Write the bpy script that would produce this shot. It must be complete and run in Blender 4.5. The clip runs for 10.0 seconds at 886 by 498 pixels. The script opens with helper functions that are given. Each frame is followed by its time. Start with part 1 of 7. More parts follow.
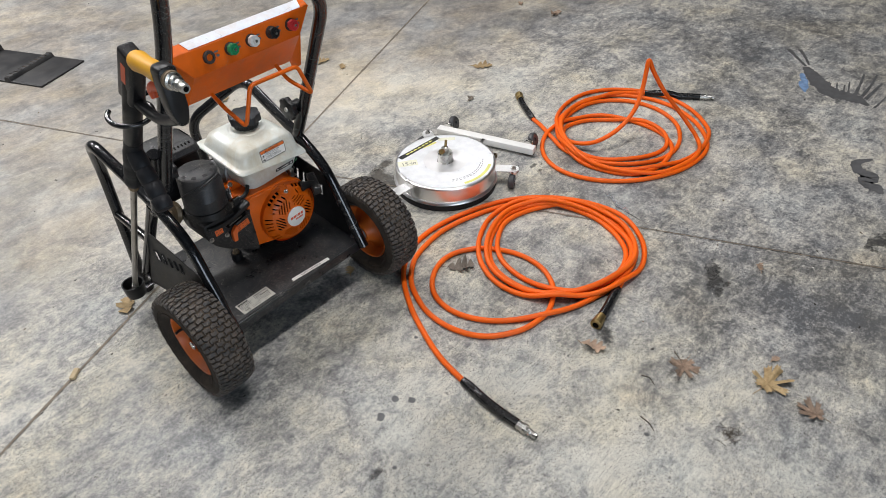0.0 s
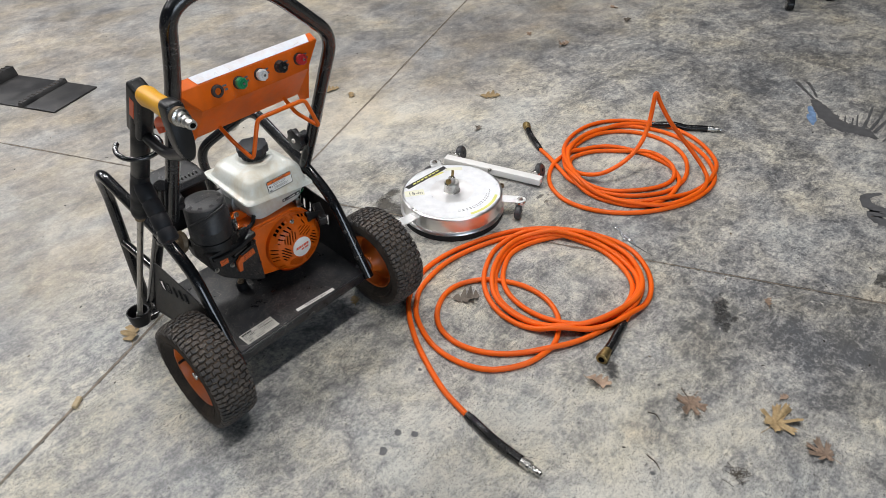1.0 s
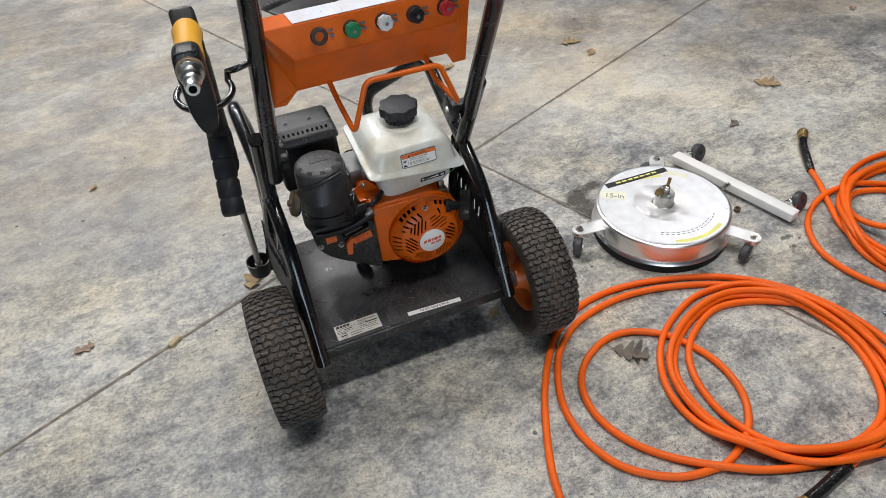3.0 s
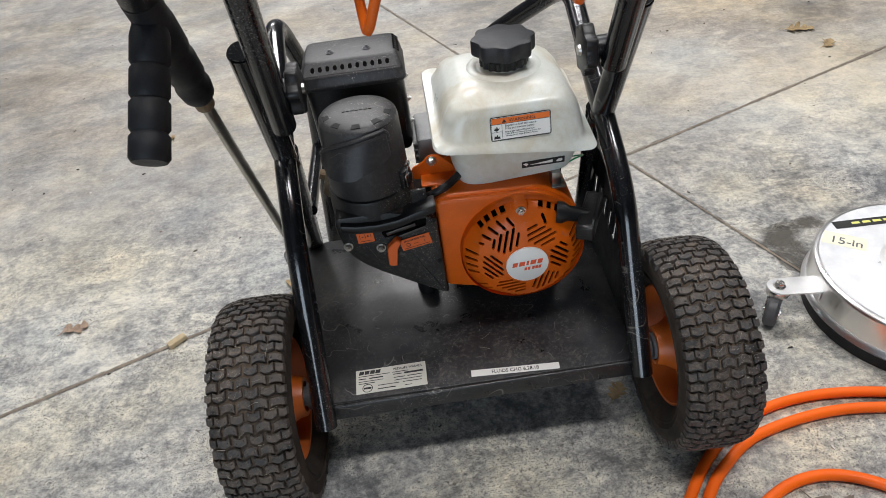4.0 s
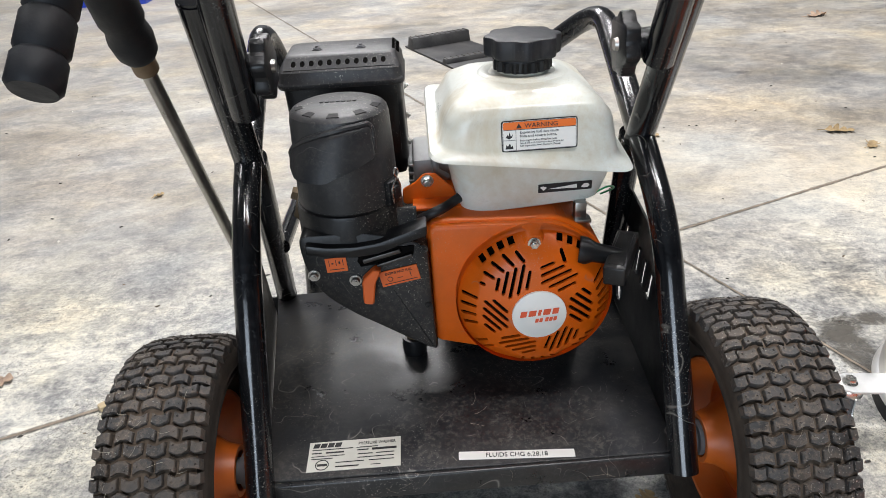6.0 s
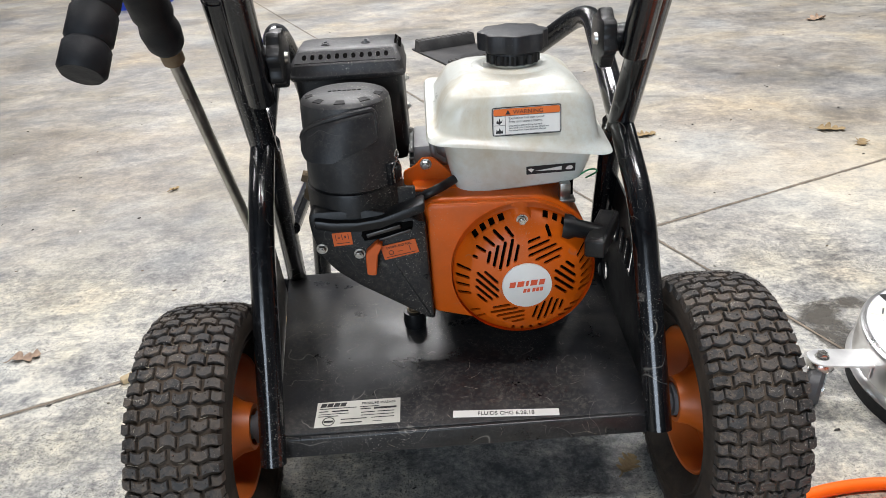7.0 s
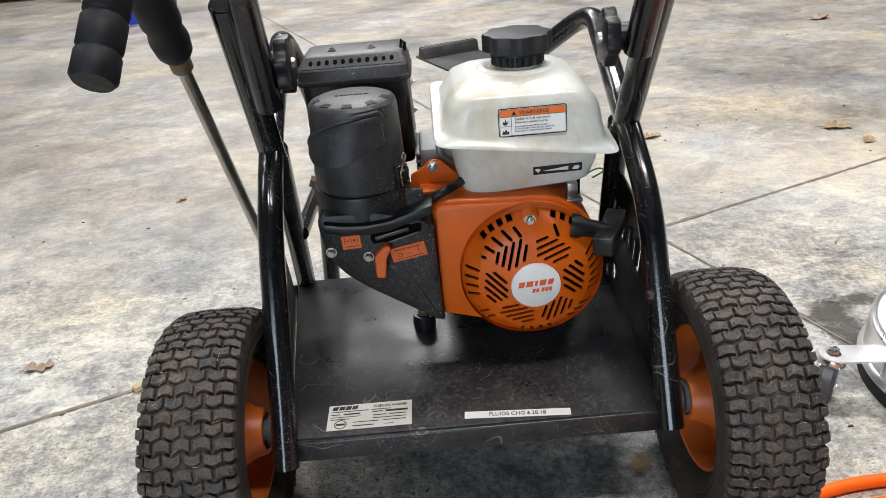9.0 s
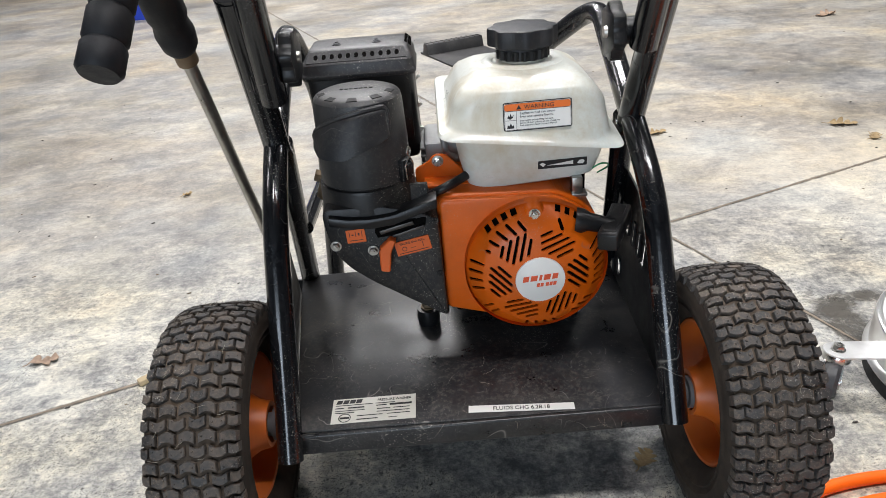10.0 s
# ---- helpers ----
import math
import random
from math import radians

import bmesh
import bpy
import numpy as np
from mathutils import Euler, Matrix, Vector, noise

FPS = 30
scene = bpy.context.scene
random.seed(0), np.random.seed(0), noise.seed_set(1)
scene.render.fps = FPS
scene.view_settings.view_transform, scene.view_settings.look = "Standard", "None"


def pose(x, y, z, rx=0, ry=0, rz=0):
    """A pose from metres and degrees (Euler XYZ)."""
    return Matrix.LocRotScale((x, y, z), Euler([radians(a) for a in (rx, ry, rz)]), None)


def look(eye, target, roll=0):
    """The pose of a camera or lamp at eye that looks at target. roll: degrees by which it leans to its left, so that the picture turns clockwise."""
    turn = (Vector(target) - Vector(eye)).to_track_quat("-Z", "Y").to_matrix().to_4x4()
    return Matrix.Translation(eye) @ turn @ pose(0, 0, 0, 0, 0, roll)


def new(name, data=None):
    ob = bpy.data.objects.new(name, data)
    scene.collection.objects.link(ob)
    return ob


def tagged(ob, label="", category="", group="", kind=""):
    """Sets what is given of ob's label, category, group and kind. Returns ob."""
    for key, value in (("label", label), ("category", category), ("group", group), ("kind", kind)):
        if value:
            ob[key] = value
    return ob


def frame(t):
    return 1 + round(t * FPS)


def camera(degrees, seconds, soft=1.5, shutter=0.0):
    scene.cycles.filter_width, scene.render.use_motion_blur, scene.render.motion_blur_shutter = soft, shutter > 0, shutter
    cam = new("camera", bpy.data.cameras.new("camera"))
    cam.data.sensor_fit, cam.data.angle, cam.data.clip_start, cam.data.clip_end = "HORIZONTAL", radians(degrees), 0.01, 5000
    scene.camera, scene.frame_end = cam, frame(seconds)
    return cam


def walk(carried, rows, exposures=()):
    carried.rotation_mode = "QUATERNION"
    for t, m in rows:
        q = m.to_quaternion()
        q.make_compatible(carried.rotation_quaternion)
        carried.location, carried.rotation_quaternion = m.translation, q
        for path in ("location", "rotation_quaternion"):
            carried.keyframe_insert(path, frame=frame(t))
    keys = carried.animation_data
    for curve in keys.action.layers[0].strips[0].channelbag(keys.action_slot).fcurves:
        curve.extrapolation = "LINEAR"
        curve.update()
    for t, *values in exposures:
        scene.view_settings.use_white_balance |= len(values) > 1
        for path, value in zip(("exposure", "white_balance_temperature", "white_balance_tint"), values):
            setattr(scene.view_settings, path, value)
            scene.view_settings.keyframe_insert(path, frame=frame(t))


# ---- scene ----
cam = camera(65.6, 10.0, soft=0.8)
PATH = [
    (0, (-0.821, -1.411, 1.579), (0.288, -0.364, 0.286), -2.4),
    (0.5, (-0.805, -1.407, 1.585), (0.304, -0.346, 0.304), -2.5),
    (1, (-0.8, -1.402, 1.596), (0.327, -0.311, 0.355), -2.2),
    (1.5, (-0.786, -1.39, 1.582), (0.319, -0.277, 0.341), -2.4),
    (2, (-0.644, -1.39, 1.542), (0.272, -0.19, 0.23), -4.1),
    (2.5, (-0.446, -1.361, 1.504), (0.282, -0.027, 0.204), -3.8),
    (3, (-0.296, -1.152, 1.423), (0.185, 0.257, 0.088), -5.2),
    (3.2, (-0.222, -1.043, 1.406), (0.2, 0.382, 0.069), -5.1),
    (4.3, (-0.036, -0.662, 0.862), (-0.079, 0.958, -0.31), -7.0),
    (4.5, (-0.042, -0.64, 0.808), (-0.086, 1.05, -0.261), -6.4),
    (5, (-0.034, -0.599, 0.759), (-0.032, 1.136, -0.235), -4.5),
    (5.5, (-0.034, -0.593, 0.776), (0.003, 1.148, -0.207), -3.4),
    (7, (-0.02, -0.702, 0.794), (-0.007, 1.053, -0.166), -3.5),
    (7.5, (-0.018, -0.722, 0.793), (-0.024, 1.037, -0.159), -3.9),
    (8, (-0.018, -0.72, 0.791), (-0.02, 1.035, -0.168), -4.3),
    (8.5, (-0.022, -0.715, 0.79), (-0.027, 1.047, -0.157), -4.7),
    (9, (-0.023, -0.709, 0.789), (-0.028, 1.057, -0.15), -4.8),
    (9.5, (-0.024, -0.704, 0.787), (-0.038, 1.059, -0.158), -4.8),
    (10, (-0.024, -0.711, 0.786), (-0.041, 1.051, -0.16), -4.8),
]
walk(cam, [(t, look(eye, target, roll)) for t, eye, target, roll in PATH],
     [(0.0, 0.03), (1.0, 0.0), (2.0, -0.02), (3.2, -0.07), (4.3, 0.22), (5.0, 0.50), (5.6, 0.54), (7.0, 0.48), (10.0, 0.48)])

# ---- light ----
world = bpy.data.worlds.new("world")
scene.world = world
world.use_nodes = True
sky = world.node_tree.nodes["Background"]
sky.inputs["Color"].default_value = (0.80, 0.90, 1.0, 1)
sky.inputs["Strength"].default_value = 0.03


def ceiling_lamp(x, y, power, sx=2.4, sy=0.35, z=4.3):
    data = bpy.data.lights.new("ceiling_lamp", "AREA")
    data.shape, data.size, data.size_y, data.energy = "RECTANGLE", sx, sy, power
    data.color = (1.0, 0.985, 0.995)
    ob = new("ceiling_lamp", data)
    ob.matrix_world = pose(x, y, z)
    return ob


for lx, ly, lp in ((-3.6, 0.8, 30), (-3.4, 4.4, 42), (0.3, 2.8, 148), (-1.0, 5.8, 175),
                   (4.4, 2.6, 58), (0.6, -0.7, 102)):
    ceiling_lamp(lx, ly, lp)
scene.view_settings.exposure = 0.0

# added daylight fill in an unseen roller-door opening of the south wall
door_fill = bpy.data.lights.new("added_door_fill", "AREA")
door_fill.shape, door_fill.size, door_fill.size_y, door_fill.energy = "RECTANGLE", 3.4, 2.8, 150
door_fill.color = (0.74, 0.86, 1.0)
new("added_door_fill", door_fill).matrix_world = pose(-2.0, -6.02, 1.55, 90, 0, 0)


# ---- materials ----
def material(name):
    m = bpy.data.materials.new(name)
    m.use_nodes = True
    nt = m.node_tree
    return m, nt, nt.nodes["Principled BSDF"]


def link(nt, a, b):
    nt.links.new(a, b)


def noise_node(nt, scale, detail=4, rough=0.55, coord="Object", stretch=None, distort=0.0):
    tc = nt.nodes.new("ShaderNodeTexCoord")
    n = nt.nodes.new("ShaderNodeTexNoise")
    n.inputs["Scale"].default_value, n.inputs["Detail"].default_value = scale, detail
    n.inputs["Roughness"].default_value, n.inputs["Distortion"].default_value = rough, distort
    src = tc.outputs[coord]
    if stretch:
        mp = nt.nodes.new("ShaderNodeMapping")
        mp.inputs["Scale"].default_value = stretch
        link(nt, src, mp.inputs["Vector"])
        src = mp.outputs["Vector"]
    link(nt, src, n.inputs["Vector"])
    return n


def ramp(nt, src, stops):
    r = nt.nodes.new("ShaderNodeValToRGB")
    els = r.color_ramp.elements
    while len(els) < len(stops):
        els.new(0.5)
    for e, (p, c) in zip(els, stops):
        e.position = p
        e.color = (*c, 1) if len(c) == 3 else c
    link(nt, src, r.inputs["Fac"])
    return r


def grey(v):
    return (v, v, v)


def mix(nt, fac, a, b, kind="MIX"):
    m = nt.nodes.new("ShaderNodeMix")
    m.data_type, m.blend_type = "RGBA", kind
    for sock, v in ((m.inputs[0], fac), (m.inputs[6], a), (m.inputs[7], b)):
        if isinstance(v, (int, float)):
            sock.default_value = v
        elif isinstance(v, tuple):
            sock.default_value = (*v[:3], 1)
        else:
            link(nt, v, sock)
    return m.outputs[2]


def bump(nt, src, bsdf, strength, distance=0.002, chain=None):
    b = nt.nodes.new("ShaderNodeBump")
    b.inputs["Strength"].default_value, b.inputs["Distance"].default_value = strength, distance
    link(nt, src, b.inputs["Height"])
    if chain:
        link(nt, chain, b.inputs["Normal"])
    link(nt, b.outputs["Normal"], bsdf.inputs["Normal"])
    return b.outputs["Normal"]


def worn(name, color, rough, metal=0.0, vary=0.12, scale=14, dust=0.0, dust_color=(0.34, 0.30, 0.25),
         specks=0.0, grain=0.15, coat=0.0, fine=120, spec=0.5, scratch=0.0, grime=0.0):
    """A surface of one colour with broad and fine variation, clinging dust and bright specks."""
    m, nt, b = material(name)
    broad = noise_node(nt, scale, 5, 0.6)
    dark = tuple(c * (1 - vary) for c in color)
    light = tuple(min(1, c * (1 + vary)) for c in color)
    col = ramp(nt, broad.outputs["Fac"], [(0.3, dark), (0.7, light)]).outputs["Color"]
    small = noise_node(nt, fine, 3, 0.6)
    rough_r = ramp(nt, broad.outputs["Fac"], [(0.3, grey(max(0.03, rough * 0.8))), (0.75, grey(min(1, rough * 1.25)))])
    rsock = rough_r.outputs["Color"]
    if dust:
        d = noise_node(nt, scale * 0.7, 6, 0.68, distort=0.4)
        dr = ramp(nt, d.outputs["Fac"], [(0.45, grey(0)), (0.72, grey(dust))])
        col = mix(nt, dr.outputs["Color"], col, dust_color)
        rsock = mix(nt, dr.outputs["Color"], rsock, grey(0.85))
    if specks:
        s = noise_node(nt, 480, 2, 0.5)
        keep = noise_node(nt, 9, 3, 0.6)
        sr = ramp(nt, s.outputs["Fac"], [(0.645, grey(0)), (0.675, grey(1))])
        kr = ramp(nt, keep.outputs["Fac"], [(0.46, grey(0)), (0.62, grey(specks))])
        both = mix(nt, 1.0, sr.outputs["Color"], kr.outputs["Color"], "MULTIPLY")
        col = mix(nt, both, col, (0.42, 0.39, 0.34))
    if grime:
        gn = ramp(nt, noise_node(nt, 150, 6, 0.82).outputs["Fac"], [(0.50, grey(0)), (0.58, grey(1))])
        gk = ramp(nt, noise_node(nt, 6, 4, 0.65).outputs["Fac"], [(0.38, grey(0)), (0.60, grey(grime))])
        gm = mix(nt, 1.0, gn.outputs["Color"], gk.outputs["Color"], "MULTIPLY")
        col = mix(nt, gm, col, dust_color)
        rsock = mix(nt, gm, rsock, grey(0.8))
    if scratch:
        for size, tint in ((13, (0.24, 0.225, 0.20)), (31, (0.16, 0.15, 0.135))):
            line = ramp(nt, noise_node(nt, size, 1, 0.4, distort=0.6).outputs["Fac"], [(0.4955, grey(0)), (0.50, grey(1)), (0.5045, grey(0))])
            gate = ramp(nt, noise_node(nt, size * 1.7, 2, 0.6).outputs["Fac"], [(0.52, grey(0)), (0.62, grey(scratch))])
            col = mix(nt, mix(nt, 1.0, line.outputs["Color"], gate.outputs["Color"], "MULTIPLY"), col, tint)
    link(nt, col, b.inputs["Base Color"])
    link(nt, rsock, b.inputs["Roughness"])
    b.inputs["Metallic"].default_value = metal
    b.inputs["Coat Weight"].default_value = coat
    b.inputs["Coat Roughness"].default_value = 0.12
    b.inputs["Specular IOR Level"].default_value = spec
    bump(nt, small.outputs["Fac"], b, grain, 0.0008)
    return m


def sum_of(nt, *terms):
    """Adds (socket or number, weight) pairs."""
    total = None
    for sock, w in terms:
        n = nt.nodes.new("ShaderNodeMath")
        n.operation, n.inputs[1].default_value = "MULTIPLY_ADD", w
        link(nt, sock, n.inputs[0])
        if total is None:
            n.inputs[2].default_value = 0.0
        else:
            link(nt, total, n.inputs[2])
        total = n.outputs[0]
    return total


def math_node(nt, kind, a, b, clamp=False):
    n = nt.nodes.new("ShaderNodeMath")
    n.operation, n.use_clamp = kind, clamp
    for sock, v in zip(n.inputs, (a, b)):
        if isinstance(v, (int, float)):
            sock.default_value = v
        else:
            link(nt, v, sock)
    return n.outputs[0]


def floor_zone(nt, warped, cx, cy, rx, ry, deg):
    """1 in the middle of an oval stretch of the floor, 0 outside it, with a ragged edge."""
    mp = nt.nodes.new("ShaderNodeMapping")
    mp.vector_type = "TEXTURE"
    mp.inputs["Location"].default_value, mp.inputs["Rotation"].default_value, mp.inputs["Scale"].default_value = (cx, cy, 0), (0, 0, radians(deg)), (rx, ry, 1)
    link(nt, warped, mp.inputs["Vector"])
    ln = nt.nodes.new("ShaderNodeVectorMath")
    ln.operation = "LENGTH"
    link(nt, mp.outputs["Vector"], ln.inputs[0])
    mr = nt.nodes.new("ShaderNodeMapRange")
    mr.interpolation_type = "SMOOTHSTEP"
    for k, v in (("From Min", 0.25), ("From Max", 1.25), ("To Min", 1.0), ("To Max", 0.0)):
        mr.inputs[k].default_value = v
    link(nt, ln.outputs["Value"], mr.inputs["Value"])
    return mr.outputs["Result"]


def concrete_material():
    """Old trowelled concrete: cream laitance worn off in ragged patches over grey, brushed strokes, pepper pits.
    The slab behind the cart is smoother and rust-washed, the one beside the hoses darker."""
    m, nt, b = material("trowelled_concrete")
    tc = nt.nodes.new("ShaderNodeTexCoord")
    wob = noise_node(nt, 2.6, 5, 0.65)
    shift = nt.nodes.new("ShaderNodeVectorMath")
    shift.operation, shift.inputs[1].default_value, shift.inputs[2].default_value = "MULTIPLY_ADD", (0.75, 0.75, 0), (-0.375, -0.375, 0)
    link(nt, wob.outputs["Color"], shift.inputs[0])
    warp = nt.nodes.new("ShaderNodeVectorMath")
    warp.operation = "ADD"
    link(nt, tc.outputs["Object"], warp.inputs[0])
    link(nt, shift.outputs["Vector"], warp.inputs[1])
    flat = nt.nodes.new("ShaderNodeVectorMath")
    flat.operation, flat.inputs[1].default_value = "MULTIPLY", (1, 1, 0)
    link(nt, warp.outputs["Vector"], flat.inputs[0])
    # hand-set paler (+) and darker (-) ovals: centre, radii, turn, change of tone
    zones = [(0.05, -0.85, 0.90, 0.45, -38, 0.34), (1.35, 0.75, 1.05, 0.55, -48, 0.26), (1.25, -1.20, 0.80, 0.42, -48, -0.24), (1.42, -0.42, 0.50, 0.32, -45, -0.15),
             (3.0, -0.3, 1.3, 0.7, -50, -0.16), (2.1, 1.25, 0.75, 0.25, -45, -0.14), (1.75, -0.85, 0.35, 0.16, -35, 0.16), (-0.6, 0.9, 1.3, 0.9, 30, 0.06), (0.45, 1.0, 0.85, 0.45, 0, 0.10), (0.88, -1.42, 0.36, 0.24, 45, -0.24), (0.42, -0.98, 0.30, 0.20, -30, 0.12)]
    zone = sum_of(nt, *[(floor_zone(nt, flat.outputs["Vector"], *z[:5]), z[5]) for z in zones])
    front = floor_zone(nt, flat.outputs["Vector"], 0.1, -0.8, 1.3, 0.85, -35)
    sep = nt.nodes.new("ShaderNodeSeparateXYZ")
    link(nt, flat.outputs["Vector"], sep.inputs[0])
    back = nt.nodes.new("ShaderNodeMapRange")
    back.interpolation_type = "SMOOTHSTEP"
    back.inputs["From Min"].default_value, back.inputs["From Max"].default_value = 0.35, 1.15
    link(nt, sep.outputs["Y"], back.inputs["Value"])
    smooth = back.outputs["Result"]
    big = noise_node(nt, 1.7, 6, 0.62, distort=0.5)
    mid = noise_node(nt, 5.5, 10, 0.68, stretch=(1.0, 1.35, 1.0), distort=0.7)
    small = noise_node(nt, 24, 10, 0.72, stretch=(1.0, 1.25, 1.0), distort=0.4)
    fine = noise_node(nt, 90, 8, 0.80)
    rough_mix = sum_of(nt, (big.outputs["Fac"], 1.1), (mid.outputs["Fac"], 1.6), (small.outputs["Fac"], 1.7), (fine.outputs["Fac"], 1.9))      # mean 3.15
    soft_mix = sum_of(nt, (big.outputs["Fac"], 1.0), (mid.outputs["Fac"], 0.7), (small.outputs["Fac"], 0.50), (fine.outputs["Fac"], 0.50))       # mean 1.35
    calm = math_node(nt, "MULTIPLY", smooth, 0.80)
    keep = math_node(nt, "SUBTRACT", 1.0, calm)
    tone = math_node(nt, "ADD", math_node(nt, "MULTIPLY", math_node(nt, "SUBTRACT", rough_mix, 3.13), math_node(nt, "MULTIPLY", keep, 1.2)), math_node(nt, "MULTIPLY", math_node(nt, "SUBTRACT", soft_mix, 1.435), calm))
    tone = math_node(nt, "ADD", math_node(nt, "ADD", tone, 0.49), zone, True)
    col = ramp(nt, tone, [(0.0, (0.105, 0.107, 0.109)), (0.25, (0.195, 0.194, 0.190)), (0.48, (0.310, 0.304, 0.285)), (0.72, (0.450, 0.434, 0.388)), (1.0, (0.600, 0.570, 0.490))]).outputs["Color"]
    tint = noise_node(nt, 2.7, 5, 0.6)
    tr = ramp(nt, tint.outputs["Fac"], [(0.34, (0.96, 1.0, 1.04)), (0.48, (1.0, 1.0, 1.0)), (0.60, (1.03, 1.01, 0.94)), (0.70, (1.08, 1.0, 0.87))])
    col = mix(nt, 1.0, col, tr.outputs["Color"], "MULTIPLY")
    # rust-tan wash over the rear slab
    rust = ramp(nt, noise_node(nt, 1.25, 7, 0.66, distort=0.6, stretch=(1.0, 1.6, 1.0)).outputs["Fac"], [(0.42, grey(0.14)), (0.55, grey(0.58)), (0.70, grey(1.0))])
    col = mix(nt, math_node(nt, "MULTIPLY", rust.outputs["Color"], smooth), col, mix(nt, 1.0, col, (1.09, 0.97, 0.83), "MULTIPLY"))
    for turn, size in ((0.5, 60), (-0.35, 95), (1.3, 75)):
        mp = nt.nodes.new("ShaderNodeMapping")
        mp.inputs["Rotation"].default_value = (0, 0, turn)
        mp.inputs["Scale"].default_value = (0.16, 1.9, 1.0)
        link(nt, tc.outputs["Object"], mp.inputs["Vector"])
        n = nt.nodes.new("ShaderNodeTexNoise")
        n.inputs["Scale"].default_value, n.inputs["Detail"].default_value, n.inputs["Roughness"].default_value = size, 5, 0.7
        link(nt, mp.outputs["Vector"], n.inputs["Vector"])
        gate = ramp(nt, noise_node(nt, 4.0 + turn, 4, 0.6).outputs["Fac"], [(0.48, grey(0)), (0.62, grey(0.8))])
        st = ramp(nt, n.outputs["Fac"], [(0.36, grey(0.70)), (0.46, grey(1.0)), (0.60, grey(1.12))])
        col = mix(nt, math_node(nt, "MULTIPLY", gate.outputs["Color"], keep), col, mix(nt, 1.0, col, st.outputs["Color"], "MULTIPLY"))
    few = noise_node(nt, 5, 5, 0.65)
    strewn = ramp(nt, math_node(nt, "ADD", few.outputs["Fac"], math_node(nt, "MULTIPLY", front, 0.16)), [(0.42, grey(0.14)), (0.62, grey(0.80))])
    pitted = math_node(nt, "MULTIPLY", strewn.outputs["Color"], keep)
    for size, cut in ((70, 0.665), (140, 0.628), (260, 0.598), (420, 0.592)):
        pit = noise_node(nt, size, 2, 0.55)
        pr = ramp(nt, pit.outputs["Fac"], [(cut, grey(0)), (cut + 0.03, grey(1))])
        pits = math_node(nt, "MULTIPLY", pr.outputs["Color"], pitted)
        col = mix(nt, pits, col, (0.085, 0.081, 0.076))
    link(nt, col, b.inputs["Base Color"])
    ro = ramp(nt, tone, [(0.1, grey(0.38)), (0.8, grey(0.68))])
    link(nt, ro.outputs["Color"], b.inputs["Roughness"])
    height = sum_of(nt, (small.outputs["Fac"], 0.6), (fine.outputs["Fac"], 0.6))
    bump(nt, height, b, 0.30, 0.004)
    return m


CONCRETE = concrete_material()
JOINT = worn("joint_dirt", (0.19, 0.155, 0.118), 0.9, vary=0.4, scale=30)
WALL = worn("painted_wall", (0.120, 0.126, 0.136), 0.7, vary=0.05, scale=2)
CEIL = worn("ceiling_grey", (0.160, 0.168, 0.180), 0.8, vary=0.05, scale=2)
BLACK = worn("black_gloss_paint", (0.0040, 0.0044, 0.0054), 0.17, vary=0.3, scale=12, dust=0.05, dust_color=(0.118, 0.122, 0.130), specks=0.38, grain=0.10, coat=0.35, scratch=0.5, grime=0.15)
LIP_PAINT = worn("black_lip_paint", (0.012, 0.0125, 0.0140), 0.30, vary=0.3, scale=18, dust=0.22, dust_color=(0.10, 0.095, 0.09), specks=0.7, grain=0.15, scratch=0.8, grime=0.30)
DECK = worn("black_deck_paint", (0.0200, 0.0208, 0.0232), 0.31, vary=0.35, scale=20, dust=0.28, dust_color=(0.120, 0.108, 0.092), grime=0.62, specks=0.55, grain=0.35, scratch=0.95, spec=0.45, fine=60)
PLASTIC = worn("black_plastic", (0.0075, 0.0075, 0.0083), 0.44, vary=0.3, scale=16, dust=0.16, dust_color=(0.13, 0.11, 0.09), specks=0.8, grain=0.35, spec=0.36, scratch=0.4, grime=0.30)
PLASTIC_CLEAN = worn("smooth_black_plastic", (0.0062, 0.0066, 0.0078), 0.36, vary=0.2, scale=20, dust=0.03, grain=0.2, spec=0.34, specks=0.3)
SIDE_STEEL = worn("dusty_side_steel", (0.020, 0.0200, 0.0205), 0.45, vary=0.35, scale=20, dust=0.42, dust_color=(0.15, 0.135, 0.115), grime=0.8, specks=0.4, grain=0.3, scratch=0.5, spec=0.45)
TREAD = worn("dusty_tread_rubber", (0.043, 0.041, 0.040), 0.60, vary=0.5, scale=40, dust=0.55, dust_color=(0.175, 0.134, 0.100), grime=0.6, specks=1.0, grain=0.7, spec=0.35, fine=220)
RUBBER = worn("groove_rubber", (0.028, 0.023, 0.019), 0.85, vary=0.3, scale=18, dust=0.6, dust_color=(0.100, 0.074, 0.054), grain=0.4, spec=0.25)
MATT_STEEL = worn("matt_black_steel", (0.0080, 0.0082, 0.0088), 0.50, vary=0.3, scale=18, dust=0.12, dust_color=(0.10, 0.09, 0.075), grain=0.2, spec=0.35, scratch=0.3)
GROOVE = worn("dust_packed_groove", (0.070, 0.054, 0.041), 0.9, vary=0.4, scale=45, dust=0.7, dust_color=(0.150, 0.108, 0.075), grain=0.6, spec=0.2)
FADED = worn("faded_black_plastic", (0.0185, 0.0190, 0.0210), 0.40, vary=0.3, scale=16, dust=0.20, dust_color=(0.10, 0.09, 0.078), specks=0.7, grain=0.4, spec=0.4, scratch=0.4, grime=0.25)
SLEEVE = worn("glossy_black_sleeve", (0.0065, 0.0068, 0.0075), 0.24, vary=0.3, scale=30, dust=0.10, dust_color=(0.12, 0.10, 0.085), specks=0.3, grain=0.5, fine=60, scratch=0.3)
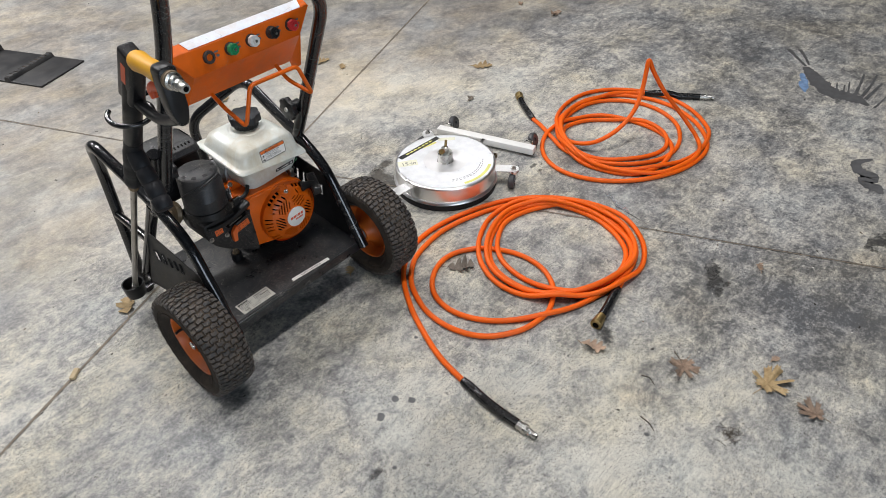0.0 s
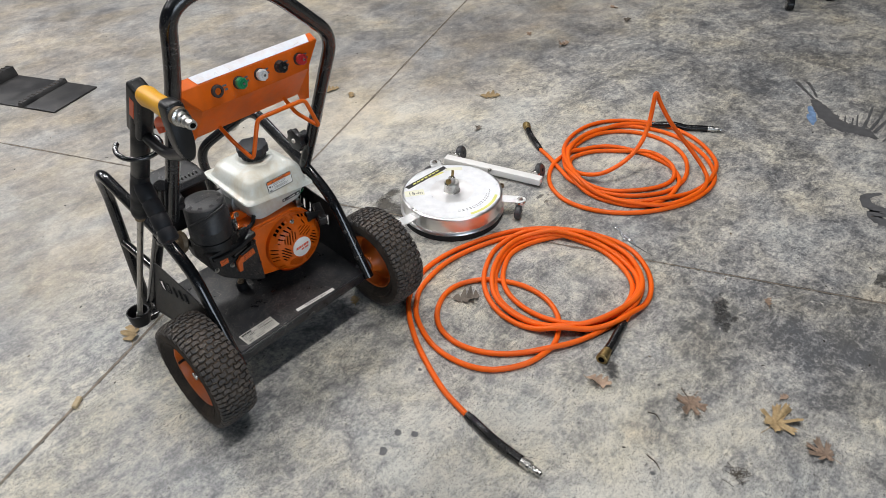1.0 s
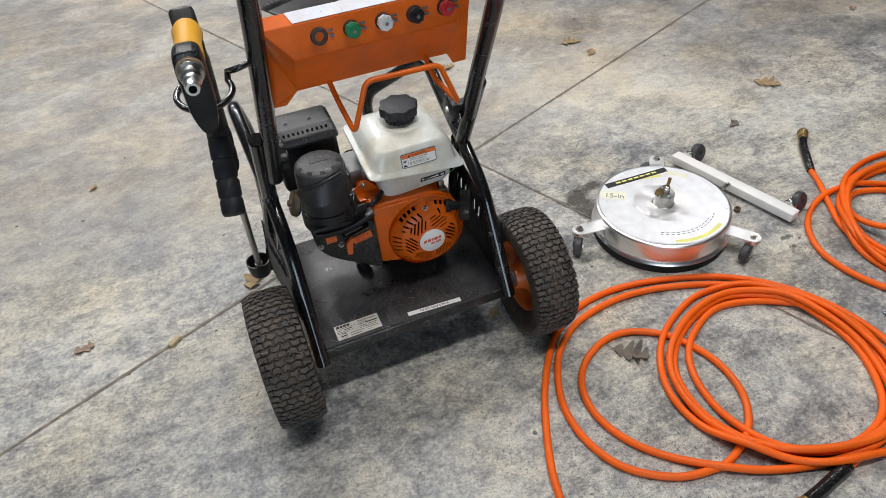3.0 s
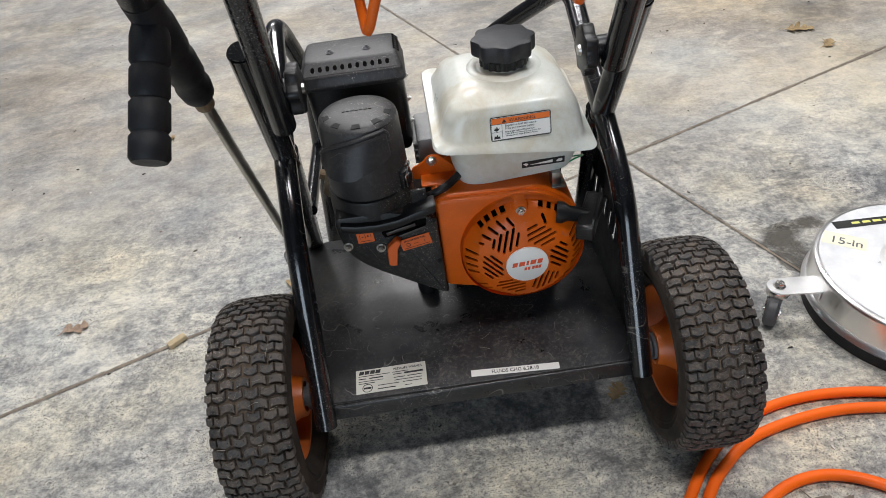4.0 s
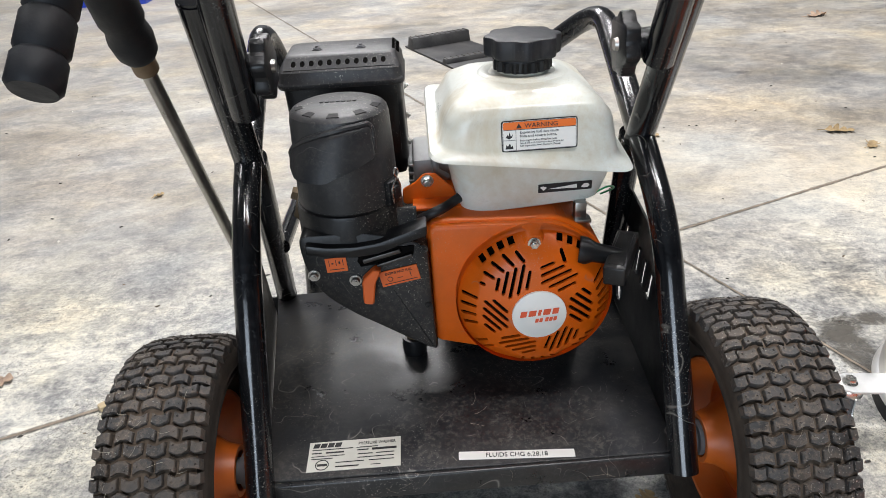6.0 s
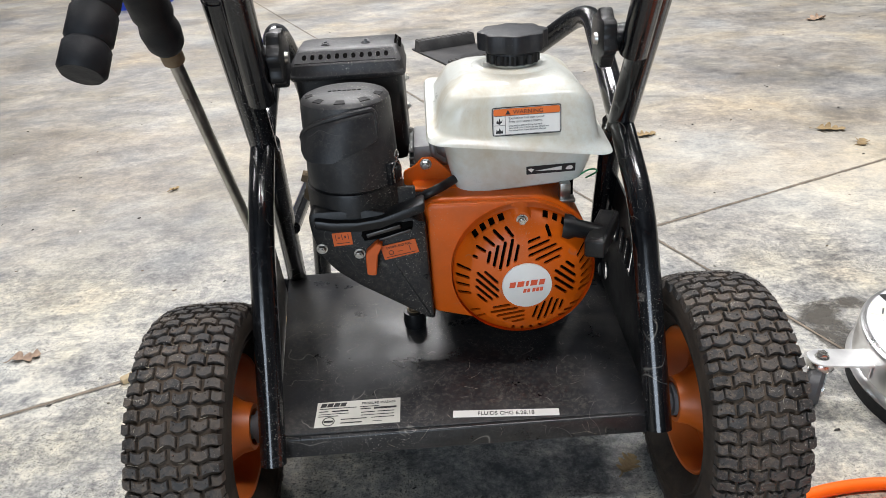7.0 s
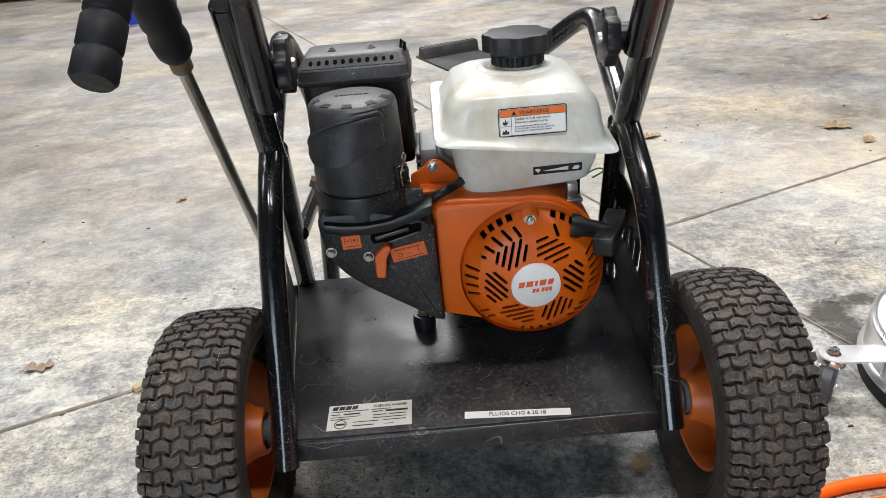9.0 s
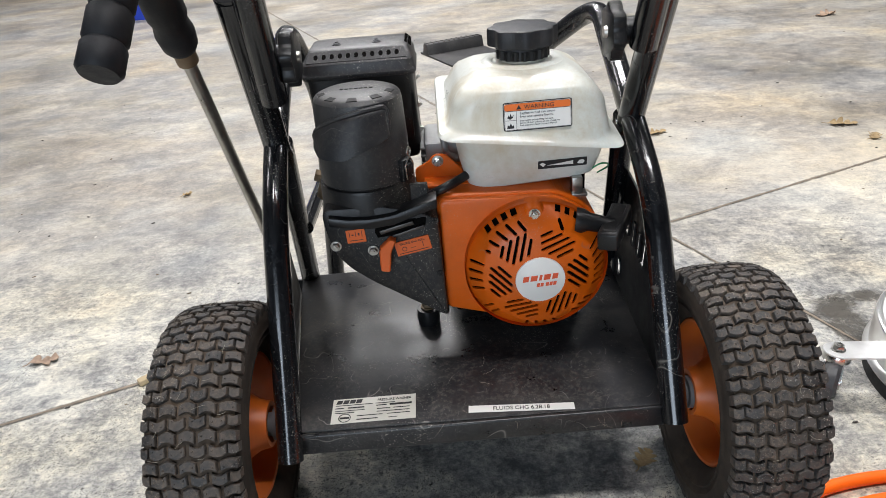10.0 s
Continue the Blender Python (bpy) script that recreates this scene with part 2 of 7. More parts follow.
FOAM = worn("foam_rubber_grip", (0.0075, 0.0085, 0.0110), 0.6, vary=0.2, scale=25, dust=0.03, grain=0.5, spec=0.35)
ORANGE = worn("orange_powder_coat", (0.66, 0.112, 0.003), 0.36, vary=0.16, scale=14, dust=0.20, dust_color=(0.34, 0.12, 0.04), grain=0.12, coat=0.05, spec=0.32, scratch=0.35, specks=0.25)
# darker than ORANGE: the rim's inner shade and its dirt are in the colour
ORANGE_RIM = worn("orange_rim_paint", (0.54, 0.115, 0.010), 0.42, vary=0.2, scale=11, dust=0.22, dust_color=(0.36, 0.20, 0.11), grain=0.15)
ORANGE_DECAL = worn("orange_decal", (0.72, 0.13, 0.02), 0.5, vary=0.06, scale=40)
TRIGGER = worn("red_orange_plastic", (0.62, 0.10, 0.03), 0.4, vary=0.08)
TANK = worn("white_tank_paint", (0.63, 0.652, 0.605), 0.30, vary=0.06, scale=13, dust=0.80, dust_color=(0.46, 0.37, 0.22), specks=0.35, grain=0.05, coat=0.35, grime=0.16)
STEEL = worn("zinc_steel", (0.58, 0.57, 0.54), 0.28, metal=1.0, vary=0.15, scale=40, grain=0.1)
ROD = worn("dull_steel", (0.40, 0.385, 0.36), 0.33, metal=1.0, vary=0.2, scale=30, grain=0.1)
CAP_PLASTIC = worn("matt_cap_plastic", (0.014, 0.0152, 0.0185), 0.50, vary=0.2, scale=20, dust=0.10, grain=0.25, spec=0.4, specks=0.3)
DARK_STEEL = worn("dark_steel", (0.075, 0.072, 0.070), 0.38, metal=0.9, vary=0.3, scale=30, dust=0.2, dust_color=(0.12, 0.10, 0.08))
BRASS = worn("brass", (0.36, 0.26, 0.11), 0.42, metal=1.0, vary=0.3, scale=40, dust=0.35, dust_color=(0.20, 0.17, 0.10))
TAN = worn("rusty_tan_metal", (0.17, 0.12, 0.07), 0.55, metal=0.5, vary=0.3, scale=30, dust=0.3)
ALLOY = worn("cast_aluminium", (0.30, 0.305, 0.305), 0.58, metal=0.7, vary=0.2, scale=30, dust=0.2)
YELLOW = worn("yellow_plastic", (0.70, 0.35, 0.020), 0.4, vary=0.08, scale=14, grain=0.2)
HOSE = worn("orange_hose", (0.82, 0.120, 0.004), 0.46, spec=0.28, vary=0.12, scale=6, dust=0.06, dust_color=(0.5, 0.22, 0.1), grain=0.12)
WHITE_BAR = worn("white_painted_bar", (0.78, 0.77, 0.74), 0.4, vary=0.06, scale=10, dust=0.1)
# bristle colour, used as well for the painted shade of the lid notches
BRISTLE_NOTCH = worn("black_bristle_and_notch", (0.010, 0.010, 0.010), 0.8, vary=0.4, scale=60)
STICKER = worn("bleached_sticker", (0.70, 0.73, 0.78), 0.5, vary=0.10, scale=16, dust=0.55, dust_color=(0.62, 0.42, 0.30), scratch=0.6)
LABEL = worn("paper_label", (0.80, 0.79, 0.75), 0.5, vary=0.04, scale=20)
PLATE = worn("rating_plate_foil", (0.60, 0.585, 0.52), 0.42, vary=0.07, scale=18, dust=0.12)
INK = worn("black_ink", (0.015, 0.015, 0.015), 0.6, vary=0.1)
ORANGE_INK = worn("orange_ink", (0.75, 0.16, 0.02), 0.5, vary=0.05)
RED_INK = worn("red_orange_ink", (0.72, 0.10, 0.035), 0.5, vary=0.05)
GREEN = worn("green_plastic", (0.010, 0.23, 0.085), 0.4, vary=0.1)
RED = worn("red_plastic", (0.55, 0.025, 0.03), 0.4, vary=0.1)
WHITE = worn("white_plastic", (0.75, 0.74, 0.71), 0.4, vary=0.06)
BROWN = worn("dark_rubber_grommet", (0.035, 0.026, 0.022), 0.65, vary=0.2)
# glossless near-black that stands in for shade inside openings and behind parts
VOID = worn("inside_shade_black", (0.004, 0.0037, 0.0034), 0.95, vary=0.3, spec=0.05)
OIL = worn("dark_oil_stain", (0.105, 0.105, 0.106), 0.45, vary=0.25, scale=25)


def soak_material(name, color, rough, scale, strength=0.9):
    """A stain that breaks up into patches and thins out towards its rim."""
    m, nt, b = material(name)
    n = noise_node(nt, scale, 6, 0.72, distort=0.5)
    tc = nt.nodes.new("ShaderNodeTexCoord")
    dist = nt.nodes.new("ShaderNodeVectorMath")
    dist.operation, dist.inputs[1].default_value = "DISTANCE", (0.5, 0.5, 0.5)
    flat = nt.nodes.new("ShaderNodeVectorMath")
    flat.operation, flat.inputs[1].default_value, flat.inputs[2].default_value = "MULTIPLY_ADD", (1, 1, 0), (0, 0, 0.5)
    link(nt, tc.outputs["Generated"], flat.inputs[0])
    link(nt, flat.outputs["Vector"], dist.inputs[0])
    rim = nt.nodes.new("ShaderNodeMath")
    rim.operation, rim.inputs[1].default_value = "MULTIPLY_ADD", -0.62
    link(nt, dist.outputs["Value"], rim.inputs[0])
    link(nt, n.outputs["Fac"], rim.inputs[2])
    a = ramp(nt, rim.outputs[0], [(0.26, grey(0)), (0.34, grey(strength * 0.6)), (0.48, grey(strength))])
    link(nt, a.outputs["Color"], b.inputs["Alpha"])
    c = ramp(nt, n.outputs["Fac"], [(0.35, tuple(v * 1.3 for v in color)), (0.65, color)])
    link(nt, c.outputs["Color"], b.inputs["Base Color"])
    b.inputs["Roughness"].default_value = rough
    return m


SOAK = soak_material("broken_damp_stain", (0.058, 0.056, 0.053), 0.34, 30, 0.80)
PUDDLE = soak_material("brown_damp_patch", (0.090, 0.082, 0.070), 0.30, 9)
MAT = worn("black_rubber_mat", (0.022, 0.022, 0.023), 0.5, vary=0.3, scale=9, dust=0.30, dust_color=(0.14, 0.13, 0.12))
BLUE = worn("blue_plastic", (0.012, 0.045, 0.42), 0.45, vary=0.12)
CASTER = worn("caster_rubber", (0.040, 0.041, 0.044), 0.5, vary=0.3, scale=40, dust=0.3, dust_color=(0.15, 0.14, 0.13))
ZINC = worn("bright_zinc_plate", (0.74, 0.74, 0.73), 0.40, metal=0.75, vary=0.10, scale=25, grain=0.1)
GREY = worn("grey_rubber", (0.10, 0.10, 0.105), 0.55, vary=0.2)
WOOD = worn("plain_timber", (0.40, 0.20, 0.09), 0.6, vary=0.2, scale=8)
CHIP = worn("wood_chip", (0.42, 0.33, 0.20), 0.8, vary=0.2, scale=60)


BLUE_MARK = worn("blue_chalk", (0.16, 0.26, 0.42), 0.8, vary=0.3, scale=40)


def grit_material():
    m, nt, b = material("mixed_grit")
    geo = nt.nodes.new("ShaderNodeNewGeometry")
    c = ramp(nt, geo.outputs["Random Per Island"], [(0.0, (0.05, 0.045, 0.04)), (0.45, (0.16, 0.12, 0.08)), (0.60, (0.55, 0.52, 0.47)), (1.0, (0.75, 0.74, 0.70))])
    c.color_ramp.interpolation = "CONSTANT"
    link(nt, c.outputs["Color"], b.inputs["Base Color"])
    b.inputs["Roughness"].default_value = 0.85
    return m


GRIT = grit_material()


def stainless_material(name, spun=False):
    m, nt, b = material(name)
    n = noise_node(nt, 5, 3, 0.5)
    b.inputs["Metallic"].default_value = 1.0
    c = ramp(nt, n.outputs["Fac"], [(0.3, (0.78, 0.775, 0.77)), (0.7, (0.90, 0.895, 0.885))])
    link(nt, c.outputs["Color"], b.inputs["Base Color"])
    r = ramp(nt, n.outputs["Fac"], [(0.3, grey(0.26)), (0.7, grey(0.40))])
    link(nt, r.outputs["Color"], b.inputs["Roughness"])
    s = noise_node(nt, 30, 3, 0.6, stretch=(1, 1, 14))
    bump(nt, s.outputs["Fac"], b, 0.06, 0.001)
    if spun:
        tan = nt.nodes.new("ShaderNodeTangent")
        tan.direction_type, tan.axis = "RADIAL", "Z"
        link(nt, tan.outputs["Tangent"], b.inputs["Tangent"])
        b.inputs["Anisotropic"].default_value = 0.85
    return m


STAINLESS = stainless_material("polished_stainless")
# mostly non-metal: the mirrored bright ceiling is put into the pale colour
FILM = worn("silver_label_painted_sheen", (0.84, 0.85, 0.86), 0.34, metal=0.25, vary=0.08, scale=30)


# only half metal, so part of its bright reflection is plain colour
SPUN_FILM = stainless_material("spun_label_painted_sheen", True)
SPUN_FILM.node_tree.nodes["Principled BSDF"].inputs["Metallic"].default_value = 0.55


def leaf_material(name, a, c):
    m, nt, b = material(name)
    n = noise_node(nt, 70, 8, 0.78, distort=0.4)
    info = nt.nodes.new("ShaderNodeObjectInfo")
    col = ramp(nt, n.outputs["Fac"], [(0.3, a), (0.7, c)]).outputs["Color"]
    hsv = nt.nodes.new("ShaderNodeHueSaturation")
    sub = nt.nodes.new("ShaderNodeMath")
    sub.operation, sub.inputs[1].default_value = "MULTIPLY_ADD", 0.5
    sub.inputs[2].default_value = 0.75
    link(nt, info.outputs["Random"], sub.inputs[0])
    link(nt, sub.outputs[0], hsv.inputs["Value"])
    link(nt, col, hsv.inputs["Color"])
    link(nt, hsv.outputs["Color"], b.inputs["Base Color"])
    b.inputs["Roughness"].default_value = 0.75
    bump(nt, n.outputs["Fac"], b, 0.4, 0.002)
    return m


LEAF_TAN = leaf_material("dry_tan_leaf", (0.19, 0.125, 0.055), (0.44, 0.32, 0.165))
LEAF_BROWN = leaf_material("dry_brown_leaf", (0.17, 0.115, 0.080), (0.48, 0.34, 0.24))
LEAF_GREY = leaf_material("dry_grey_leaf", (0.085, 0.07, 0.055), (0.17, 0.14, 0.11))


# ---- mesh helpers ----
def part(name, bm, mat, parent=None, label="", smooth=True, angle=40):
    me = bpy.data.meshes.new(name)
    if smooth:
        cut = math.cos(radians(angle))
        for f in bm.faces:
            f.smooth = True
        for e in bm.edges:
            if len(e.link_faces) == 2 and e.link_faces[0].normal.dot(e.link_faces[1].normal) < cut:
                e.smooth = False
    bm.to_mesh(me)
    bm.free()
    me.materials.append(mat)
    ob = new(name, me)
    if parent:
        ob.parent = parent
    if label:
        ob["label"] = label
    return ob


def joined(*bms):
    out = bmesh.new()
    for b in bms:
        me = bpy.data.meshes.new("tmp")
        b.to_mesh(me)
        b.free()
        out.from_mesh(me)
        bpy.data.meshes.remove(me)
    out.normal_update()
    return out


def moved(bm, m):
    bmesh.ops.transform(bm, matrix=m, verts=bm.verts)
    bm.normal_update()
    return bm


def block(x0, x1, y0, y1, z0, z1, bevel=0.0, seg=2):
    bm = bmesh.new()
    bmesh.ops.create_cube(bm, size=1, matrix=Matrix.LocRotScale(((x0 + x1) / 2, (y0 + y1) / 2, (z0 + z1) / 2), None, (x1 - x0, y1 - y0, z1 - z0)))
    if bevel:
        bmesh.ops.bevel(bm, geom=bm.edges[:], offset=bevel, segments=seg, affect="EDGES", profile=0.5)
    bm.normal_update()
    return bm


def filleted(pts, radius, steps=6):
    """A polyline whose inner corners are rounded."""
    pts = [Vector(p) for p in pts]
    out = [pts[0]]
    for a, b, c in zip(pts, pts[1:], pts[2:]):
        u, v = (a - b), (c - b)
        cut = min(radius, u.length * 0.48, v.length * 0.48)
        p, q = b + u.normalized() * cut, b + v.normalized() * cut
        for i in range(steps + 1):
            s = i / steps
            out.append(p * (1 - s) ** 2 + b * 2 * s * (1 - s) + q * s * s)
    out.append(pts[-1])
    return out


def sweep(pts, r, seg=14, cap=True):
    """A round bar along the points; r may be one radius or one for each point."""
    pts = [Vector(p) for p in pts]
    bm = bmesh.new()
    radii = r if isinstance(r, (list, tuple)) else [r] * len(pts)
    tans = [(pts[min(i + 1, len(pts) - 1)] - pts[max(i - 1, 0)]).normalized() for i in range(len(pts))]
    side = tans[0].orthogonal().normalized()
    rings = []
    for p, t, rr in zip(pts, tans, radii):
        side = (side - t * side.dot(t)).normalized()
        up = t.cross(side)
        rings.append([bm.verts.new(p + (side * math.cos(a) + up * math.sin(a)) * rr) for a in (2 * math.pi * k / seg for k in range(seg))])
    for a, b in zip(rings, rings[1:]):
        for k in range(seg):
            bm.faces.new((a[k], a[(k + 1) % seg], b[(k + 1) % seg], b[k]))
    if cap:
        bm.faces.new(rings[0][::-1])
        bm.faces.new(rings[-1])
    bm.normal_update()
    return bm


def lathe(profile, seg=40, m=None, closed=False):
    """Turns (radius, height) pairs round the z axis."""
    bm = bmesh.new()
    rings = []
    for rr, z in profile:
        if rr < 1e-6:
            rings.append([bm.verts.new((0, 0, z))])
        else:
            rings.append([bm.verts.new((rr * math.cos(2 * math.pi * k / seg), rr * math.sin(2 * math.pi * k / seg), z)) for k in range(seg)])
    pairs = list(zip(rings, rings[1:])) + ([(rings[-1], rings[0])] if closed else [])
    for a, b in pairs:
        for k in range(seg):
            n = (k + 1) % seg
            ring = [a[k % len(a)], a[n % len(a)], b[n % len(b)], b[k % len(b)]]
            ring = [v for i, v in enumerate(ring) if v not in ring[:i]]
            if len(ring) > 2:
                bm.faces.new(ring)
    bmesh.ops.recalc_face_normals(bm, faces=bm.faces[:])
    if m:
        moved(bm, m)
    bm.normal_update()
    return bm


def prism(poly, a, b, axis="y", bevel=0.0, seg=2):
    """A plate with the outline poly, from a to b along the axis: y has (x, z) outlines, x has (y, z), z has (x, y)."""
    put = {"y": lambda p, d: (p[0], d, p[1]), "x": lambda p, d: (d, p[0], p[1]), "z": lambda p, d: (p[0], p[1], d)}[axis]
    bm = bmesh.new()
    lo, hi = [bm.verts.new(put(p, a)) for p in poly], [bm.verts.new(put(p, b)) for p in poly]
    bm.faces.new(lo)
    bm.faces.new(hi)
    for i in range(len(poly)):
        j = (i + 1) % len(poly)
        bm.faces.new((lo[i], lo[j], hi[j], hi[i]))
    bmesh.ops.recalc_face_normals(bm, faces=bm.faces[:])
    if bevel:
        bmesh.ops.bevel(bm, geom=bm.edges[:], offset=bevel, segments=seg, affect="EDGES", profile=0.5)
    bm.normal_update()
    return bm


def rounded_poly(poly, r, steps=4):
    pts = [Vector((*p, 0)) for p in poly]
    out = []
    for i, b in enumerate(pts):
        u, v = pts[i - 1] - b, pts[(i + 1) % len(pts)] - b
        cut = min(r, u.length * 0.48, v.length * 0.48)
        p, q = b + u.normalized() * cut, b + v.normalized() * cut
        for k in range(steps + 1):
            s = k / steps
            w = p * (1 - s) ** 2 + b * 2 * s * (1 - s) + q * s * s
            out.append((w.x, w.y))
    return out


def round_rect(x0, x1, y0, y1, r, steps=5):
    return rounded_poly([(x0, y0), (x1, y0), (x1, y1), (x0, y1)], r, steps)


def loft(sections):
    """Closed skin through rings of equally many points; ends are filled."""
    bm = bmesh.new()
    rings = [[bm.verts.new(p) for p in s] for s in sections]
    for a, b in zip(rings, rings[1:]):
        for k in range(len(a)):
            n = (k + 1) % len(a)
            bm.faces.new((a[k], a[n], b[n], b[k]))
    bm.faces.new(rings[0])
    bm.faces.new(rings[-1])
    bmesh.ops.recalc_face_normals(bm, faces=bm.faces[:])
    bm.normal_update()
    return bm


def pierced(outline, holes, thick, shape=None, extra=()):
    """A sheet in the xy plane with real openings; shape(x, y) gives its height, thick goes to -z."""
    from mathutils.geometry import delaunay_2d_cdt
    verts, edges = [], []
    for loop in (outline, *holes):
        k = len(verts)
        verts += [Vector(p) for p in loop]
        edges += [(k + i, k + (i + 1) % len(loop)) for i in range(len(loop))]
    verts += [Vector(p) for p in extra]
    vs, _, fs, *_ = delaunay_2d_cdt(verts, edges, [], 1, 1e-6)

    def inside(p, loop):
        hit = False
        for (ax, ay), (bx, by) in zip(loop, loop[1:] + loop[:1]):
            if (ay > p.y) != (by > p.y) and p.x < (bx - ax) * (p.y - ay) / (by - ay) + ax:
                hit = not hit
        return hit
    bm = bmesh.new()
    bv = [bm.verts.new((v.x, v.y, shape(v.x, v.y) if shape else 0)) for v in vs]
    for f in fs:
        c = sum((vs[i] for i in f), Vector((0, 0))) / len(f)
        if inside(c, list(outline)) and not any(inside(c, list(h)) for h in holes):
            bm.faces.new([bv[i] for i in f])
    bmesh.ops.delete(bm, geom=[v for v in bm.verts if not v.link_faces], context="VERTS")
    bmesh.ops.recalc_face_normals(bm, faces=bm.faces[:])
    if bm.faces and sum(f.normal.z for f in bm.faces) < 0:
        bmesh.ops.reverse_faces(bm, faces=bm.faces[:])
    rim = [e for e in bm.edges if e.is_boundary]
    made = bmesh.ops.extrude_edge_only(bm, edges=rim)
    bmesh.ops.translate(bm, verts=[v for v in made["geom"] if isinstance(v, bmesh.types.BMVert)], vec=(0, 0, -thick))
    bm.normal_update()
    return bm


def slot(cx, cy, length, width, deg, n=4):
    """Outline of a slot with round ends."""
    c, s = math.cos(radians(deg)), math.sin(radians(deg))
    pts = []
    for sign in (1, -1):
        for k in range(n + 1):
            a = -math.pi / 2 + math.pi * k / n
            x, y = sign * (length / 2 - width / 2 + width / 2 * math.cos(a)), sign * width / 2 * math.sin(a)
            pts.append((cx + c * x - s * y, cy + s * x + c * y))
    return pts


def hex_bolt(m, r=0.006, h=0.005, washer=1.3):
    return moved(joined(lathe([(0, 0), (r * washer, 0), (r * washer, 0.0012), (0, 0.0012)], 20), lathe([(0, 0), (r, 0), (r, h * 0.85), (r * 0.85, h), (0, h)], 6),
                        lathe([(0, 0), (r * 0.5, 0), (r * 0.5, h + 0.002), (0, h + 0.002)], 12)), m)


def lettering(text, size, m, mat, parent, name="lettering", depth=0.0002, align="LEFT", squeeze=1.0):
    """Raised flat letters; m takes the text's xy plane to its place."""
    cu = bpy.data.curves.new(name, "FONT")
    cu.body, cu.size, cu.extrude, cu.align_x = text, size, depth, align
    tmp = bpy.data.objects.new("tmp", cu)
    scene.collection.objects.link(tmp)
    me = bpy.data.meshes.new_from_object(tmp.evaluated_get(bpy.context.evaluated_depsgraph_get()))
    bpy.data.objects.remove(tmp)
    bpy.data.curves.remove(cu)
    me.transform(m @ Matrix.Diagonal((squeeze, 1, 1, 1)))
    me.materials.clear()
    me.materials.append(mat)
    me.name = name
    ob = new(name, me)
    ob.parent = parent
    return ob


def frame_of(o, xdir, normal):
    """A matrix with its x along xdir and its z along the normal, at o."""
    z = Vector(normal).normalized()
    x = (Vector(xdir) - z * Vector(xdir).dot(z)).normalized()
    y = z.cross(x)
    return Matrix(((x.x, y.x, z.x, o[0]), (x.y, y.y, z.y, o[1]), (x.z, y.z, z.z, o[2]), (0, 0, 0, 1)))


def thing(name, label, category, group="", at=(0, 0, 0)):
    ob = new(name)
    ob.location = at
    ob.empty_display_size = 0.05
    return tagged(ob, label, category, group)


# ---- structure ----
def soft_band_material():
    """Dirt washed out along a saw cut, broken up by noise."""
    m, nt, b = material("joint_halo")
    n = noise_node(nt, 40, 6, 0.75)
    a = ramp(nt, n.outputs["Fac"], [(0.38, grey(0.05)), (0.60, grey(0.55))])
    link(nt, a.outputs["Color"], b.inputs["Alpha"])
    b.inputs["Base Color"].default_value = (0.13, 0.118, 0.105, 1)
    b.inputs["Roughness"].default_value = 0.8
    return m


def build_floor():
    bm = bmesh.new()
    bmesh.ops.create_grid(bm, x_segments=2, y_segments=2, size=0.5, matrix=Matrix.LocRotScale((1.0, 1.0, 0), None, (17, 15, 1)))
    ob = part("floor", bm, CONCRETE, smooth=False)
    tagged(ob, "grey mottled trowelled concrete floor with stains and saw-cut joints", "floor", kind="structure")
    halo = soft_band_material()
    cross, along, over = Vector((0.478, 0.779, 0)), Vector((1, 0.42, 0)).normalized(), Vector((1, -2.3, 0)).normalized()
    for name, d, ends in (("floor_joint", along, (-6, 7)), ("floor_joint", over, (-6, 6))):
        n = Vector((-d.y, d.x, 0))
        rnd = random.Random(5)
        b2 = bmesh.new()
        prev = None
        steps = 240
        for i in range(steps + 1):
            c = cross + d * (ends[0] + (ends[1] - ends[0]) * i / steps)
            w = (0.0022 if d == along else 0.0013) + 0.0016 * rnd.random()
            z = 0.0012 if d == along else 0.0016
            off = n * (0.0012 * (rnd.random() - 0.5))
            cur = (b2.verts.new(c + off - n * w + Vector((0, 0, z))), b2.verts.new(c + off + n * w + Vector((0, 0, z))))
            if prev:
                b2.faces.new((prev[0], cur[0], cur[1], prev[1]))
            prev = cur
        b3 = bmesh.new()
        prev = None
        for i in range(steps + 1):
            c = cross + d * (ends[0] + (ends[1] - ends[0]) * i / steps)
            w = 0.0045 + 0.0035 * rnd.random()
            cur = (b3.verts.new(c - n * w + Vector((0, 0, z - 0.0007))), b3.verts.new(c + n * w + Vector((0, 0, z - 0.0007))))
            if prev:
                b3.faces.new((prev[0], cur[0], cur[1], prev[1]))
            prev = cur
        tagged(part("joint_stain", b3, halo, smooth=False), "brown dirt stain along the saw cut", "floor stain", kind="structure")
        j = part(name, b2, JOINT, smooth=False)
        tagged(j, "thin dirt-filled saw cut running across the concrete floor", "floor joint", kind="structure")


def build_room():
    x0, x1, y0, y1, h, t = -7.0, 9.0, -6.0, 8.0, 4.6, 0.15
    # the south wall's door gap is added for the daylight fill
    for name, b in (("wall_north", block(x0, x1, y1, y1 + t, 0, h)), ("wall_south", joined(block(x0, -4.1, y0 - t, y0, 0, h), block(0.1, x1, y0 - t, y0, 0, h), block(-4.1, 0.1, y0 - t, y0, 3.1, h))),
                    ("wall_west", block(x0 - t, x0, y0, y1, 0, h)), ("wall_east", block(x1, x1 + t, y0, y1, 0, h))):
        tagged(part(name, b, WALL, smooth=False), "plain grey painted workshop wall", "wall", kind="structure")
    tagged(part("ceiling", block(x0, x1, y0, y1, h, h + t), CEIL, smooth=False), "plain grey workshop ceiling", "ceiling", kind="structure")


build_floor()
build_room()

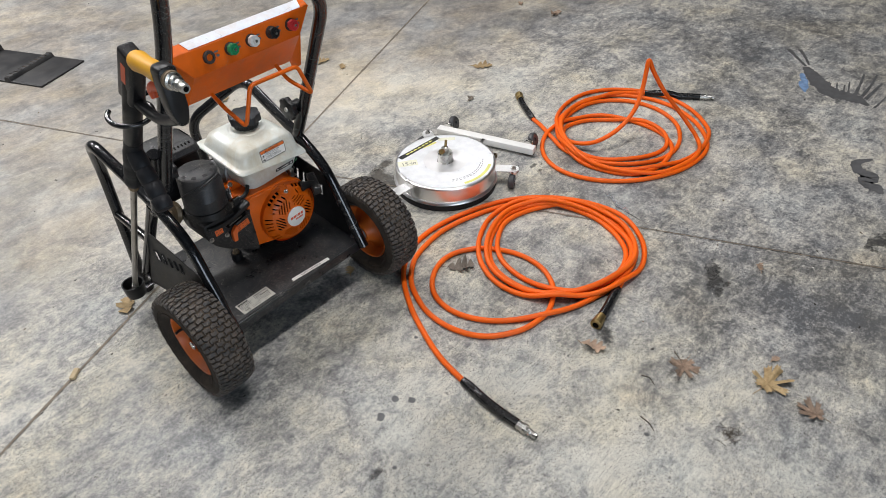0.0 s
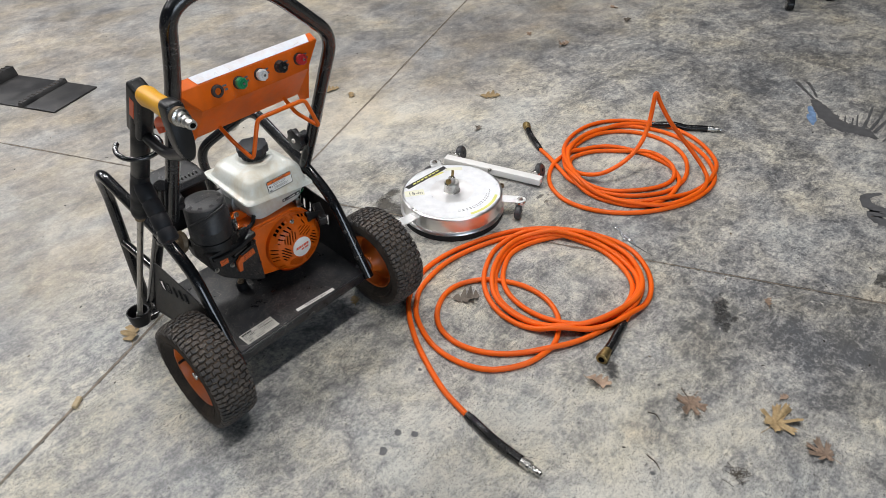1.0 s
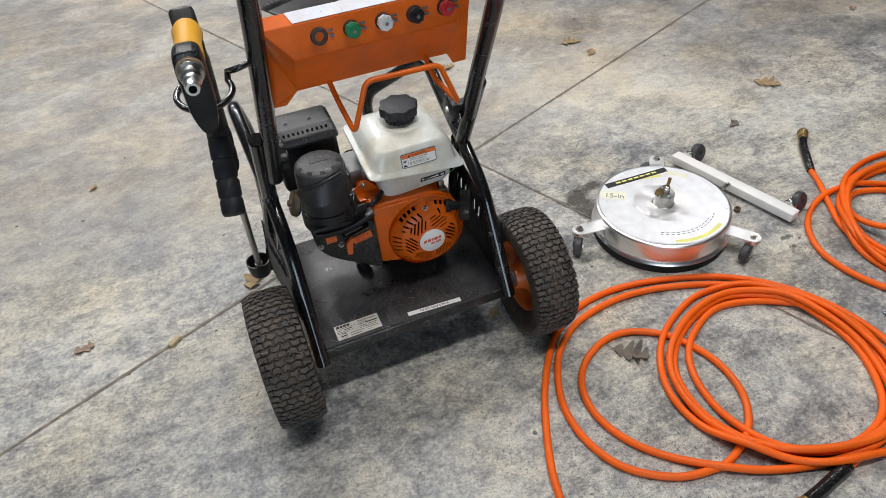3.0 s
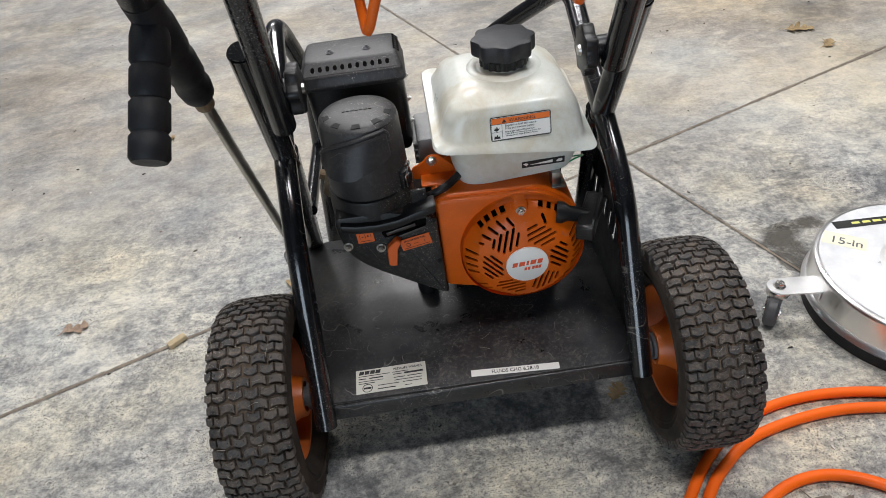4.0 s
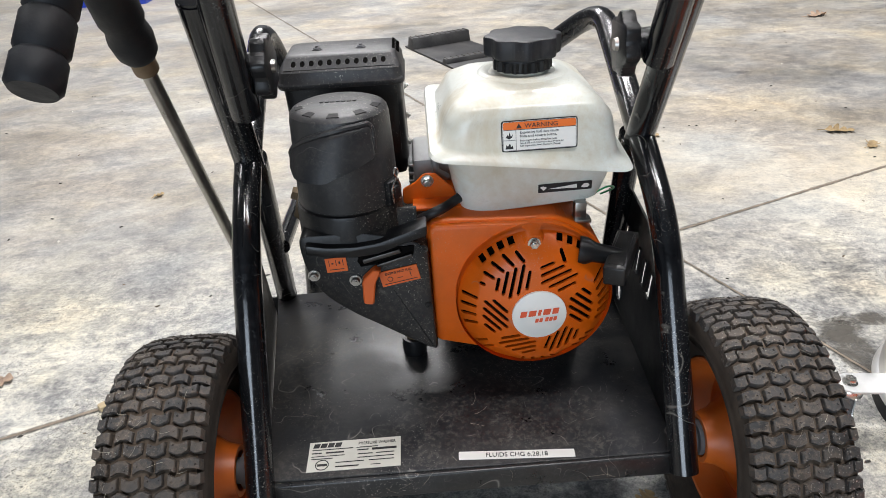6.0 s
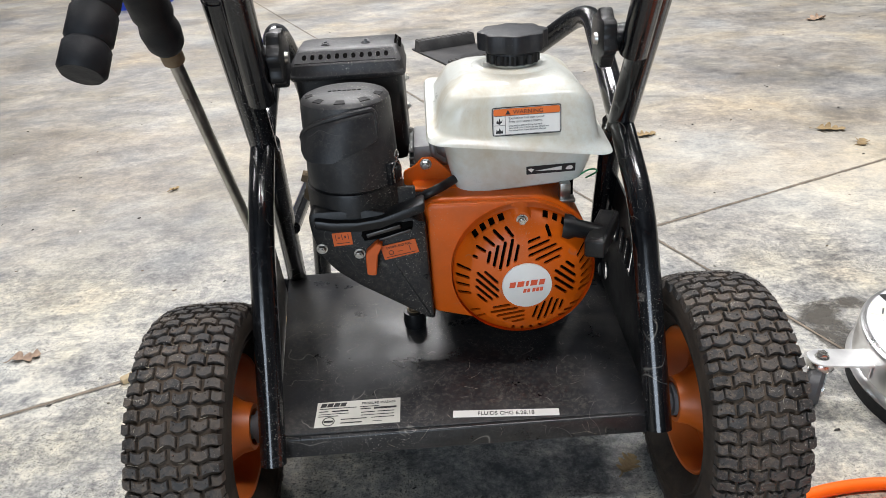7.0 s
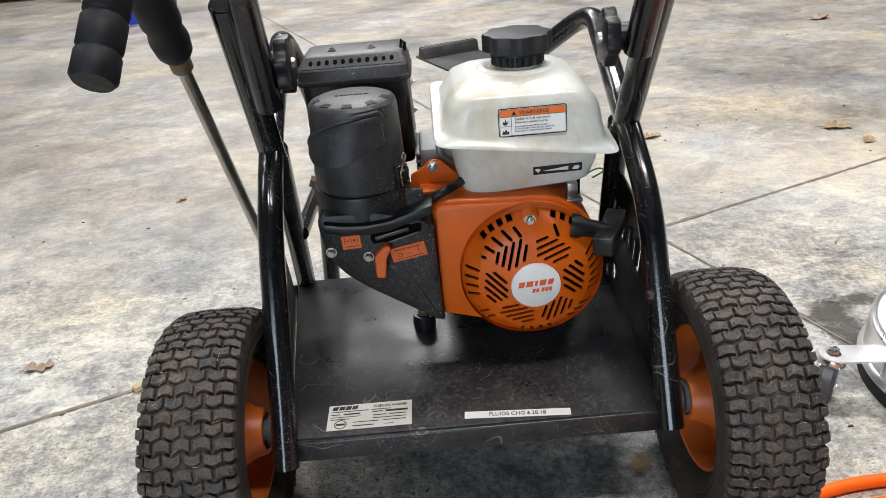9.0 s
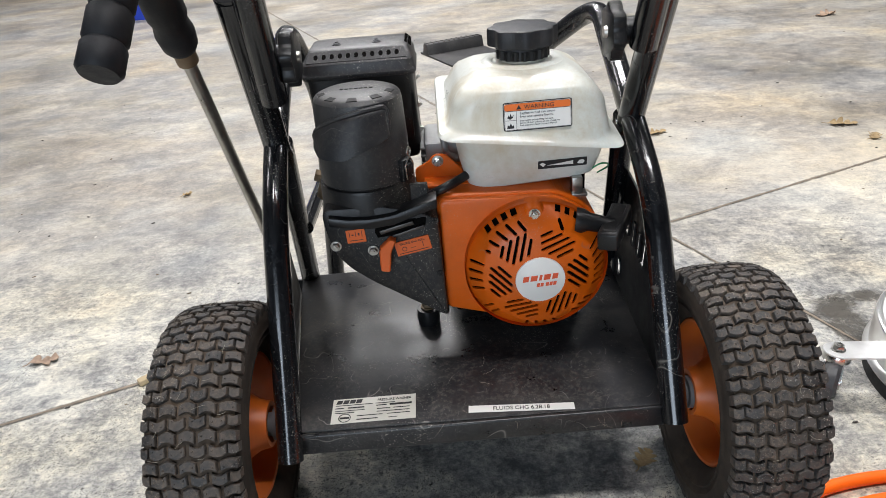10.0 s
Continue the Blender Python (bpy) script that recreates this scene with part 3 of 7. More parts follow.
# ---- pressure washer ----
washer = thing("pressure_washer", "black and orange petrol pressure washer cart on two treaded wheels", "pressure washer")
TURN_X = Matrix.Rotation(radians(90), 4, "Y")      # a lathe's axis from z to x
TURN_Y = Matrix.Rotation(radians(90), 4, "X")      # a lathe's axis from z to -y


WHEEL_X, TREAD_HALF = 0.3270, 0.0555


def tyre_mesh():
    half = [(0.0955, 0.0335), (0.1040, 0.0440), (0.1130, 0.0510), (0.1175, 0.0530), (0.119, 0.0555), (0.121, 0.0538), (0.1275, 0.0555), (0.129, 0.0577), (0.131, 0.0565), (0.138, 0.0570),
            (0.1470, 0.0550), (0.1540, 0.0500), (0.1597, 0.03)]
    return lathe([(r, -z) for r, z in half] + [(0.1622, 0)] + half[::-1], 72, TURN_X)


def lug_mesh(seed):
    """Staggered chevron lugs: the two kinds of row nest into each other."""
    rnd = random.Random(seed)
    bm = bmesh.new()
    rows, r0, pitch = 66, 0.1622, 0.0222

    def base(a):
        return r0 - 0.0090 * (abs(a) / TREAD_HALF) ** 4

    for row in range(rows):
        odd = row % 2
        centres = (-0.0496, -1.5 * pitch, -0.5 * pitch, 0.5 * pitch, 1.5 * pitch, 0.0496) if odd else (-2 * pitch, -pitch, 0, pitch, 2 * pitch)
        for c in centres:
            half = (0.0054 if abs(c) > 0.047 else 0.0093) * rnd.uniform(0.95, 1.04)
            l, d = 0.0054 * rnd.uniform(0.95, 1.04), (-0.0034 if odd else 0.0034)
            if abs(c) > 0.040:
                d *= 0.6
            outline = [(-half, -l), (-half * 0.30, -l + d * 0.95), (half * 0.30, -l + d * 0.95), (half, -l), (half * 0.97, l), (half * 0.30, l + d * 0.95), (-half * 0.30, l + d * 0.95), (-half * 0.97, l)]
            th0 = 2 * math.pi * (row + 0.10 * (rnd.random() - 0.5)) / rows - (0 if odd else 0.0030 / r0)
            high = 0.0036 + 0.0008 * rnd.random()
            skew = 0.0012 * (rnd.random() - 0.5)
            low, rim, top = [], [], []
            for u, v in outline:
                edge = abs(c + u) > 0.050
                for out, grow, h in ((low, 1.06, -0.006 if edge else -0.002), (rim, 0.98, high - (0.0020 if edge else 0.0010)), (top, 0.90, high)):
                    a = c + u * grow
                    r = base(c + u * grow) + h + skew * (u / half) * (h > 0)
                    th = th0 + v * grow / r0
                    out.append(bm.verts.new((a, -r * math.cos(th), r * math.sin(th))))
            bm.faces.new(top)
            n = len(outline)
            for i in range(n):
                j = (i + 1) % n
                bm.faces.new((low[i], low[j], rim[j], rim[i]))
                bm.faces.new((rim[i], rim[j], top[j], top[i]))
            # moulding nibs
            for u, v in ((-0.55 * half, rnd.uniform(-0.003, 0.003)), (0.55 * half, rnd.uniform(-0.003, 0.003))) if half > 0.007 else ():
                foot = [(u + 0.0011 * p, v + 0.0011 * q, high - 0.0004) for p, q in ((-1, -1), (1, -1), (1, 1), (-1, 1))] + [(u, v, high + 0.0013)]
                nib = []
                for p, q, h in foot:
                    r, th = base(c + p) + h, th0 + q / r0
                    nib.append(bm.verts.new((c + p, -r * math.cos(th), r * math.sin(th))))
                for i in range(4):
                    bm.faces.new((nib[i], nib[(i + 1) % 4], nib[4]))
    bmesh.ops.recalc_face_normals(bm, faces=bm.faces[:])
    bm.normal_update()
    return bm


def wheel(side):
    where = Matrix.Translation((side * WHEEL_X, -0.008, 0.166)) @ Matrix.Rotation(side * 0.3, 4, "X")
    flip = 1 if side > 0 else -1
    prof = [(0.0985, 0.034), (0.0955, 0.0375), (0.0925, 0.036), (0.089, 0.024), (0.084, 0.016), (0.074, 0.013), (0.058, 0.006), (0.044, 0.010), (0.034, 0.024), (0.024, 0.028),
            (0.024, -0.050), (0.030, -0.050), (0.034, -0.034), (0.048, -0.012), (0.062, -0.006), (0.078, -0.002), (0.086, -0.010), (0.089, -0.026), (0.0925, -0.036), (0.0955, -0.0375), (0.0985, -0.034)]
    rim = part("wheel", moved(lathe([(r, z * flip) for r, z in prof], 56, TURN_X, closed=True), where), ORANGE_RIM, washer, "orange painted steel wheel rim")
    part("tyre", moved(tyre_mesh(), where), RUBBER, rim, "dusty black rubber tyre")
    part("tread_groove", moved(lathe([(0.1545, -0.0500), (0.1601, -0.03), (0.1614, -0.015), (0.1625, 0), (0.1614, 0.015), (0.1601, 0.03), (0.1545, 0.0500)], 72, TURN_X), where), GROOVE, rim, "brown dust packed between the lugs")
    part("tread", moved(lug_mesh(7 + side), where), TREAD, rim, "dusty black chevron tread lugs", smooth=False)
    part("washer_ring", moved(lathe([(0.012, 0), (0.0215, 0), (0.0215, 0.006), (0.012, 0.006)], 28, TURN_X, closed=True), where @ Matrix.Translation((side * -0.054, 0, 0))), GREY, rim)
    part("axle_end", moved(lathe([(0, -0.03), (0.0155, -0.03), (0.0155, 0.0), (0, 0.0)], 24, TURN_X), where @ Matrix.Translation((side * -0.055, 0, 0))), GREY, rim)
    part("hub_cap_nut", moved(lathe([(0, 0.028), (0.013, 0.028), (0.014, 0.031), (0.012, 0.036), (0, 0.037)], 20, TURN_X if side > 0 else Matrix.Rotation(radians(-90), 4, "Y")), where), STEEL, rim, "pressed steel hub retainer")
    part("valve", moved(sweep([(side * 0.012, 0.078, 0.02), (side * 0.027, 0.080, 0.021), (side * 0.039, 0.078, 0.02)], 0.004, 8), where), PLASTIC, rim)


wheel(-1)
wheel(1)
for s in (-1, 1):
    part("axle_stub", sweep([(s * 0.246, -0.008, 0.166), (s * 0.29, -0.008, 0.166)], 0.0115, 14), ROD, washer)

TUBE = 0.0165
for s in (-1, 1):
    X, JX, TX = (-0.247, -0.247, -0.2435) if s < 0 else (0.246, 0.236, 0.2465)
    mid = (-0.236, 0.548, 0.445) if s < 0 else (0.105, 0.60, 0.445)
    foot = (-0.262, 0.505, 0.018) if s < 0 else (0.115, 0.565, 0.018)
    low_end = (-0.057, 0.145) if s < 0 else (-0.052, 0.157)
    path = filleted([(X, *low_end), (X * 0.982, 0.080, 0.412), (JX, 0.188, 0.490), (-0.262, 0.468, 0.594) if s < 0 else (0.250, 0.455, 0.590), mid, foot], 0.055)
    part("side_tube", sweep(path, TUBE, 18), BLACK, washer, "bent glossy black steel side tube, scuffed")
    part("rubber_foot", lathe([(0, 0), (0.022, 0), (0.021, 0.03), (0, 0.03)], 20, Matrix.Translation((foot[0], foot[1], 0))), PLASTIC, washer)
    part("rear_upright", sweep([(-0.279, 0.378, 0.160) if s < 0 else (X + 0.006, 0.335, 0.170), (JX, 0.216, 0.478)], TUBE, 18), BLACK, washer)
    part("handle_socket", joined(sweep([(JX, 0.194, 0.470), (TX, 0.095, 0.688)], 0.0178, 18), lathe([(0, 0), (0.0160, 0.0), (0.0160, 0.003), (0, 0.0035)], 18, frame_of((TX, 0.0946, 0.6885), (1, 0, 0), (0, -0.41, 0.91)))), BLACK, washer)
    part("weld_collar", sweep([(JX, 0.196, 0.466), (JX, 0.192, 0.4765)], 0.0192, 18), BLACK, washer)

# upper handle: one bent tube with the top bar
handle_path = filleted([(-0.226, 0.138, 0.560), (-0.204, -0.066, 1.015), (-0.198, -0.105, 1.155), (-0.10, -0.118, 1.185), (0.03, -0.105, 1.135), (0.240, -0.036, 0.955), (0.2275, 0.122, 0.594)], 0.065, 8)
handle = part("handle", sweep(handle_path, 0.0175, 18), BLACK, washer, "glossy black tubular push handle, scratched")
for s in (-1, 1):
    base = Matrix.Translation((-0.236 if s < 0 else 0.2345, 0.146, 0.6075))
    turn = Matrix.Rotation(radians(-90 * s), 4, "Y")
    ring_lo = []
    for k in range(56):
        a = 2 * math.pi * k / 56
        r = 0.033 + 0.0030 * math.cos(7 * a)
        ring_lo.append((r * math.cos(a), r * math.sin(a)))
    knob = part("clamp_knob", moved(prism(ring_lo, 0.029, 0.046, "z", 0.003), base @ turn), PLASTIC_CLEAN, handle, "lobed black plastic clamp knob")
    part("knob_boss", moved(lathe([(0, 0.000), (0.0175, 0.000), (0.017, 0.010), (0.0165, 0.014), (0.0165, 0.030), (0, 0.030)], 24), base @ turn), PLASTIC_CLEAN, handle)
    part("bolt_end", moved(lathe([(0, 0.046), (0.0075, 0.046), (0.0065, 0.050), (0, 0.0505)], 16), base @ turn), ROD, handle)
    part("carriage_bolt", moved(lathe([(0, -0.012), (0.008, -0.012), (0.007, -0.0155), (0, -0.0165)], 16), base @ turn @ Matrix.Translation((0, 0, -0.008))), STEEL, handle)

# brace between the rear leg and the rear upright
for s in (-1,):
    part("brace", sweep([(-0.250, 0.522, 0.300), (-0.254, 0.302, 0.302)], 0.0125, 14), BLACK, washer)

# deck
DECK_OUT = [(-0.240, -0.034), (0.243, -0.034), (0.258, 0.385), (-0.292, 0.372)]
deck = part("platform", prism(DECK_OUT, 0.1665, 0.1715, "z", 0.0015), DECK, washer, "scuffed black steel engine platform")
part("front_lip", moved(block(-0.238, 0.238, -0.0405, -0.0335, 0.1400, 0.1722, 0.0030, 3), Matrix(((1, 0, 0, 0), (0, 1, 0, 0), (0.009, 0, 1, -0.0018), (0, 0, 0, 1)))), LIP_PAINT, deck, "folded glossy black front lip, scuffed along its edge")


def side_plate(a, b, outline, slots, mat, text):
    """A pierced upright plate over the floor line from a to b; outlines run along the line and up."""
    bm = pierced(rounded_poly(outline, 0.008, 3), slots, 0.003)
    d = (Vector((*b, 0)) - Vector((*a, 0))).normalized()
    bm = moved(bm, Matrix(((d.x, 0, d.y, a[0]), (d.y, 0, -d.x, a[1]), (0, 1, 0, 0), (0, 0, 0, 1))))
    bmesh.ops.recalc_face_normals(bm, faces=bm.faces[:])
    part("side_plate", bm, mat, washer, text, smooth=False)


def cut_out(y, z, lean, wide, tall, foot=0.0):
    """A stencilled stroke with a short foot."""
    return [(y, z), (y + wide + foot, z), (y + wide + foot, z + 0.006), (y + wide, z + 0.006), (y + wide - lean, z + tall), (y - lean, z + tall)]


side_plate((-0.243, -0.034), (-0.295, 0.372), [(-0.010, 0.158), (0.372, 0.158), (0.366, 0.175), (0.276, 0.388), (0.262, 0.390), (0.085, 0.316)],
           [cut_out(0.158 + 0.0255 * k, 0.289, -0.005, (0.007, 0.006, 0.006, 0.009, 0.016)[k], 0.034, (0.008, 0, 0, 0.006, 0)[k]) for k in range(5)], SIDE_STEEL, "dusty grey-black steel side plate with cut-out slots")
side_plate((0.2440, -0.034), (0.2590, 0.385), [(0.012, 0.160), (0.340, 0.160), (0.346, 0.250), (0.405, 0.330), (0.300, 0.385), (0.124, 0.372)],
           [cut_out(0.160 + 0.031 * k, 0.278 + 0.002 * k, 0.008, (0.012, 0.010, 0.010, 0.010, 0.013)[k], 0.042, (0.008, 0, 0, 0.008, 0)[k]) for k in range(5)] + [slot(0.300, 0.204, 0.030, 0.024, 90, 8)], MATT_STEEL, "black steel side plate with cut-out slots")

# rating plate and label tape on the platform
plate = part("rating_plate", moved(block(-0.056, 0.056, -0.024, 0.024, 0, 0.0008, 0.0003, 1), Matrix.Translation((-0.1405, -0.001, 0.1716)) @ Matrix.Rotation(radians(0.5), 4, "Z")), PLATE, deck, "creased silver rating plate with printed lines")
PM = Matrix.Translation((-0.1405, -0.001, 0.1727)) @ Matrix.Rotation(radians(0.5), 4, "Z")
lettering("PRESSURE WASHER", 0.0062, PM @ Matrix.Translation((0.004, 0.0145, 0)), INK, deck, squeeze=0.86)
bars = bmesh.new()
for k in range(4):
    bars = joined(bars, moved(prism([(0, 0), (0.0075, 0), (0.0092, 0.007), (0.0017, 0.007)], 0, 0.0002, "z"), PM @ Matrix.Translation((-0.0515 + k * 0.0088, 0.0135, 0))))
for (bx, by, bw, bh) in ((-0.052, 0.0095, 0.050, 0.0012), (0.002, 0.0095, 0.026, 0.0012), (-0.052, 0.0040, 0.012, 0.0016), (-0.035, 0.0036, 0.022, 0.0022), (0.003, 0.0050, 0.014, 0.0016),
                         (0.021, 0.0042, 0.030, 0.0034), (-0.052, -0.0010, 0.040, 0.0010), (0.004, -0.0016, 0.018, 0.0014), (0.026, -0.0016, 0.022, 0.0014), (-0.052, -0.0052, 0.026, 0.0012),
                         (0.004, -0.0070, 0.044, 0.0012), (-0.022, -0.0125, 0.034, 0.0012), (0.018, -0.0125, 0.030, 0.0012), (-0.022, -0.0195, 0.028, 0.0016), (0.020, -0.0195, 0.012, 0.0010)):
    bars = joined(bars, moved(block(bx, bx + bw, by, by + bh, 0, 0.0002), PM))
bars = joined(bars, moved(lathe([(0.0070, 0), (0.0082, 0), (0.0082, 0.0002), (0.0070, 0.0002)], 28, closed=True), PM @ Matrix.Translation((-0.038, -0.0145, 0))), moved(block(-0.044, -0.032, -0.0162, -0.0128, 0, 0.0002), PM))
part("plate_print", bars, INK, deck, "black printed lines", smooth=False)
TM = Matrix.Translation((0.054, -0.0205, 0.1716)) @ Matrix.Rotation(radians(-3.5), 4, "Z")
part("label_tape", moved(block(-0.069, 0.069, -0.0065, 0.0065, 0, 0.0005, 0.0002, 1), TM), LABEL, deck, "white label tape with a dated service note")
lettering("FLUIDS CHG 6.28.18", 0.0092, TM @ Matrix.Translation((0, -0.0032, 0.0008)), INK, deck, align="CENTER", squeeze=0.92)


def smooth3(ctrl, per=6):
    """A flowing line through the points."""
    p = [Vector(c) for c in ctrl]
    p = [p[0] * 2 - p[1]] + p + [p[-1] * 2 - p[-2]]
    out = []
    for a, b, c, d in zip(p, p[1:], p[2:], p[3:]):
        out += [(b * 2 + (c - a) * s + (a * 2 - b * 5 + c * 4 - d) * s ** 2 + (b * 3 - a - c * 3 + d) * s ** 3) * 0.5 for s in (k / per for k in range(per))]
    return out + [p[-2]]


# ---- engine ----
def outline_shroud():
    cx, cz, r = 0.092, 0.320, 0.100
    pts = [(-0.036, 0.256), (-0.030, 0.250)]
    pts += [(cx + r * math.cos(a), cz + r * math.sin(a)) for a in (radians(-108 + 8 * k) for k in range(24))]
    pts += [(0.066, 0.418), (-0.030, 0.422), (-0.036, 0.416)]
    return pts


shroud = part("engine_shroud", prism(outline_shroud(), 0.118, 0.245, "y", 0.008, 3), ORANGE, washer, "glossy orange sheet-metal engine shroud")
part("shroud_step", prism([(x * 0.96 + 0.002, z * 0.97 + 0.0085) for x, z in outline_shroud()], 0.108, 0.1195, "y", 0.004, 3), ORANGE, washer)

RC = Vector((0.092, 0.0, 0.3165))
RM = Matrix.Translation((RC.x, 0.0, RC.z)) @ TURN_Y     # disc plane: x right, y up, z towards the front


def recoil_cover():
    rad = 0.0965

    def height(x, y):
        r = math.hypot(x, y)
        return 0.042 - 0.018 * (r / 0.078) ** 2 - 0.016 * max(0, (r - 0.078) / 0.0185) ** 1.5

    outline = [(rad * math.cos(a), rad * math.sin(a)) for a in (2 * math.pi * k / 72 for k in range(72))]
    holes = []
    for g in range(6):
        mid = 60 * g + 4
        tilt = mid - 47
        ct, st = math.cos(radians(tilt)), math.sin(radians(tilt))
        nx, ny = -st, ct
        gx, gy = 0.0530 * math.cos(radians(mid)), 0.0530 * math.sin(radians(mid))
        for i in range(-4, 5):
            px, py = gx + nx * i * 0.0083, gy + ny * i * 0.0083
            ok = []
            for k in range(-60, 61):
                x, y = px + ct * k * 0.0006, py + st * k * 0.0006
                r, a = math.hypot(x, y), math.degrees(math.atan2(y, x))
                off = abs((a - mid + 180) % 360 - 180)
                if 0.0365 < r < 0.0665 and off < 27.0 - 0.0024 / r * 57:
                    ok.append(k * 0.0006)
            if ok and ok[-1] - ok[0] > 0.0045:
                m = (ok[0] + ok[-1]) / 2
                holes.append(slot(px + ct * m, py + st * m, ok[-1] - ok[0], 0.0042, tilt, 4))
    boss = (-0.003, 0.0835)
    holes = [h for h in holes if min(math.hypot(x - boss[0], y - boss[1]) for x, y in h) > 0.010]
    for a in (166, 175, 184, 193, 26, 18, 10, 2, -6, -14, -33, -42, -51, -74, -83, -92, -101, -136, -145):
        ca, sa = math.cos(radians(a)), math.sin(radians(a))
        holes.append(slot(0.0825 * ca, 0.0825 * sa, 0.0190, 0.0044, a + 13, 3))
    for a, r, long, turn in ((106, 0.0745, 0.0170, 22), (117, 0.0755, 0.0185, 20), (128, 0.0755, 0.0180, 17), (139, 0.0755, 0.0150, 14), (149, 0.0760, 0.0080, 12), (67, 0.0755, 0.0175, 40)):
        holes.append(slot(r * math.cos(radians(a)), r * math.sin(radians(a)), long, 0.0046, a + turn, 3))
    for a in (109, 117.5, 126, 134.5, 72, 63.5, 55, 46.5):
        for_a = [(r, radians(a + w)) for r, w in ((0.0868, -2.6), (0.0935, -2.4), (0.0935, 2.4), (0.0868, 2.6))]
        holes.append([(r * math.cos(w), r * math.sin(w)) for r, w in for_a])
    extra = [(r * math.cos(a), r * math.sin(a)) for r in (0.0350, 0.0725) for a in (2 * math.pi * k / 40 for k in range(40))] + [(0, 0)]
    extra = [p for p in extra if all(min(math.hypot(p[0] - x, p[1] - y) for x, y in h) > 0.0015 for h in holes)]
    return pierced(outline, holes, 0.004, height, extra)


recoil = part("recoil_cover", joined(moved(recoil_cover(), RM @ Matrix.Translation((0, 0, -0.098))), lathe([(0.0965, -0.124), (0.0965, -0.0920)], 72, RM)), ORANGE, washer, "slotted orange recoil starter cover", angle=30)
# plain near-black disc: paints the shade behind the cover's slots
part("slot_shade_disc", lathe([(0, -0.092), (0.090, -0.104), (0.090, -0.114), (0, -0.114)], 40, RM), VOID, recoil, "near-black disc that paints the shade behind the slots")
badge = part("badge", lathe([(0, -0.0548), (0.0315, -0.0558), (0.0325, -0.0566), (0.0325, -0.0605)], 48, RM), LABEL, recoil, "round white badge with red lettering shapes")
bm_b = bmesh.new()
for k, w in enumerate((0.0075, 0.0085, 0.0035, 0.0085, 0.0070)):
    x = -0.0235 + sum((0.0075, 0.0085, 0.0035, 0.0085, 0.0070)[:k]) + 0.0026 * k
    bm_b = joined(bm_b, moved(prism([(x, 0.001), (x + w, 0.001), (x + w + 0.002, 0.0085), (x + 0.002, 0.0085)], -0.0550, -0.0541, "z"), RM @ Matrix.Rotation(radians(4), 4, "Z")))
for k in range(5):
    x = -0.006 + 0.0049 * k + (0.002 if k > 1 else 0)
    bm_b = joined(bm_b, moved(prism([(x, -0.0085), (x + 0.0038, -0.0085), (x + 0.0050, -0.0035), (x + 0.0012, -0.0035)], -0.0550, -0.0541, "z"), RM @ Matrix.Rotation(radians(4), 4, "Z")))
part("badge_print", bm_b, RED_INK, recoil, "red-orange printed shapes", smooth=False)
part("bolt", hex_bolt(RM @ Matrix.Translation((-0.003, 0.0835, -0.0830)), 0.0058, 0.006), STEEL, recoil)
part("bolt_boss", lathe([(0.0, -0.0832), (0.0100, -0.0835), (0.0130, -0.0885), (0.0170, -0.102)], 24, RM @ Matrix.Translation((-0.003, 0.0835, 0))), ORANGE, recoil)

# starter grip on its neck
part("rope_neck", sweep([(0.143, 0.088, 0.384), (0.152, 0.086, 0.383), (0.160, 0.084, 0.382), (0.190, 0.078, 0.376)], [0.0170, 0.0165, 0.0120, 0.0105], 18), PLASTIC_CLEAN, recoil)
GM = frame_of((0.193, 0.083, 0.3730), (0.043, 0.091, 0.004), (-0.05, 0.0, 1))
part("pull_grip", joined(moved(block(-0.046, 0.046, -0.0130, 0.0130, -0.0120, 0.0120, 0.003, 3), GM), moved(block(-0.038, 0.038, -0.0090, 0.0090, 0.0115, 0.0128, 0.0006, 1), GM)), PLASTIC_CLEAN, recoil, "black plastic T-shaped starter grip")

# fuel tank
def tank_ring(z, x0, x1, y0, y1, r, lean=0.0, rise=0.0):
    return [(x, y, z + lean * (x - 0.09) + rise * (y - 0.125)) for x, y in round_rect(x0, x1, y0, y1, r, 7)]


tank_low = [
    tank_ring(0.4140, 0.030, 0.160, 0.160, 0.290, 0.026, 0.08), tank_ring(0.4150, 0.018, 0.172, 0.148, 0.302, 0.030, 0.08), tank_ring(0.4210, 0.009, 0.182, 0.138, 0.312, 0.032, 0.07),
    tank_ring(0.4500, 0.000, 0.189, 0.130, 0.319, 0.034, 0.0, 0.04), tank_ring(0.4820, -0.007, 0.192, 0.124, 0.324, 0.034, -0.11, 0.10), tank_ring(0.4835, -0.0205, 0.206, 0.112, 0.336, 0.026, -0.12, 0.10),
    tank_ring(0.4852, -0.0265, 0.2120, 0.108, 0.342, 0.024, -0.12, 0.10)]
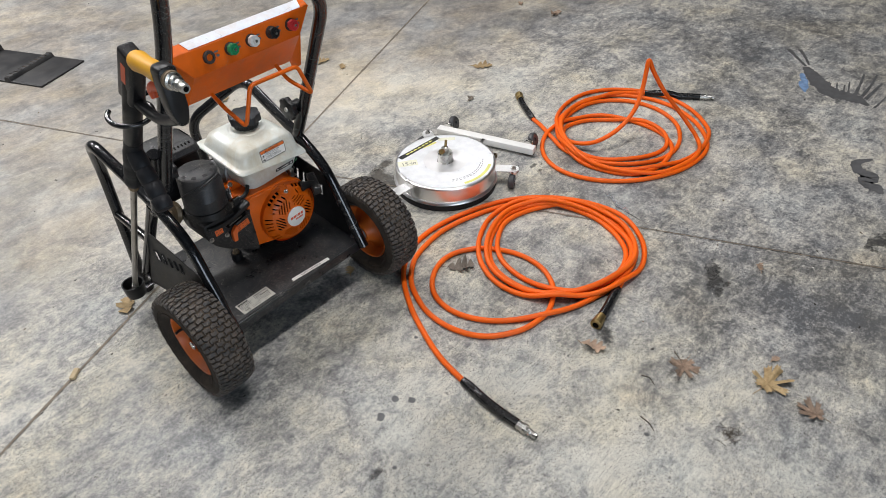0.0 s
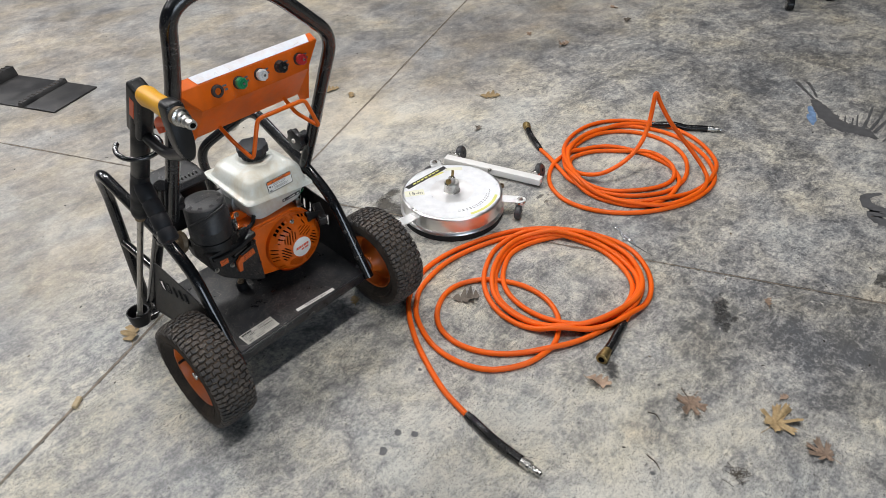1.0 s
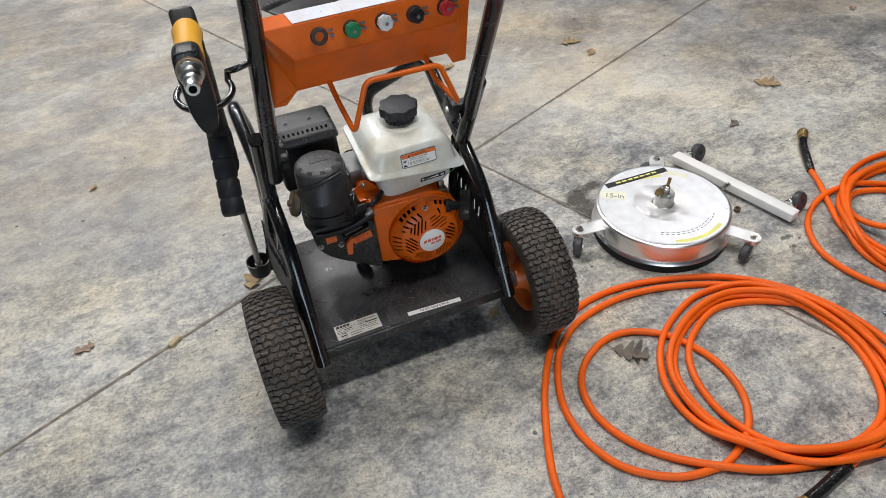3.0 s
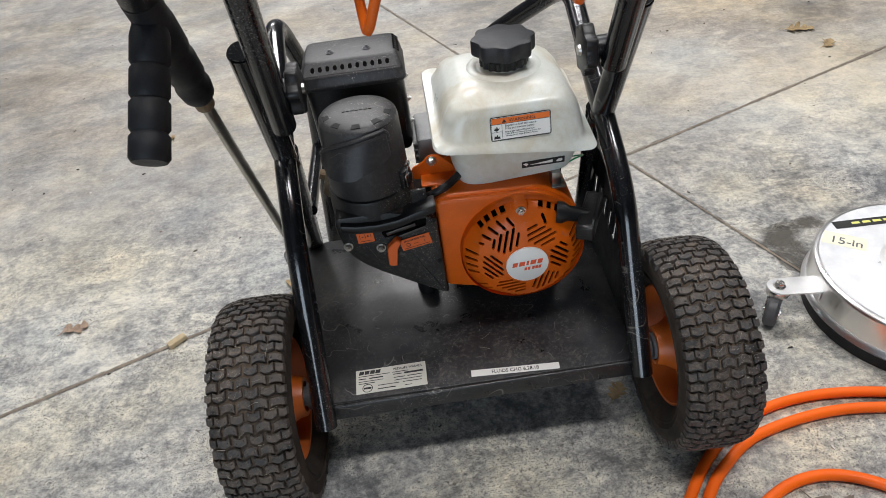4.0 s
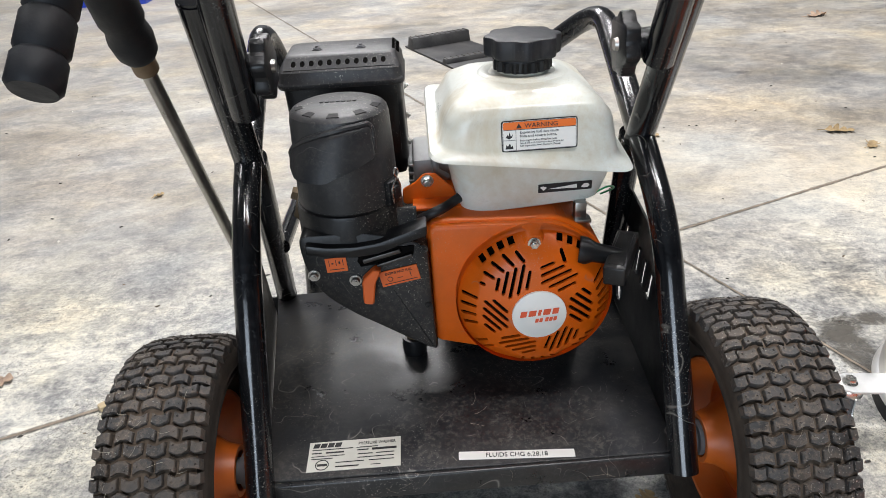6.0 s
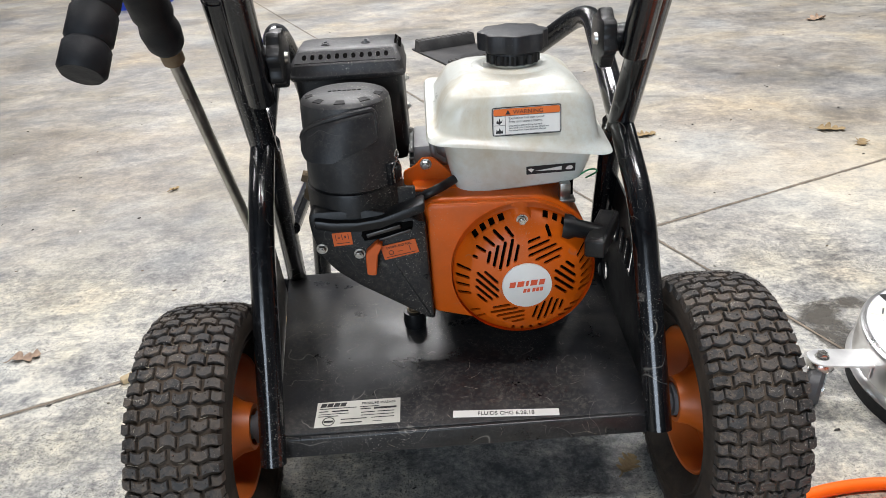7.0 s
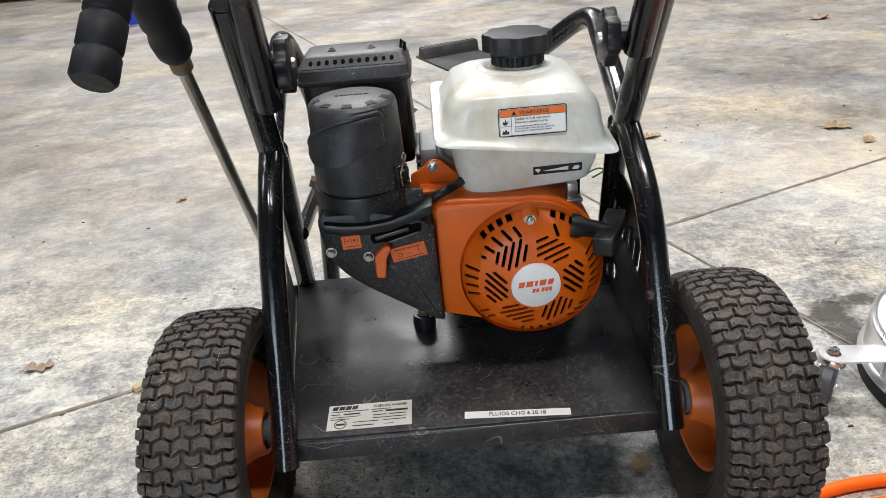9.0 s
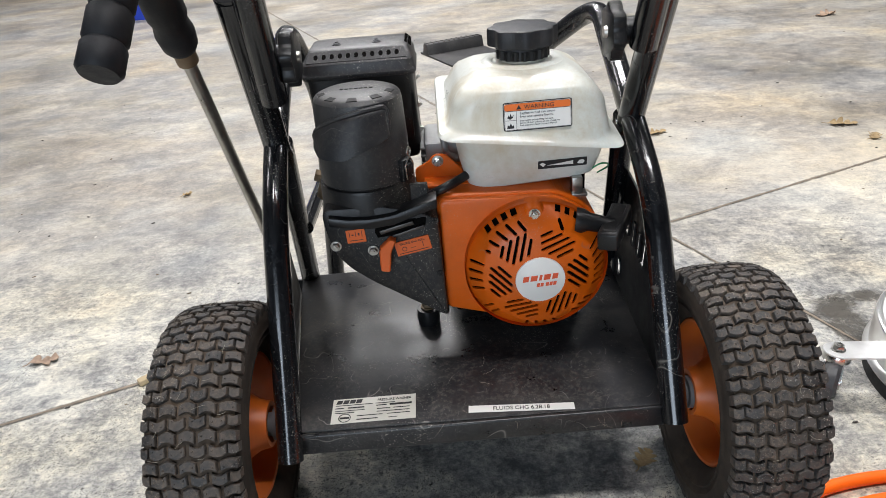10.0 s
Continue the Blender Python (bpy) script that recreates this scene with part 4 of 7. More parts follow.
tank_high = [
    tank_ring(0.4892, -0.0245, 0.2100, 0.111, 0.339, 0.024, -0.12, 0.10), tank_ring(0.4918, -0.0165, 0.2010, 0.1165, 0.328, 0.030, -0.12, 0.10),
    tank_ring(0.4980, -0.0122, 0.1965, 0.1203, 0.325, 0.030, -0.10, 0.08), tank_ring(0.5280, -0.006, 0.1895, 0.1250, 0.320, 0.028, -0.03), tank_ring(0.5340, -0.004, 0.1865, 0.1262, 0.318, 0.028, -0.01),
    tank_ring(0.5460, 0.003, 0.1760, 0.1285, 0.316, 0.028), tank_ring(0.5510, 0.008, 0.1695, 0.1340, 0.312, 0.028),
    tank_ring(0.5605, 0.024, 0.154, 0.160, 0.292, 0.028), tank_ring(0.5628, 0.031, 0.147, 0.169, 0.284, 0.028),
    tank_ring(0.5640, 0.060, 0.122, 0.195, 0.255, 0.026)]
tank = part("fuel_tank", loft(tank_low + tank_high), TANK, washer, "yellowed white painted steel fuel tank")
CM = Matrix.Translation((0.0960, 0.228, -0.0320))
part("filler_neck", lathe([(0.040, 0.585), (0.036, 0.592), (0.030, 0.594), (0.029, 0.606)], 36, CM), TANK, tank)
cap_outline = [((0.0445 + 0.0028 * math.cos(8 * a)) * math.cos(a), (0.0445 + 0.0028 * math.cos(8 * a)) * math.sin(a)) for a in (2 * math.pi * k / 80 for k in range(80))]
part("fuel_cap", joined(moved(prism(cap_outline, 0.616, 0.640, "z", 0.003, 2), CM), lathe([(0, 0.6425), (0.020, 0.6420), (0.034, 0.6405), (0.0405, 0.6390)], 40, CM), lathe([(0.034, 0.600), (0.034, 0.617)], 36, CM)), CAP_PLASTIC, tank, "lobed black plastic fuel cap")
rib_outline = [(r * math.cos(a), r * math.sin(a)) for r, a in ((0.0362 if k % 4 in (1, 2) else 0.0340, 2 * math.pi * k / 72) for k in range(72))]
part("cap_skirt", moved(prism(rib_outline, 0.600, 0.612, "z"), CM), PLASTIC_CLEAN, tank, "ribbed skirt under the cap", smooth=False)

LM = frame_of((0.1000, 0.1222, 0.5180), (1, -0.005, 0.01), (0, -1, 0.115)) @ Matrix.Diagonal((1, 0.90, 1, 1))
part("label_border", moved(prism(round_rect(-0.0432, 0.0432, -0.0200, 0.0200, 0.0036, 3), -0.0003, 0.0002, "z"), LM), INK, tank)
part("warning_label", moved(prism(round_rect(-0.0420, 0.0420, -0.0186, 0.0186, 0.003, 3), 0, 0.0005, "z"), LM), LABEL, tank, "white warning label with an orange heading")
part("label_heading", moved(prism(round_rect(-0.0412, 0.0412, 0.0085, 0.0178, 0.0022, 3), 0.0005, 0.0007, "z"), LM), ORANGE_INK, tank)
lettering("WARNING", 0.0078, LM @ Matrix.Translation((0.002, 0.0103, 0.0009)), INK, tank, align="CENTER")
rule = joined(*[moved(block(a, b, c, d, 0.0005, 0.0008), LM) for a, b, c, d in ((-0.0415, 0.0415, 0.0078, 0.0084), (-0.027, -0.0265, -0.0178, 0.0080), (-0.0415, -0.0265, -0.0050, -0.0046), (-0.0416, -0.0412, -0.0175, 0.0175), (0.0412, 0.0416, -0.0175, 0.0175), (-0.040, 0.040, -0.0183, -0.0179), (-0.040, 0.040, 0.0179, 0.0183))])
icons = joined(moved(prism([(-0.0385, -0.001), (-0.036, 0.003), (-0.0355, 0.000), (-0.034, 0.0055), (-0.0325, 0.000), (-0.0300, 0.003), (-0.0312, -0.001), (-0.0345, -0.0035)], 0.0005, 0.0008, "z"), LM),
               moved(prism([(-0.039, -0.0160), (-0.0300, -0.0160), (-0.0305, -0.0115), (-0.0325, -0.0130), (-0.0340, -0.0085), (-0.0360, -0.0125), (-0.0380, -0.0105)], 0.0005, 0.0008, "z"), LM),
               moved(prism([(-0.0265, 0.0100), (-0.0200, 0.0100), (-0.02325, 0.0160)], 0.0007, 0.0010, "z"), LM))
part("label_print", joined(rule, icons), INK, tank, "black rules and hazard pictograms", smooth=False)
for k, (line, size) in enumerate((("Explosive fuel can cause", 0.0047), ("fires and severe burns.", 0.0047), ("Stop engine before filling fuel tank.", 0.0031), ("Leave 5/8 inch (16mm) at top of tank for", 0.0031), ("fuel expansion. Read Owner's Manual", 0.0031))):
    lettering(line, size, LM @ Matrix.Translation((-0.0225, (0.0030, -0.0018, -0.0068, -0.0102, -0.0136)[k], 0.0007)), INK, tank, squeeze=0.98)
SM = frame_of((0.133, 0.1300, 0.4480), (1, 0.0, 0.03), (0, -1, -0.24))
part("throttle_label", moved(prism(round_rect(-0.032, 0.032, -0.0062, 0.0062, 0.001, 2), 0, 0.0006, "z"), SM), INK, tank, "black throttle strip with white pictograms")
part("throttle_print", joined(moved(prism([(-0.020, -0.0012), (0.014, -0.0026), (0.014, 0.0030)], 0.0006, 0.0009, "z"), SM), moved(prism([(0.019, -0.002), (0.022, 0.0025), (0.027, 0.003), (0.029, 0.0), (0.027, -0.003), (0.022, -0.003)], 0.0006, 0.0009, "z"), SM), moved(prism([(-0.030, 0.002), (-0.026, 0.0035), (-0.022, 0.001), (-0.0255, -0.0030)], 0.0006, 0.0009, "z"), SM)), LABEL, tank, smooth=False)
part("tank_bracket", joined(block(0.146, 0.160, 0.128, 0.142, 0.404, 0.426, 0.001), block(0.140, 0.166, 0.124, 0.142, 0.400, 0.4045, 0.001)), ROD, tank)
part("filler_swage", lathe([(0.056, 0.5625), (0.052, 0.5660), (0.046, 0.5668), (0.041, 0.5640)], 48, Matrix.Translation((0.0950, 0.228, 0.0))), TANK, tank)
part("tank_strap", sweep([(-0.012, 0.21, 0.482), (-0.020, 0.205, 0.470), (-0.018, 0.205, 0.448), (-0.004, 0.21, 0.436)], 0.005, 10), ALLOY, tank)

part("ignition_wire", sweep(smooth3([(0.168, 0.150, 0.424), (0.186, 0.146, 0.436), (0.200, 0.160, 0.430), (0.206, 0.185, 0.415), (0.200, 0.215, 0.395)]), 0.0012, 8), GREEN, washer, "thin green wire")

# air cleaner
CAN_X, CAN_Y = -0.1255, 0.1550
AM = Matrix.Translation((CAN_X, CAN_Y, 0))


CAN_WALL = [(0.4470, 0.0605), (0.495, 0.0590), (0.5460, 0.0570), (0.5530, 0.0555)]


def can_radius(z):
    return np.interp(z, [p for p, _ in CAN_WALL], [q for _, q in CAN_WALL])


def eased(deg, table, blur=7):
    """A table of bearings and values, read off without kinks."""
    return sum(np.interp(deg + blur * k / 3, [p for p, _ in table], [q for _, q in table]) for k in range(-3, 4)) / 7


# the hood's upper edge, lower edge and reach by bearing from the front
HOOD_TOP = [(-98, 0.490), (-88, 0.5005), (-75, 0.511), (-60, 0.5215), (-45, 0.5305), (-30, 0.5375), (-12, 0.5440), (10, 0.5485), (30, 0.5492), (48, 0.5492)]
HOOD_LOW = [(-98, 0.4900), (-88, 0.4940), (-10, 0.4945), (-4, 0.4990), (10, 0.5040), (48, 0.5170)]
HOOD_REACH = [(-98, 0.0590), (-75, 0.0605), (-58, 0.0635), (-46, 0.0700), (-36, 0.0770), (-22, 0.0790), (-8, 0.0775), (2, 0.0740), (20, 0.0685), (48, 0.0615)]


def can_point(deg, z, r):
    a = radians(deg - 90)
    return (CAN_X + r * math.cos(a), CAN_Y + r * math.sin(a), z)


def hood_mesh():
    """The intake hood: it springs from the wall along a curved edge and reaches out towards its mouth."""
    bm, prev = bmesh.new(), None
    for i in range(71):
        deg = -92 + 134 * i / 70
        top, low = eased(deg, HOOD_TOP), eased(deg, HOOD_LOW, 3)
        top = low + max(0.0015, top - low) * min(1.0, 0.80 + (42 - deg) / 25)
        col = [bm.verts.new(can_point(deg, low - 0.0008, can_radius(low) - 0.003))]
        for k in range(17):
            f = k / 16
            z = low + (top - low) * f
            fade = min(1.0, (42 - deg) / 5, (deg + 92) / 12)
            r = can_radius(z) + (0.0042 * min(1.0, (1 - f) * 9) + (eased(deg, HOOD_REACH) - 0.0590) * (1 - f) ** 0.85) * max(0.0, fade) - 0.0004
            col.append(bm.verts.new(can_point(deg, z, r)))
        if prev:
            for k in range(17):
                bm.faces.new((prev[k], col[k], col[k + 1], prev[k + 1]))
        prev = col
    bmesh.ops.recalc_face_normals(bm, faces=bm.faces[:])
    return bm


def hood_rim():
    """The raised bead round the hood's edge."""
    up = [(d, eased(d, HOOD_TOP) - 0.0006) for d in range(-90, 37, 3)]
    side = [(38.5, 0.5462), (40.5, 0.5425), (41.2, 0.5370), (41.0, 0.5250), (40.0, 0.5180), (37.5, 0.5145)]
    down = [(d, eased(d, HOOD_LOW, 3) + 0.0004) for d in range(34, -2, -3)]
    return sweep([can_point(d, z, can_radius(z) + 0.0018 + (0.0034 if n >= len(up) + 6 else 0.0)) for n, (d, z) in enumerate(up + side + down)], 0.0034, 8)


ac = part("air_cleaner", lathe([(r, z) for z, r in CAN_WALL], 72, AM), FADED, washer, "dusty black air cleaner canister with a moulded hood", angle=42)
part("intake_hood", hood_mesh(), FADED, ac, "moulded intake hood", angle=50)
part("hood_rim", hood_rim(), FADED, ac)
part("hood_lip", sweep([can_point(d, eased(d, HOOD_LOW, 3) + 0.0012, eased(d, HOOD_REACH) + 0.0010) for d in range(-86, -5, 4)], 0.0020, 8), FADED, ac)
part("canister_lid", lathe([(0.0, 0.5615), (0.020, 0.5612), (0.036, 0.5602), (0.047, 0.5585), (0.0530, 0.5560), (0.0550, 0.5535), (0.0555, 0.5530)], 56, AM), FADED, ac)
part("canister_base", lathe([(0.0605, 0.4470), (0.0590, 0.4460), (0.0590, 0.4445), (0.0625, 0.4435), (0.0635, 0.4400), (0.0640, 0.400), (0.0, 0.400)], 56, AM), PLASTIC, ac)
# near-black wedges flush with the lid paint the shade of its recesses
for k in range(5):
    a = radians(-168 + 38 * k)
    part("cap_notch_shade", moved(prism([(-0.0068, -0.0050), (0.0068, -0.0050), (0.0050, 0.0042), (-0.0050, 0.0042)], -0.0040, 0.0003, "z", 0.0), AM @ Matrix.Translation((0.0440 * math.cos(a), 0.0440 * math.sin(a), 0.5590)) @ Matrix.Rotation(a + math.pi / 2, 4, "Z") @ Matrix.Rotation(radians(9), 4, "X")), BRISTLE_NOTCH, ac)
part("lid_mark", joined(*[moved(block(-0.0022, 0.0022, -0.0036, 0.0036, 0.0, 0.0016, 0.0004, 1), AM @ Matrix.Translation((-0.018 + 0.0062 * k, 0.0, 0.5608))) for k in range(7)]), FADED, ac)


def on_can(deg, z, r=0.0612):
    a = radians(deg * 1.12 - 90)
    r += (0.495 - z) * 0.045 - 0.0032
    return (CAN_X + r * math.cos(a), CAN_Y + r * math.sin(a), z + 0.010)


LATCH = Matrix.Translation(on_can(52, 0.455, 0.0645)) @ Matrix.Rotation(radians(52), 4, "Z")
part("latch", joined(moved(block(-0.010, 0.010, -0.005, 0.004, -0.020, 0.010, 0.002), LATCH), moved(block(-0.006, 0.006, -0.009, -0.003, -0.012, 0.004, 0.0015), LATCH)), PLASTIC_CLEAN, ac)
part("latch_wire", moved(sweep(filleted([(-0.006, -0.007, -0.016), (-0.0085, -0.008, 0.004), (0.006, -0.007, 0.020), (0.002, -0.007, 0.027), (-0.003, -0.007, 0.020), (0.007, -0.008, 0.003), (0.006, -0.007, -0.014)], 0.003, 3), 0.0012, 6), LATCH), STEEL, ac)

# control box under the air cleaner
box_poly = rounded_poly([(-0.184, 0.424), (-0.183, 0.396), (-0.176, 0.362), (-0.158, 0.336), (-0.128, 0.311), (-0.040, 0.252), (-0.031, 0.250), (-0.035, 0.400), (-0.060, 0.412), (-0.110, 0.424)], 0.012, 4)
cbox = part("control_box", prism(box_poly, 0.092, 0.215, "y", 0.004, 2), PLASTIC, washer, "dusty black plastic engine control housing")
LIP = [(-0.176, 0.404), (-0.150, 0.3985), (-0.120, 0.3965), (-0.092, 0.3995), (-0.062, 0.4100), (-0.034, 0.4190)]
part("rubber_lip", prism(LIP + [(x, z + 0.0150 - 0.02 * abs(x + 0.1)) for x, z in LIP[::-1]], 0.0815, 0.112, "y", 0.0035, 2), PLASTIC_CLEAN, cbox)
part("clip_tab", block(-0.0680, -0.0450, 0.108, 0.114, 0.405, 0.4440, 0.0012, 1), PLASTIC, cbox)


def on_box(x, z, y=0.0915, tilt=0.0):
    return Matrix.Translation((x, y, z)) @ TURN_Y @ Matrix.Rotation(radians(tilt), 4, "Z")


part("choke_decal", moved(block(-0.0125, 0.0125, -0.0095, 0.0095, 0, 0.0008, 0.0003, 1), on_box(-0.1435, 0.3845, tilt=3)), ORANGE_DECAL, cbox, "small orange choke decal")
part("choke_print", joined(*[moved(block(a, b, c, d, 0.0008, 0.0011), on_box(-0.1435, 0.3845, tilt=3)) for a, b, c, d in ((-0.0085, -0.0078, -0.001, 0.007), (-0.0005, 0.0003, -0.001, 0.007), (0.0078, 0.0085, -0.001, 0.007), (-0.0085, 0.0085, -0.0062, -0.0054), (-0.0055, -0.0030, 0.0015, 0.0030), (0.0030, 0.0050, 0.0010, 0.0045))]), INK, cbox, smooth=False)
part("switch_decal", moved(block(-0.0235, 0.0235, -0.0105, 0.0105, 0, 0.0010, 0.0004, 1), on_box(-0.0705, 0.3645, 0.0905, tilt=11)), ORANGE_DECAL, cbox, "orange engine and fuel switch decal")
lettering("ENGINE AND FUEL", 0.0044, on_box(-0.0705, 0.3645, 0.0905, tilt=11) @ Matrix.Translation((0, 0.0048, 0.0013)), INK, cbox, align="CENTER", squeeze=0.9)
part("switch_print", joined(moved(lathe([(0.0026, 0.0010), (0.0034, 0.0010), (0.0034, 0.0013), (0.0026, 0.0013)], 20, closed=True), on_box(-0.0705, 0.3645, 0.0905, tilt=11) @ Matrix.Translation((-0.012, -0.0015, 0))),
                            *[moved(block(a, b, c, d, 0.0010, 0.0013), on_box(-0.0705, 0.3645, 0.0905, tilt=11)) for a, b, c, d in ((-0.020, 0.020, -0.0078, -0.0070), (0.0130, 0.0138, -0.004, 0.0035), (-0.0035, 0.0035, -0.0022, -0.0017))]), INK, cbox, smooth=False)
lever = part("throttle_lever", moved(prism(rounded_poly([(-0.0085, -0.024), (0.0035, -0.026), (0.0080, 0.004), (0.016, 0.019), (0.009, 0.023), (-0.0075, 0.008)], 0.003, 3), -0.006, 0.007, "z", 0.0015, 1), on_box(-0.1065, 0.362, 0.080)), ORANGE_DECAL, cbox, "ribbed orange plastic throttle lever")
# near-black plates on the box face paint the shade of the lever openings
part("lever_slot_shade", moved(prism(slot(0, 0, 0.062, 0.017, 9, 4), -0.002, 0.0006, "z"), on_box(-0.088, 0.392)), VOID, cbox)
part("lever_opening_shade", moved(prism(rounded_poly([(-0.030, -0.006), (0.034, 0.006), (0.036, 0.019), (0.010, 0.016), (-0.030, 0.008)], 0.003, 3), -0.001, 0.0012, "z"), on_box(-0.086, 0.3855)), VOID, cbox)
part("lever_bracket", joined(moved(block(-0.024, 0.022, -0.0028, 0.0028, 0.002, 0.006, 0.001), on_box(-0.088, 0.3945, tilt=14)), moved(block(-0.014, 0.030, -0.002, 0.002, 0.004, 0.009, 0.001), on_box(-0.082, 0.387, tilt=16))), DARK_STEEL, cbox)
for bx, bz in ((-0.1235, 0.3615), (-0.1715, 0.372)):
    part("bolt", hex_bolt(on_box(bx, bz), 0.0056, 0.006), ROD, cbox)
part("clamp_screw", hex_bolt(on_box(-0.040, 0.398), 0.004, 0.003), PLASTIC, cbox)
part("clamp_screw", hex_bolt(on_box(-0.0385, 0.318), 0.004, 0.003), PLASTIC, cbox)

# fuel hose, bracket and cylinder head seen between the cleaner and the tank
part("fuel_hose", sweep(filleted([(-0.058, 0.135, 0.408), (-0.036, 0.122, 0.424), (-0.012, 0.124, 0.4335), (0.020, 0.165, 0.4345)], 0.02, 4), 0.0062, 10), PLASTIC_CLEAN, washer, "black rubber fuel hose")
part("lifting_bracket", joined(prism(rounded_poly([(-0.062, 0.415), (0.004, 0.415), (0.004, 0.430), (-0.019, 0.4545), (-0.034, 0.4555), (-0.045, 0.444), (-0.062, 0.436)], 0.005, 3), 0.180, 0.184, "y", 0.001, 1), block(-0.05, 0.01, 0.150, 0.184, 0.418, 0.422, 0.001)), ORANGE, washer)
part("bolt", hex_bolt(Matrix.Translation((-0.030, 0.180, 0.4455)) @ TURN_Y, 0.0062, 0.008), STEEL, washer)
part("cylinder_head", joined(block(-0.048, 0.015, 0.235, 0.330, 0.405, 0.452, 0.006), *[block(-0.054, 0.010, 0.238, 0.326, 0.408 + 0.011 * k, 0.412 + 0.011 * k, 0.001) for k in range(4)]), ALLOY, washer, "finned cast aluminium cylinder head")
# plain blocks; the shade behind the shroud is put into their near-black colour
part("engine_block", joined(block(-0.030, 0.190, 0.240, 0.375, 0.205, 0.430, 0.012), block(-0.020, 0.180, 0.190, 0.380, 0.190, 0.235, 0.006)), VOID, washer, "plain engine block in the near-black that stands for inside shade")
part("pump", joined(block(-0.02, 0.17, 0.37, 0.50, 0.22, 0.34, 0.01), lathe([(0, 0.36), (0.05, 0.36), (0.05, 0.40), (0, 0.40)], 30, Matrix.Translation((0.08, 0, 0.29)) @ TURN_Y @ Matrix.Scale(-1, 4, (0, 0, 1)))), ALLOY, washer)
for mx, my in ((-0.064, 0.196), (0.155, 0.195), (-0.05, 0.34), (0.15, 0.34)):
    mount = part("rubber_mount", lathe([(0, 0.1712), (0.0165, 0.1712), (0.0180, 0.182), (0.0165, 0.198), (0, 0.199)], 28, Matrix.Translation((mx, my, 0))), PLASTIC_CLEAN, washer)
    part("mount_nut", joined(lathe([(0, 0.199), (0.011, 0.199), (0.011, 0.201), (0, 0.201)], 20, Matrix.Translation((mx, my, 0))), lathe([(0, 0.201), (0.0085, 0.201), (0.0085, 0.209), (0, 0.209)], 6, Matrix.Translation((mx, my, 0))), lathe([(0, 0.209), (0.005, 0.209), (0.005, 0.250), (0, 0.250)], 12, Matrix.Translation((mx, my, 0)))), TAN, mount)
# bracket in the same near-black, shade under the engine put into its colour
part("mount_bracket", block(-0.085, -0.035, 0.165, 0.205, 0.246, 0.251, 0.001), VOID, washer)

# muffler with slotted guard
def guard_ring(z, x0, x1, y0, y1, r=0.014):
    return [(x, y, z) for x, y in round_rect(x0, x1, y0, y1, r, 5)]


muffler = part("muffler", joined(loft([guard_ring(0.425, -0.198, -0.056, 0.262, 0.352), guard_ring(0.440, -0.202, -0.052, 0.256, 0.356), guard_ring(0.555, -0.205, -0.055, 0.254, 0.356)]), block(-0.190, -0.060, 0.255, 0.262, 0.455, 0.540, 0.003)), PLASTIC_CLEAN, washer, "black muffler box with a slotted heat guard")
part("heat_guard", loft([guard_ring(0.5505, -0.2095, -0.0510, 0.2485, 0.3585), guard_ring(0.5535, -0.2110, -0.0495, 0.2470, 0.3600), guard_ring(0.5570, -0.2110, -0.0495, 0.2470, 0.3600), guard_ring(0.5595, -0.2095, -0.0510, 0.2485, 0.3585),
                         guard_ring(0.5715, -0.2080, -0.0525, 0.2500, 0.3570), guard_ring(0.5735, -0.2070, -0.0535, 0.2515, 0.3560), guard_ring(0.5870, -0.1990, -0.0590, 0.2700, 0.3500), guard_ring(0.5882, -0.1950, -0.0625, 0.2745, 0.3460)]), FADED, muffler, angle=28)
GUARD = frame_of((-0.1310, 0.2602, 0.5798), (1, 0, 0), (0, -0.590, 0.807))
part("slotted_strip", moved(pierced(rounded_poly([(-0.070, -0.0098), (0.070, -0.0098), (0.0665, 0.0098), (-0.0665, 0.0098)], 0.002, 2), [slot(-0.0565 + 0.0113 * k, 0, 0.0098, 0.0060, 90, 4) for k in range(11)], 0.0012), GUARD @ Matrix.Translation((0, 0, 0.0010))), FADED, muffler, smooth=False)
# near-black strip painting the shade behind the slots
part("slot_backing", moved(block(-0.064, 0.064, -0.0062, 0.0062, -0.0006, 0.0004), GUARD), VOID, muffler)
for k in range(2):
    part("guard_screw", hex_bolt(Matrix.Translation((-0.1610 + 0.0570 * k, 0.2990, 0.5882)), 0.0050, 0.003), GREY, muffler)
# thin near-black bars stand in for shaded louvre slits
part("louvre_shade", joined(*[moved(block(-0.0055, 0.0055, -0.0010, 0.0010, -0.001, 0.0006), Matrix.Translation((-0.0590, 0.2850 + 0.0085 * k, 0.5865)) @ Matrix.Rotation(radians(40), 4, "Y")) for k in range(7)]), VOID, muffler)
for k, (by, bz) in enumerate(((0.300, 0.535), (0.310, 0.490), (0.300, 0.455))):
    part("side_screw", hex_bolt(Matrix.Translation((-0.0525, by, bz)) @ Matrix.Rotation(radians(90), 4, "Y"), 0.0045, 0.004), STEEL, muffler)
part("bracket_screw", hex_bolt(Matrix.Translation((-0.128, 0.2545, 0.520)) @ TURN_Y, 0.006, 0.005), PLASTIC_CLEAN, muffler)
part("exhaust_flange", joined(lathe([(0, 0), (0.030, 0.002), (0.034, 0.008), (0.030, 0.018), (0, 0.020)], 32, Matrix.Translation((-0.183, 0.226, 0.412)) @ Matrix.Rotation(radians(-70), 4, "Y")), lathe([(0, 0.018), (0.010, 0.018), (0.009, 0.028), (0, 0.028)], 6, Matrix.Translation((-0.183, 0.226, 0.412)) @ Matrix.Rotation(radians(-70), 4, "Y"))), TAN, washer, "rusty tan round exhaust flange")

